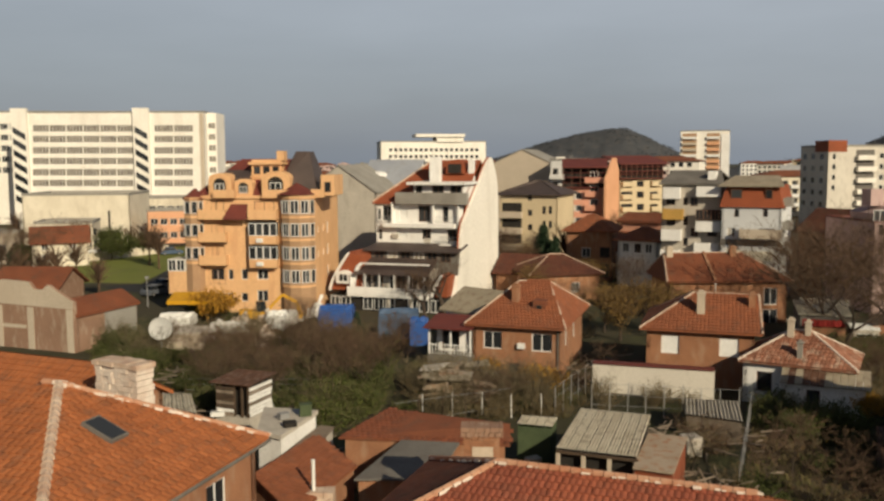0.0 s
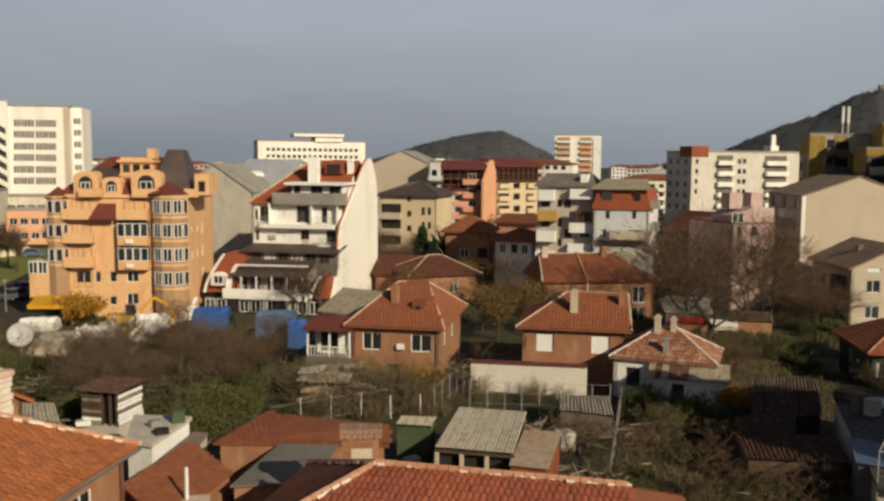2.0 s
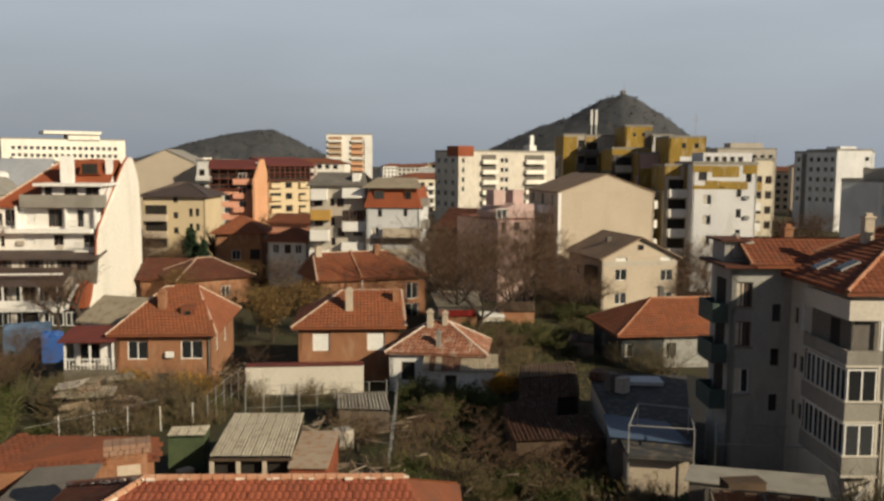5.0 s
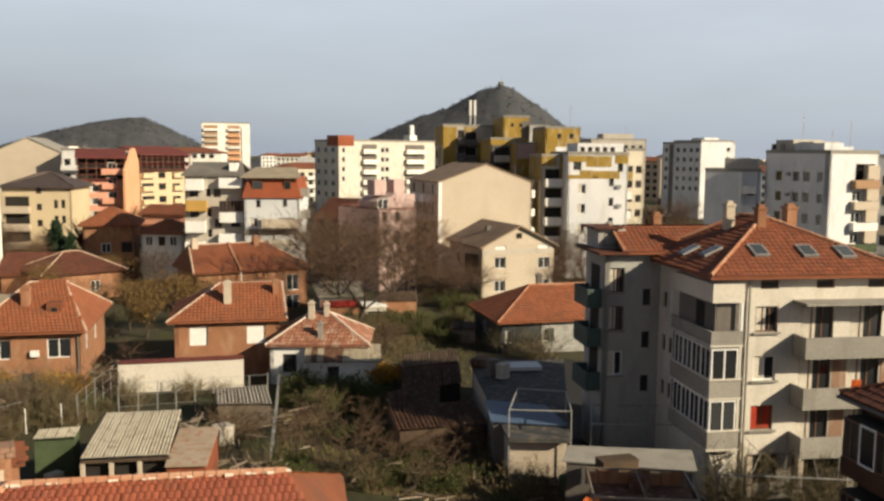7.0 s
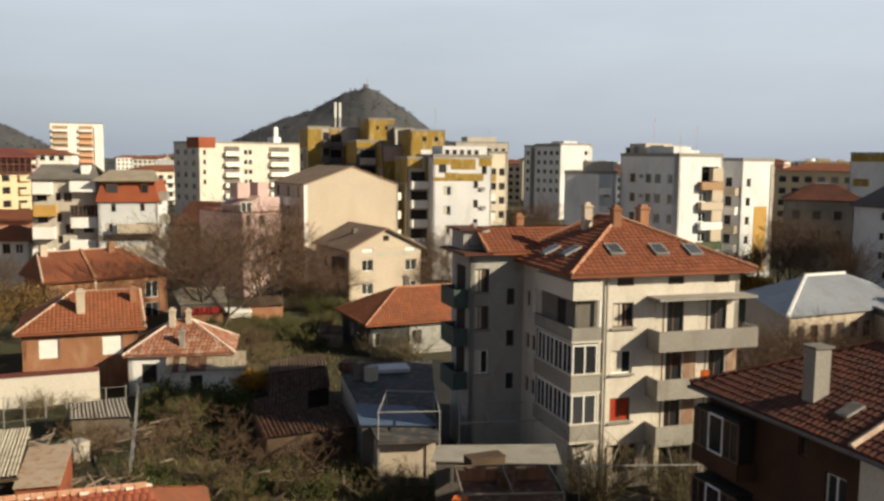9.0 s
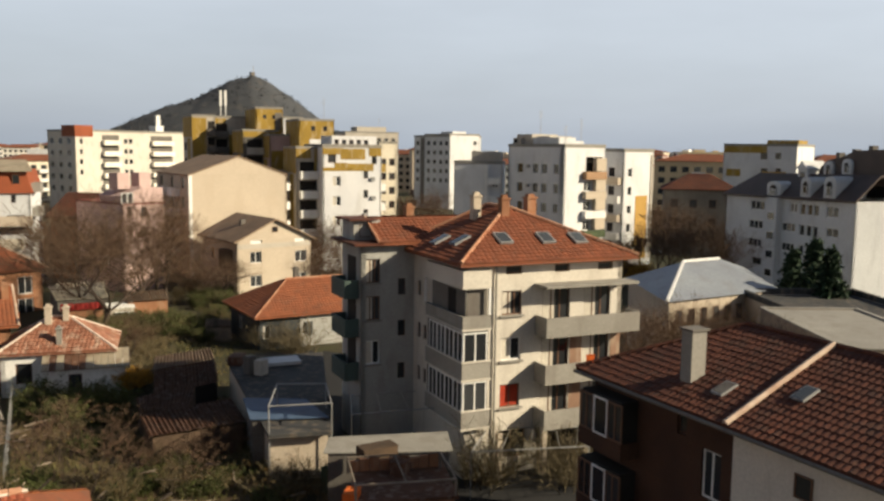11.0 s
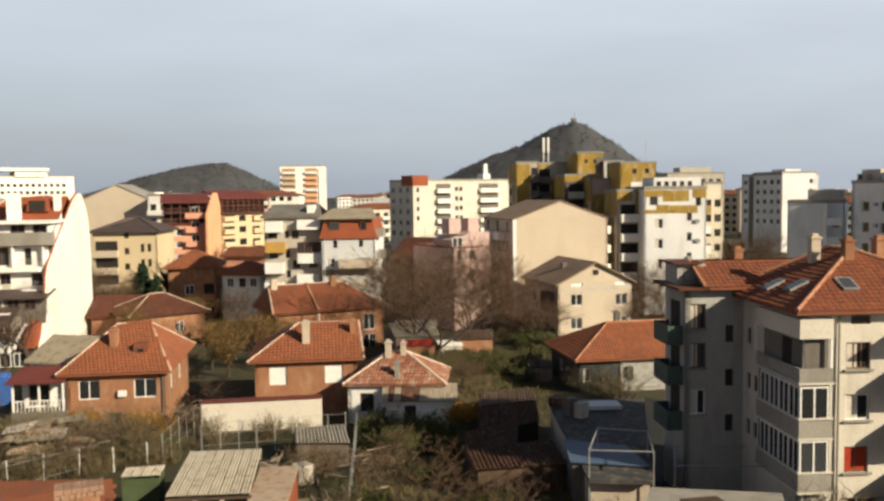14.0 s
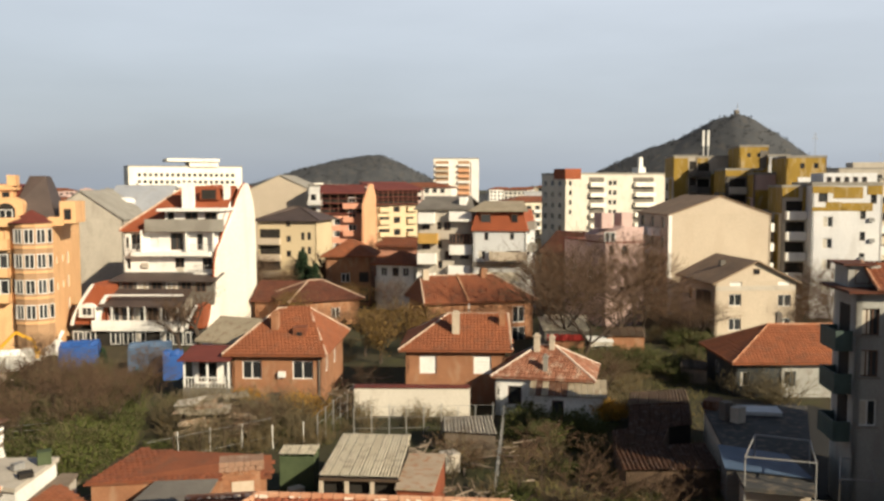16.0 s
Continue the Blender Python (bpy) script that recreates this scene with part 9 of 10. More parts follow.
for _ in range(210):
    az, dist = radians(rnd.uniform(-30, 80)), rnd.uniform(120, 330)
    c = Vector((math.sin(az) * dist, math.cos(az) * dist, 0))
    h = rnd.uniform(4, 8.5)
    stick(V, F, c, c + Vector((0, 0, h * 0.5)), 0.2, 0.12, 4)
    for _ in range(110):
        a = rnd.uniform(0, math.tau)
        p = c + Vector((0, 0, h * rnd.uniform(0.3, 0.65)))
        q = p + Vector((math.cos(a) * h * rnd.uniform(0.1, 0.36), math.sin(a) * h * rnd.uniform(0.1, 0.36), h * rnd.uniform(0.08, 0.4)))
        stick(V, F, p, q, 0.07, 0.03, 3)
woods = part("far_trees", pydata("far_trees", V, F, "twig"), "twig", None)
tagged(woods, "bare brown trees scattered between the far blocks", "trees", kind="stuff")

# ---- ground pieces ----
def patch(name, label, corners, z, material, category):
    bm = bmesh.new()
    slab(bm, corners, z - 0.3, z)
    return tagged(part(name, bm, material, None), label, category, kind="structure")


patch("lawn", "green lawn beside the street", [(-62.51, 132.16), (-45.29, 129.72), (-47.88, 167.29), (-55.92, 189.17), (-68.82, 161.41)], 0.03, "lawn", "lawn")
patch("road", "grey asphalt street beside the lawn", [(-49.67, 125.75), (-34.91, 114.84), (-43.92, 153.31), (-48.09, 162.42), (-44.65, 129.10)], 0.04, "asphalt", "road")
patch("car_park", "asphalt car park before the hospital", [(-89.25, 162.26), (-70.45, 165.29), (-57.48, 194.50), (-73.99, 213.06), (-109.74, 199.89)], 0.025, "asphalt", "car park")
patch("garden", "brown garden soil with dry stalks", [(15.46, 44.20), (25.55, 35.02), (35.47, 52.04), (23.07, 63.01)], 0.02, "soil", "garden")
# three yard patches put the shade into the ground colour
patch("yard", "paved yard beside the cream building, darkened for its shadow", [(32.95, 41.04), (38.21, 33.60), (50.93, 52.01), (48.11, 59.97)], 0.03, "asphalt", "yard")
patch("yard", "yard behind the garage, darkened for deep shade", [(34.5, 53.6), (40.6, 50.4), (47.6, 60.4), (43.4, 63.4)], 0.028, "asphalt", "yard")
patch("yard", "paved yard under the vine frame, coloured dark as shade", [(31.18, 28.85), (36.91, 23.64), (42.56, 27.76), (37.26, 32.53)], 0.035, "asphalt", "yard")
patch("lane", "pale earth lane between the houses", [(38.41, 75.01), (44.15, 67.63), (50.11, 76.81), (42.07, 82.16)], 0.03, "soil", "lane")
patch("garden", "overgrown green garden ground", [(-25.56, 60.77), (-3.30, 57.80), (-2.63, 88.09), (-34.12, 88.82)], 0.015, "ground", "garden")

# ---- loose things ----
def post_fence(label, a, b, h, n, wires=3, material="metal", group="fences"):
    m, L = frame2(a, b)
    f = thing("fence", m, label, "fence", group)
    for k in range(n):
        bm = bmesh.new()
        bar(bm, (L * k / (n - 1), 0, 0), (L * k / (n - 1) + 0.03 * (k % 3 - 1), 0, h * (0.92 + 0.05 * (k % 3))), 0.045, 0.04)
        part("post", bm, material, f)
    for k in range(wires):
        bm = bmesh.new()
        z = h * (0.3 + 0.65 * k / max(1, wires - 1))
        bar(bm, (0, 0, z), (L, 0, z), 0.014)
        part("wire", bm, "metal", f)
    return f


post_fence("row of leaning garden posts with wire", (10.62, 60.89), (20.35, 58.72), 2.4, 9)
post_fence("grey pipe frame for climbing plants", (7.92, 60.24), (11.81, 67.83), 2.3, 6)
post_fence("row of white garden stakes", (-1.44, 60.39), (6.90, 59.99), 1.8, 5, 0, "enamel")
post_fence("row of garden stakes with wire", (-3.27, 57.18), (4.79, 60.98), 2.0, 6, 2, "wood")
post_fence("wire fence along the garden", (16.22, 46.37), (22.79, 62.85), 1.7, 9, 4)
post_fence("wire fence on wooden posts", (-20.07, 66.71), (-9.92, 66.53), 1.3, 10, 3, "wood")
lowall, ll = frame2((-67.02, 155.94), (-55.17, 174.94))
b = thing("garden_wall", lowall, "long low cream wall beside the lawn", "wall")
for k in range(14):
    bm = bmesh.new()
    box(bm, ll * k / 14 + 0.1, 0, 0, ll * (k + 1) / 14 - 0.1, 0.25, 1.5)
    part("panel", bm, "cream", b)
    bm = bmesh.new()
    box(bm, ll * k / 14 - 0.12, -0.06, 0, ll * k / 14 + 0.12, 0.31, 1.75)
    part("pillar", bm, "beige", b)


def pipe_frame(label, quad, h, wires=3):
    o = Vector((*quad[0], 0))
    f = thing("pergola", Matrix.Translation(o), label, "pergola", "pipe pergolas")
    c = [Vector((*q, 0)) - o for q in quad]
    for k in range(4):
        bm = bmesh.new()
        bar(bm, c[k], c[k] + Vector((0, 0, h)), 0.04, n=6)
        part("post", bm, "metal", f)
        bm = bmesh.new()
        bar(bm, c[k] + Vector((0, 0, h)), c[(k + 1) % 4] + Vector((0, 0, h)), 0.04, n=6)
        part("rail", bm, "metal", f)
    for k in range(1, wires + 1):
        bm = bmesh.new()
        bar(bm, c[0].lerp(c[1], k / 4) + Vector((0, 0, h)), c[3].lerp(c[2], k / 4) + Vector((0, 0, h)), 0.02)
        part("wire", bm, "metal", f)
    return f


pipe_frame("grey pipe pergola over the garage roof", [(26.60, 37.71), (29.37, 35.84), (31.62, 39.12), (29.52, 41.00)], 4.3, 0)
pipe_frame("grey pipe pergola in the shaded yard", [(31.13, 36.23), (36.91, 32.89), (38.77, 35.99), (33.64, 39.17)], 3.2)
pipe_frame("rusty pipe pergola before the cream building", [(32.61, 28.60), (37.71, 24.86), (39.94, 27.12), (36.18, 30.53)], 2.6)


def dish():
    x, y = (-25.76, 78.59)
    b = thing("satellite_dish", Matrix.Translation((x, y, 0)), "big white satellite dish on a post", "satellite dish")
    bm = bmesh.new()
    bar(bm, (0, 0, 0), (0, 0, 2.5), 0.07, n=8)
    part("post", bm, "metal", b)
    bm = bmesh.new()
    rings = []
    for j in range(6):
        r = 1.05 * j / 5
        rings.append([bm.verts.new((math.cos(k * math.tau / 24) * r, math.sin(k * math.tau / 24) * r, 0.28 * (j / 5) ** 2)) for k in range(24)] if j else [bm.verts.new((0, 0, 0))])
    for k in range(24):
        bm.faces.new((rings[0][0], rings[1][k], rings[1][(k + 1) % 24]))
        for j in range(1, 5):
            bm.faces.new((rings[j][k], rings[j + 1][k], rings[j + 1][(k + 1) % 24], rings[j][(k + 1) % 24]))
    bmesh.ops.solidify(bm, geom=bm.faces[:], thickness=0.04)
    part("reflector", bm, "enamel", b, at=look((0, 0, 2.9), (-10, 40, -14)))
    bm = bmesh.new()
    bar(bm, (0, 0, 2.4), (0.4, -1.1, 3.4), 0.03)
    part("feed_arm", bm, "metal", b)


dish()


def tent(label, p, w, d, h, material, rz=0):
    b = thing("tarpaulin", pose(p[0], p[1], 0, 0, 0, rz), label, "tarpaulin", "tarpaulins")
    bm = bmesh.new()
    r = random.Random(int(w * 100))
    n = 8
    top = [[bm.verts.new((w * i / n - w / 2, d * j / n, h + 0.12 * r.uniform(-1, 1) + (0.35 if j in (3, 4, 5) else 0))) for i in range(n + 1)] for j in range(n + 1)]
    for j in range(n):
        for i in range(n):
            bm.faces.new((top[j][i], top[j][i + 1], top[j + 1][i + 1], top[j + 1][i]))
    edge = [top[0][i] for i in range(n + 1)] + [top[j][n] for j in range(1, n + 1)] + [top[n][i] for i in range(n - 1, -1, -1)] + [top[j][0] for j in range(n - 1, 0, -1)]
    low = [bm.verts.new((v.co.x * 1.02, v.co.y, 0.02)) for v in edge]
    for k in range(len(edge)):
        bm.faces.new((edge[k], low[k], low[(k + 1) % len(edge)], edge[(k + 1) % len(edge)]))
    part("sheet", bm, material, b)


tent("bright blue tarpaulin over a stack", (-11.44, 91.59), 3.6, 3, 2.3, "blue")
tent("faded blue tarpaulin over a shelter", (-4.50, 87.18), 4.0, 3, 2.6, "blue_pale")
tent("deep blue tarpaulin sheet", (-2.33, 84.27), 1.8, 2, 2.3, "blue")
tent("white plastic sheet over a stack", (-17.98, 92.56), 2.0, 2, 1.6, "enamel")
tent("white plastic covered stack", (-29.6, 94.5), 3.6, 3, 1.0, "enamel")
lean("shed", "low beige rendered shed behind the satellite dish", [(-27.6, 82.6), (-23.2, 82.9), (-23.3, 86.0), (-27.8, 85.8)], (1.7, 1.7, 1.8, 1.8), "beige_grey", "beige", 0.12)
tent("pile of pale rubble bags", (-22.60, 89.48), 3.6, 2.5, 0.9, "white")


def car(p, rz, material, label):
    b = thing("car", pose(p[0], p[1], 0, 0, 0, rz), label, "car", "parked cars")
    bm = bmesh.new()
    prism(bm, [(-2.1, 0.3), (2.1, 0.3), (2.15, 0.75), (1.3, 0.92), (-1.9, 0.95), (-2.15, 0.7)], -0.85, 0.85)
    part("body", bm, material, b)
    bm = bmesh.new()
    prism(bm, [(-1.75, 0.94), (1.2, 0.92), (0.5, 1.42), (-1.2, 1.45)], -0.74, 0.74)
    part("cabin", bm, "glass", b)
    bm = bmesh.new()
    prism(bm, [(-1.15, 1.45), (0.45, 1.43), (0.35, 1.5), (-1.05, 1.51)], -0.7, 0.7)
    part("roof", bm, material, b)
    for x in (-1.35, 1.35):
        for y in (-0.86, 0.86):
            bm = bmesh.new()
            bar(bm, (x, y - 0.09, 0.32), (x, y + 0.09, 0.32), 0.32, n=14)
            wh = part("wheel", bm, "dark", b)
            bm = bmesh.new()
            bar(bm, (x, y - 0.1, 0.32), (x, y + 0.1, 0.32), 0.18, n=10)
            part("rim", bm, "metal", wh)


car((-70.78, 171.36), 10, "enamel", "white car parked near the hospital")
car((-79.34, 176.03), 5, "plum", "dark grey car parked near the hospital")
car((-39.07, 117.91), 60, "plum", "dark car parked at the street")
car((-39.69, 124.30), 60, "plum", "dark car parked at the street corner")
car((-53.26, 170.59), 20, "blue_pale", "blue car parked beyond the lawn")
car((139.74, 75.94), -40, "enamel", "white car parked beside the hall")


def digger(p, label):
    b = thing("excavator", pose(p[0], p[1], 0, 0, 0, 15), label, "machine")
    for y in (-0.9, 0.9):
        bm = bmesh.new()
        prism(bm, [(-1.6, 0.1), (1.6, 0.1), (1.9, 0.4), (1.6, 0.75), (-1.6, 0.75), (-1.9, 0.4)], y - 0.25, y + 0.25)
        part("track", bm, "dark", b)
    bm = bmesh.new()
    prism(bm, [(-1.8, 0.8), (1.3, 0.8), (1.3, 1.5), (-1.8, 1.7)], -1.0, 1.0)
    part("body", bm, "yellow_paint", b)
    bm = bmesh.new()
    prism(bm, [(0.0, 1.5), (1.2, 1.5), (1.0, 2.7), (0.0, 2.7)], -0.95, 0.0)
    part("cab", bm, "glass", b)
    bm = bmesh.new()
    for q, r in (((1.2, 0.4, 1.4), (3.0, 0.4, 3.2)), ((3.0, 0.4, 3.2), (4.6, 0.4, 2.2)), ((4.6, 0.4, 2.2), (4.9, 0.4, 1.0))):
        bar(bm, q, r, 0.22, 0.18)
    part("arm", bm, "yellow_paint", b)
    bm = bmesh.new()
    prism(bm, [(4.3, 0.4), (5.1, 0.4), (5.2, 1.1), (4.6, 1.1)], 0.0, 0.8)
    part("bucket", bm, "yellow_paint", b)


digger((-20.84, 96.06), "yellow excavator standing beside the orange building")
b = thing("awning", Matrix.Translation((*(-28.91, 99.16), 0)), "yellow ochre shop awning on posts", "awning")
bm = bmesh.new()
sheet(bm, [(-2.2, -2.0, 2.5), (2.6, -2.0, 2.5), (2.6, 1.0, 3.1), (-2.2, 1.0, 3.1)], 0.4)
part("canopy", bm, "yellow_paint", b)
for x in (-2.0, 2.4):
    bm = bmesh.new()
    bar(bm, (x, -1.9, 0), (x, -1.9, 2.2), 0.06)
    part("post", bm, "dark", b)
# white bundle on a post, vent pipes, wood pile
b = thing("plastic_bundle", Matrix.Translation((*(13.32, 36.99), 0)), "crumpled white plastic bundle on a post", "bundle")
bm = bmesh.new()
bar(bm, (0, 0, 0), (0, 0, 3.0), 0.05)
part("post", bm, "wood", b)
bm = bmesh.new()
bmesh.ops.create_icosphere(bm, subdivisions=3, radius=0.5)
for v in bm.verts:
    v.co *= 1 + 0.35 * noise.noise(v.co * 4.0)
    v.co.z = v.co.z * 0.9 + 3.2
part("plastic", bm, "enamel", b)
b = thing("vent_pipe", Matrix.Translation((*(-6.08, 39.63), 0)), "white plastic vent pipe over a plastered stack", "pipe")
bm = bmesh.new()
bar(bm, (0, 0, 2.6), (0, 0, 4.2), 0.09, n=10)
part("pipe", bm, "enamel", b)
bm = bmesh.new()
rubble(bm, -0.3, 0.9, -0.3, 0.5, 0, 2.7, 0.3, random.Random(4))
tagged(part("stack", bm, "cap", b), kind="stuff")
V, F = [], []
rnd = random.Random(15)
pa = (1.34, 68.29)
for _ in range(260):
    p = Vector((pa[0] + rnd.uniform(-2.6, 2.4), pa[1] + rnd.uniform(-1.2, 1.2), 0.1 + rnd.random() ** 1.5 * 1.5))
    a = rnd.gauss(0, 0.3)
    stick(V, F, p, p + Vector((math.cos(a) * rnd.uniform(0.8, 2.0), math.sin(a), rnd.gauss(0, 0.15))), rnd.uniform(0.03, 0.07), 0.03, 5)
tagged(part("wood_pile", pydata("wood_pile", V, F, "wood_grey"), "wood_grey", None), "grey pile of old branches and boards", "wood pile", kind="stuff")
V, F = [], []
for cx, cy, n, sx in ((*(15.58, 54.09), 70, 2.5), (*(14.18, 46.16), 50, 1.6), (*(23.44, 38.76), 22, 3.0), (*(23.47, 25.01), 60, 2.0), (*(-13.94, 60.71), 60, 2.5), (*(-7.52, 51.75), 40, 1.5), (*(-21.41, 71.14), 50, 2.5), (*(14.87, 72.79), 70, 2.5)):
    for _ in range(n):
        p = Vector((cx + rnd.gauss(0, sx), cy + rnd.gauss(0, sx * 0.8), 0.05 + rnd.random() * 0.7))
        a = rnd.uniform(0, math.tau)
        stick(V, F, p, p + Vector((math.cos(a) * rnd.uniform(0.5, 1.8), math.sin(a) * rnd.uniform(0.5, 1.5), rnd.gauss(0, 0.25))), rnd.uniform(0.03, 0.1), 0.04, 4)
tagged(part("scrap_wood", pydata("scrap_wood", V, F, "wood_grey"), "wood_grey", None), "scattered old boards and scrap in the yards", "scrap", kind="stuff")
for n_, (cx, cy, r_) in enumerate(((-19.4, 95.0, 1.8), (-17.2, 96.5, 1.5), (-17.3, 84.6, 1.3), (-22.7, 89.5, 2.0), (-22.0, 94.8, 1.6), (-14.6, 101.5, 1.6))):
    V, F = [], []
    for _ in range(90):
        d_, a = r_ * abs(rnd.gauss(0, 0.5)), rnd.uniform(0, math.tau)
        p = Vector((cx + math.cos(a) * d_, cy + math.sin(a) * d_, max(0.05, 1.7 - d_ * 0.9) * rnd.random()))
        q = p + Vector((rnd.gauss(0, 0.3), rnd.gauss(0, 0.3), rnd.gauss(0, 0.3)))
        stick(V, F, p, q, rnd.uniform(0.12, 0.3), rnd.uniform(0.1, 0.25), 5)
    tagged(part("rubbish_heap", pydata("rubbish_heap", V, F, "white" if n_ % 2 else "cap_white"), "white", None), "heap of white bags and rubble", "heap", kind="stuff")
# clutter on the garage roof and in the dark yard
def crate(label, p, z, s, rz, material):
    b = thing("crate", pose(p[0], p[1], z, 0, 0, rz), label, "crate", "roof clutter")
    bm = bmesh.new()
    box(bm, -s[0] / 2, -s[1] / 2, 0, s[0] / 2, s[1] / 2, s[2] * 0.94)
    body = part("body", bm, material, b)
    for k in range(3):
        bm = bmesh.new()
        box(bm, -s[0] / 2 - 0.02, -s[1] / 2 - 0.03 + s[1] * k / 3, s[2] * 0.94, s[0] / 2 + 0.02, -s[1] / 2 - 0.01 + s[1] * (k + 1) / 3, s[2])
        part("board", bm, material, b)


crate("white enamel cabinet standing on a garage roof", (33.08, 47.72), 2.95, (0.8, 0.6, 1.0), 20, "beige_grey")
crate("grey metal box standing on a garage roof", (32.68, 48.46), 2.95, (0.6, 0.6, 1.2), 5, "dim")
crate("pale blue tin sheet stack on a garage roof", (35.94, 49.35), 2.95, (2.4, 1.7, 0.25), -25, "skyblue")
crate("old rusty box on a garage roof", (33.61, 51.37), 2.95, (1.4, 0.9, 0.6), 40, "rust")
crate("white plastic crate in the dry garden", (25.77, 45.31), 0.0, (1.3, 0.7, 0.6), 10, "enamel")
crate("rusty tank lying in the yard", (28.26, 43.87), 0.0, (1.6, 0.9, 0.7), 30, "rust")
crate("old brown sofa frame on a brick outbuilding", (27.62, 30.27), 2.98, (1.8, 0.9, 0.8), -15, "wood")
crate("rusty box on a brick outbuilding", (27.17, 28.20), 2.98, (0.7, 0.7, 0.7), 20, "rust")
crate("orange cloth heap on a brick outbuilding", (23.81, 27.70), 2.98, (0.9, 0.6, 0.35), 35, "orange_cloth")
crate("dark barrel-like bin beside the outbuilding", (28.36, 34.36), 0.0, (1.0, 1.0, 1.4), 0, "green_paint")
spread_out(copy_thing(B3, Matrix.Identity(4)), region([(29.26, 70.91), (41.70, 65.53), (49.76, 79.26), (36.86, 86.26)], 26, 71) + region([(29.17, 60.84), (32.28, 59.13), (39.14, 71.72), (35.37, 73.76)], 9, 75), 72, "yard shrubs")
spread_out(copy_thing(B1, Matrix.Identity(4)), region([(41.11, 64.62), (47.68, 54.85), (53.04, 61.85), (44.20, 69.46)], 7, 73) + region([(33.10, 29.04), (37.49, 25.06), (40.43, 27.85), (36.60, 31.31)], 5, 20), 74, "thicket")
house("house", "dark brown house with a dark tiled roof among bare trees", (137.0, 76.5), (143.2, 66.0), 10, 11.6, 14.2, (0.35, 0.5, 0.65, 0.5), "dim", "roof_dark", front=grid([1.8, 5.0, 8.2, 11.0], [2.0, 5.2, 8.4], 1.3, 1.5, "dark"), cap=False)
spread_out(copy_thing(BARE[0], Matrix.Identity(4)), [(*(109.91, 60.14), 0.95), (*(116.69, 57.94), 1.0)], 81, "bare trees")
# small shacks between the bare trees and the gabled house
lean("shed", "shack with a red awning and dark walls", [(34.4, 82.3), (38.2, 81.2), (38.5, 82.0), (34.7, 83.1)], (2.2, 2.2, 2.7, 2.7), "red_paint", "brick", ribs=3)
lean("shed", "grey tin roofed shack behind the awning", [(34.8, 84.2), (39.4, 82.6), (40.8, 87.2), (36.2, 89.4)], (2.9, 2.9, 3.6, 3.6), "corrugated_pale", "dim", ribs=6)
b = lean("shed", "pale kiosk with a white framed window", [(38.6, 81.2), (41.0, 80.5), (41.5, 82.0), (39.0, 82.8)], (2.1, 2.1, 2.4, 2.4), "enamel", "beige_grey", 0.08)
window(b, b.matrix_world.inverted() @ frame2((38.6, 81.2), (41.0, 80.5))[0] @ Matrix.Translation((1.2, -0.05, 0.7)), 1.5, 1.0, "white")
lean("shed", "small brick shed with white window posts", [(40.6, 81.4), (44.4, 80.0), (45.6, 83.0), (41.6, 84.4)], (2.5, 2.5, 3.0, 3.0), "roof_brown", "brick", ribs=5)
lean("shed", "low stone-walled shed with a grey roof", [(42.6, 70.4), (44.4, 68.6), (45.5, 70.6), (43.9, 72.3)], (1.4, 1.4, 1.7, 1.7), "wood_grey", "stone", ribs=6)
spread_out(copy_thing(B2, Matrix.Identity(4)), region([(35.64, 79.57), (41.33, 73.44), (45.31, 81.15), (39.42, 87.25)], 16, 61) + region([(48.86, 83.00), (52.78, 80.92), (59.04, 90.57), (54.66, 92.87)], 9, 62), 63, "yard bushes")
spread_out(copy_thing(B3, Matrix.Identity(4)), region([(49.83, 88.59), (53.73, 82.38), (61.47, 94.31), (56.76, 99.42)], 16, 64) + region([(6.60, 87.88), (15.79, 87.67), (17.45, 100.68), (9.74, 102.79)], 14, 65), 66, "yard shrubs")
spread_out(copy_thing(BARE[1], Matrix.Identity(4)), [(*(52.78, 87.04), 0.55), (*(55.89, 87.59), 0.6), (*(70.35, 89.68), 0.7), (*(75.44, 92.48), 0.7), (*(54.03, 93.20), 0.6), (*(14.82, 100.75), 0.5), (*(33.45, 67.25), 0.5), (*(53.97, 26.86), 0.7), (*(52.05, 23.91), 0.75), (*(59.00, 30.21), 0.8), (*(57.36, 24.25), 0.75)], 67, "yard trees")

# pale timber frame and brick parapet over the cluttered outbuilding
fm_, fl_ = frame2((23.6, 27.2), (27.2, 24.7))
b = thing("roof_frame", fm_, "pale timber frame with brick parapet on a low outbuilding", "frame")
for x0, y0, x1, y1 in ((0.0, 0.0, fl_, 0.0), (0.0, 3.4, fl_, 3.4), (0.0, 0.0, 0.0, 3.4), (fl_, 0.0, fl_, 3.4), (fl_ * 0.5, 0.0, fl_ * 0.5, 3.4)):
    bm = bmesh.new()
    bar(bm, (x0, y0, 3.75), (x1, y1, 3.75), 0.05)
    part("rail", bm, "wood_grey", b)
for x, y in ((0, 0), (fl_, 0), (0, 3.4), (fl_, 3.4), (fl_ * 0.5, 3.4)):
    bm = bmesh.new()
    box(bm, x - 0.05, y - 0.05, 3.0, x + 0.05, y + 0.05, 3.74)
    part("post", bm, "wood_grey", b)
for k in range(9):
    bm = bmesh.new()
    box(bm, 0.1 + 0.47 * k, 3.5, 2.98, 0.54 + 0.47 * k, 3.72, 3.5 + 0.08 * (k % 3))
    part("parapet_block", bm, "brick", b)
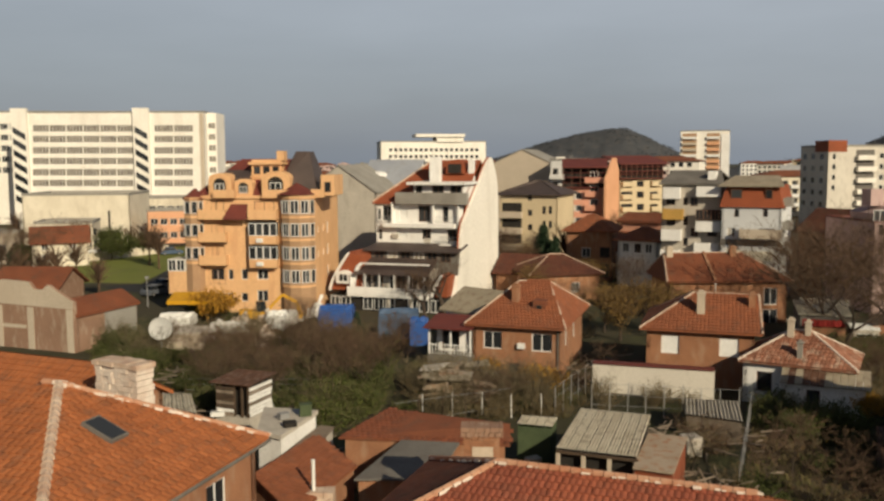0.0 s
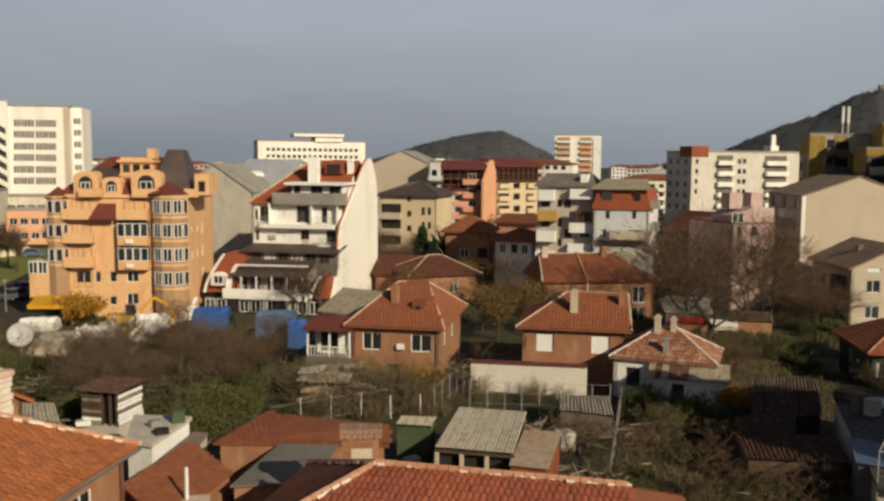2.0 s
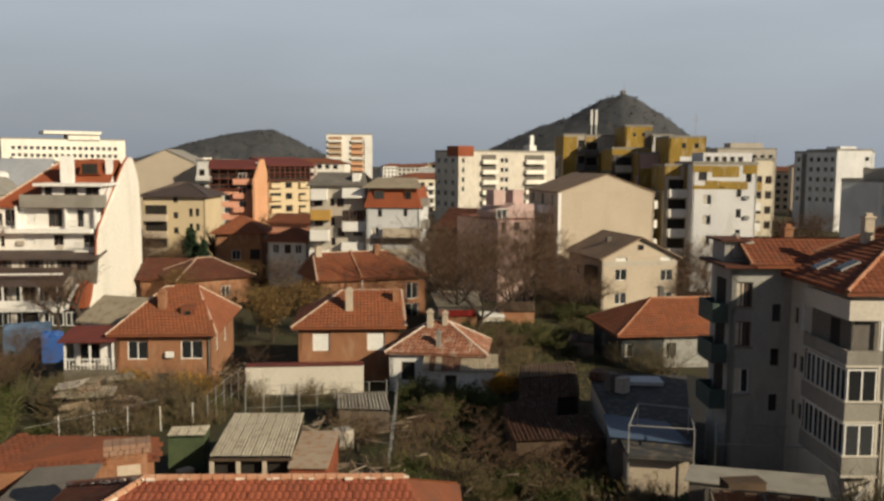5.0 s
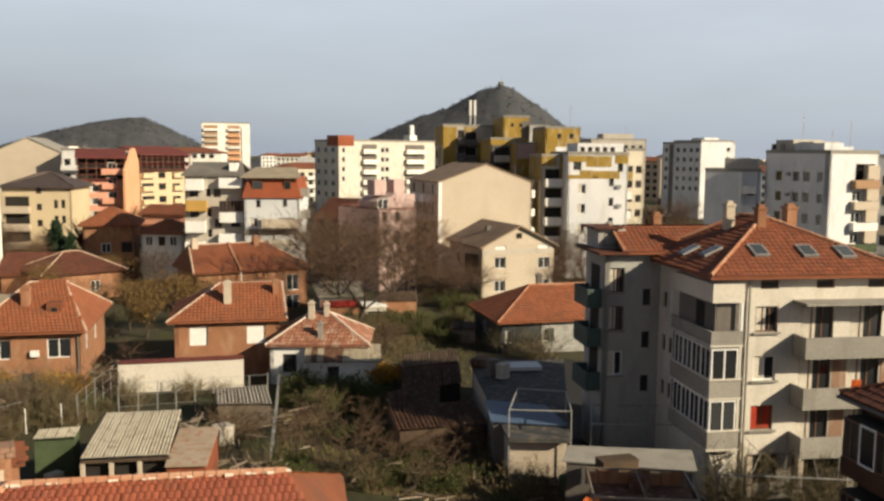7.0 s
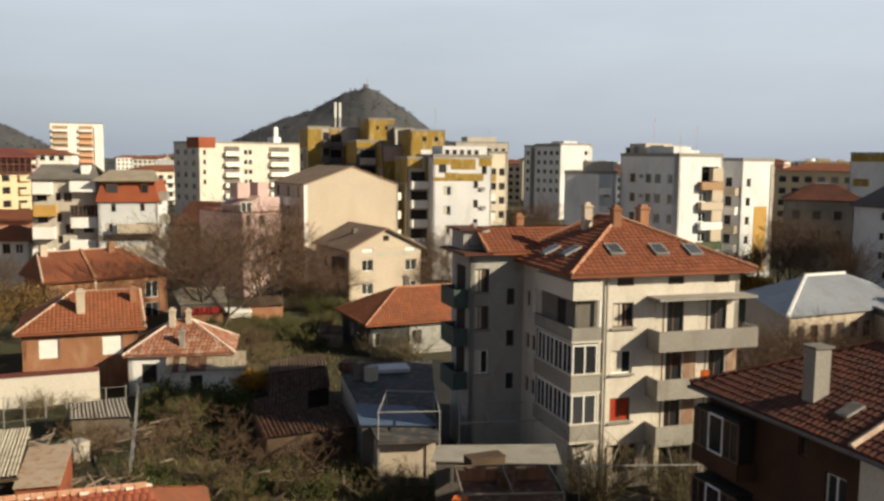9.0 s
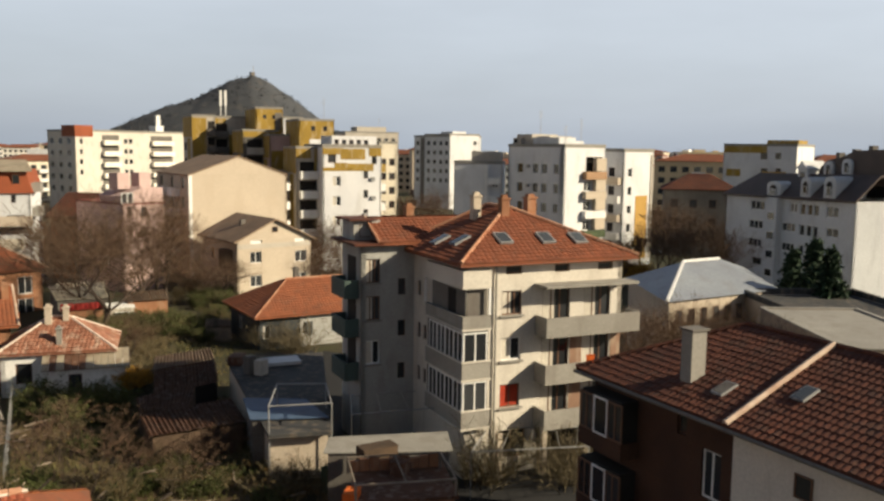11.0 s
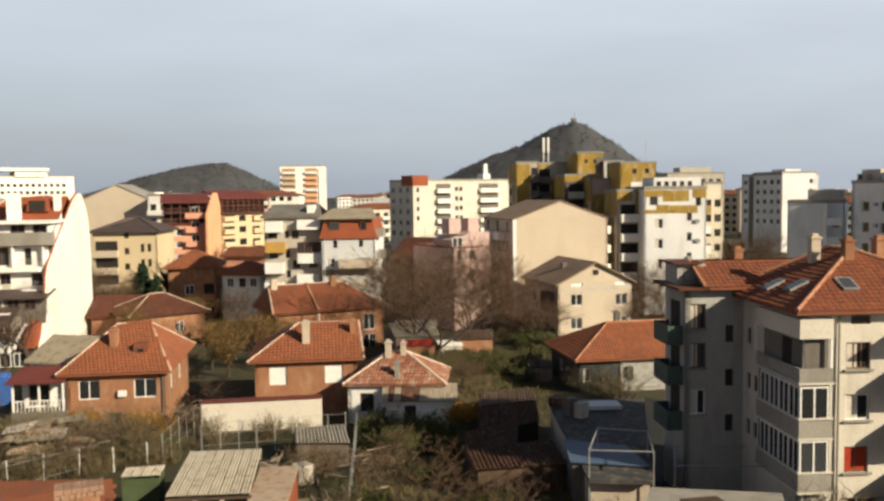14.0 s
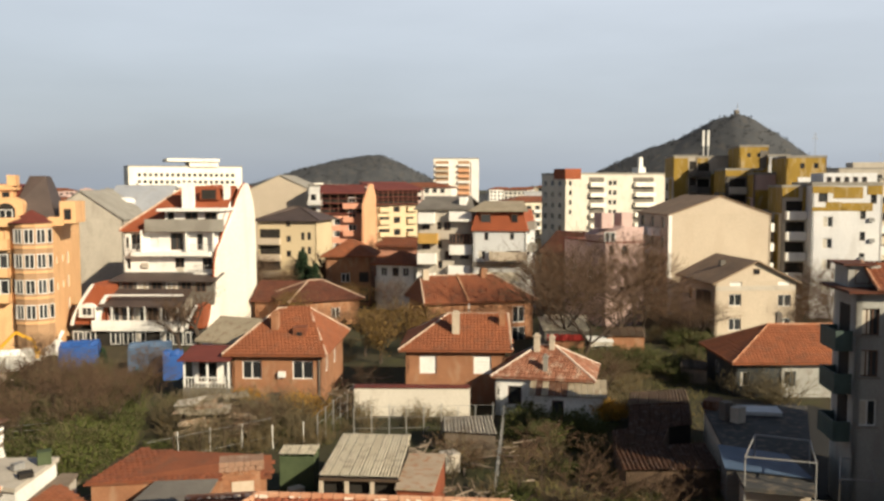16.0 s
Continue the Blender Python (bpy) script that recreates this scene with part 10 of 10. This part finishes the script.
# small clutter lying on the flat roofs near the chimney
for label_, p_, z_, s_, rz_, mm_ in (("green plastic tub on a flat roof", (-8.2, 50.9), 3.0, (0.7, 0.6, 0.7), 12, "green_paint"), ("grey tin box on a flat roof", (-9.4, 50.2), 3.0, (0.6, 0.4, 0.35), 40, "metal"), ("old tyre-like dark crate on a flat roof", (-8.8, 48.9), 2.96, (0.7, 0.7, 0.25), 20, "dark"), ("white enamel basin on a hut base", (-15.2, 57.5), 1.0, (0.9, 0.4, 0.3), 8, "enamel"), ("pale plastic crate beside the corrugated shed", (5.2, 49.3), 0.0, (0.8, 0.6, 0.9), 25, "beige_grey"), ("brown wooden box in the yard", (13.6, 43.6), 0.0, (0.9, 0.7, 1.1), -20, "wood"), ("grey water tank beside the fence", (15.2, 52.2), 0.0, (1.0, 1.0, 1.2), 10, "beige_grey"), ("rusty drum-like box beside the red shed", (12.9, 41.8), 0.0, (0.7, 0.7, 1.0), 0, "rust")):
    crate(label_, p_, z_, s_, rz_, mm_)
# street lamp by the road
b = thing("street_lamp", Matrix.Translation((*(-37.01, 108.14), 0)), "grey street lamp beside the road", "street lamp")
bm = bmesh.new()
bar(bm, (0, 0, 0), (0, 0, 3.6), 0.07, 0.05, 6)
part("pole", bm, "metal", b)
bm = bmesh.new()
box(bm, -0.2, -0.2, 3.6, 0.2, 0.2, 3.9)
part("lamp_head", bm, "metal", b)

# ---- far city ----
rnd = random.Random(2024)
walls_ = ["white", "cream", "hospital", "beige", "white_panel", "concrete", "pink", "yellow"]
keep_off = [(-99, 255, 55), (-80, 205, 45), (110, 215, 30), (196, 186, 30), (172, 78, 26), (-4, 425, 45), (128, 432, 30), (20, 200, 28), (98, 150, 34), (110, 75, 30), (112, 45, 30), (40, 176, 24), (-128, 268, 45), (90, 160, 45), (118, 120, 30), (150, 125, 42), (178, 140, 30), (140, 72, 26), (70, 175, 30)]
placed, tries = 0, 0
while placed < 190 and tries < 3000:
    tries += 1
    az, dist = radians(rnd.uniform(-30, 84)), rnd.choice((rnd.uniform(190, 330), rnd.uniform(260, 650), rnd.uniform(600, 1400)))
    c = Vector((math.sin(az) * dist, math.cos(az) * dist))
    w, D = rnd.uniform(12, 26), rnd.uniform(10, 14)
    if any((c - Vector(q[:2])).length < q[2] + w * 0.5 for q in keep_off):
        continue
    keep_off.append((c.x, c.y, w * 0.6))
    storeys = rnd.choice((3, 4, 4, 5)) if dist < 330 else rnd.choice((4, 5, 5, 5, 6))
    H = storeys * 2.9 + (0.4 if storeys > 5 else 1.2)
    t = Vector((math.cos(az + rnd.uniform(-0.5, 0.5)), -math.sin(az + rnd.uniform(-0.5, 0.5)))).normalized()
    p0, p1 = c - t * w / 2, c + t * w / 2
    m, L = frame2(p0, p1)
    wm_ = rnd.choice(walls_)
    red = rnd.random() < 0.45
    b = thing("apartment_building", m, ("distant %s apartment building with %s" % ("pale" if wm_ not in ("pink", "yellow", "concrete") else {"concrete": "grey"}.get(wm_, wm_), "a red tiled roof" if red else "a flat roof")), "building", "distant buildings")
    n = int(L / 3.0)
    holes = [(1.0 + 3.0 * k, 1.2 + 2.9 * s, 1.7, 1.5) for k in range(n) for s in range(storeys)]
    bm = bmesh.new()
    wall(bm, L, H, holes, thick=D, reveal=0.25)
    part("wall", bm, wm_, b)
    bm = bmesh.new()
    for h in holes:
        box(bm, h[0], 0.2, h[1], h[0] + h[2], 0.24, h[1] + h[3])
    tagged(part("glazing", bm, "glass", b), kind="stuff")
    if red:
        hip_roof(b, 0, 0, L, D, H, H + 1.9, (L * 0.3, D / 2, L * 0.7, D / 2), "roof", 0.5, cap=False)
    else:
        bm = bmesh.new()
        box(bm, L * 0.3, 3, H, L * 0.55, 8, H + 1.8)
        box(bm, -0.1, -0.1, H + 0.01, L + 0.1, 0.2, H + 0.5)
        box(bm, L * 0.72, 2, H, L * 0.84, 5, H + 1.3)
        part("roof_hut", bm, wm_, b)
        for _ in range(2):
            antenna(b, L * rnd.uniform(0.1, 0.9), 3, H, rnd.uniform(1.5, 3.0))
    if rnd.random() < 0.6:
        for s in range(1, storeys):
            balcony(b, I, L * 0.5, 0.4 + 2.9 * s, 3.2, 1.1, 1.0, "white")
    placed += 1
# low houses with red roofs in the gaps
for k in range(46):
    az, dist = radians(rnd.uniform(-24, 75)), rnd.uniform(118, 185)
    c = Vector((math.sin(az) * dist, math.cos(az) * dist))
    if any((c - Vector(q[:2])).length < q[2] * 0.7 + 7 for q in keep_off) or -62 < c.x < -8 or (c.x < 25 and c.y < 135):
        continue
    if 26 < c.x < 130 and c.y < 135 and c.x * 0.72 < c.y < c.x * 4.5:
        continue
    keep_off.append((c.x, c.y, 8))
    t = Vector((math.cos(az), -math.sin(az)))
    house("house", "small distant house with a red tiled roof", (c - t * 4.5), (c + t * 4.5), 8, 4.5, 6.9, rnd.choice(("x", "y", (0.35, 0.5, 0.65, 0.5))), rnd.choice(("brick", "white", "cream")), rnd.choice(("roof", "roof_dark")), front=grid([2, 6.5], [1.0, 3.0], 1.1, 1.2), cap=False, group="low houses")

# plain wall of the viewer's own building
bm = bmesh.new()
box(bm, -9, -8, 0, 4, -1.5, 20.4)
tagged(part("wall_south", bm, "cream_wall", None), "plain rendered wall behind the viewpoint", "wall", kind="structure")
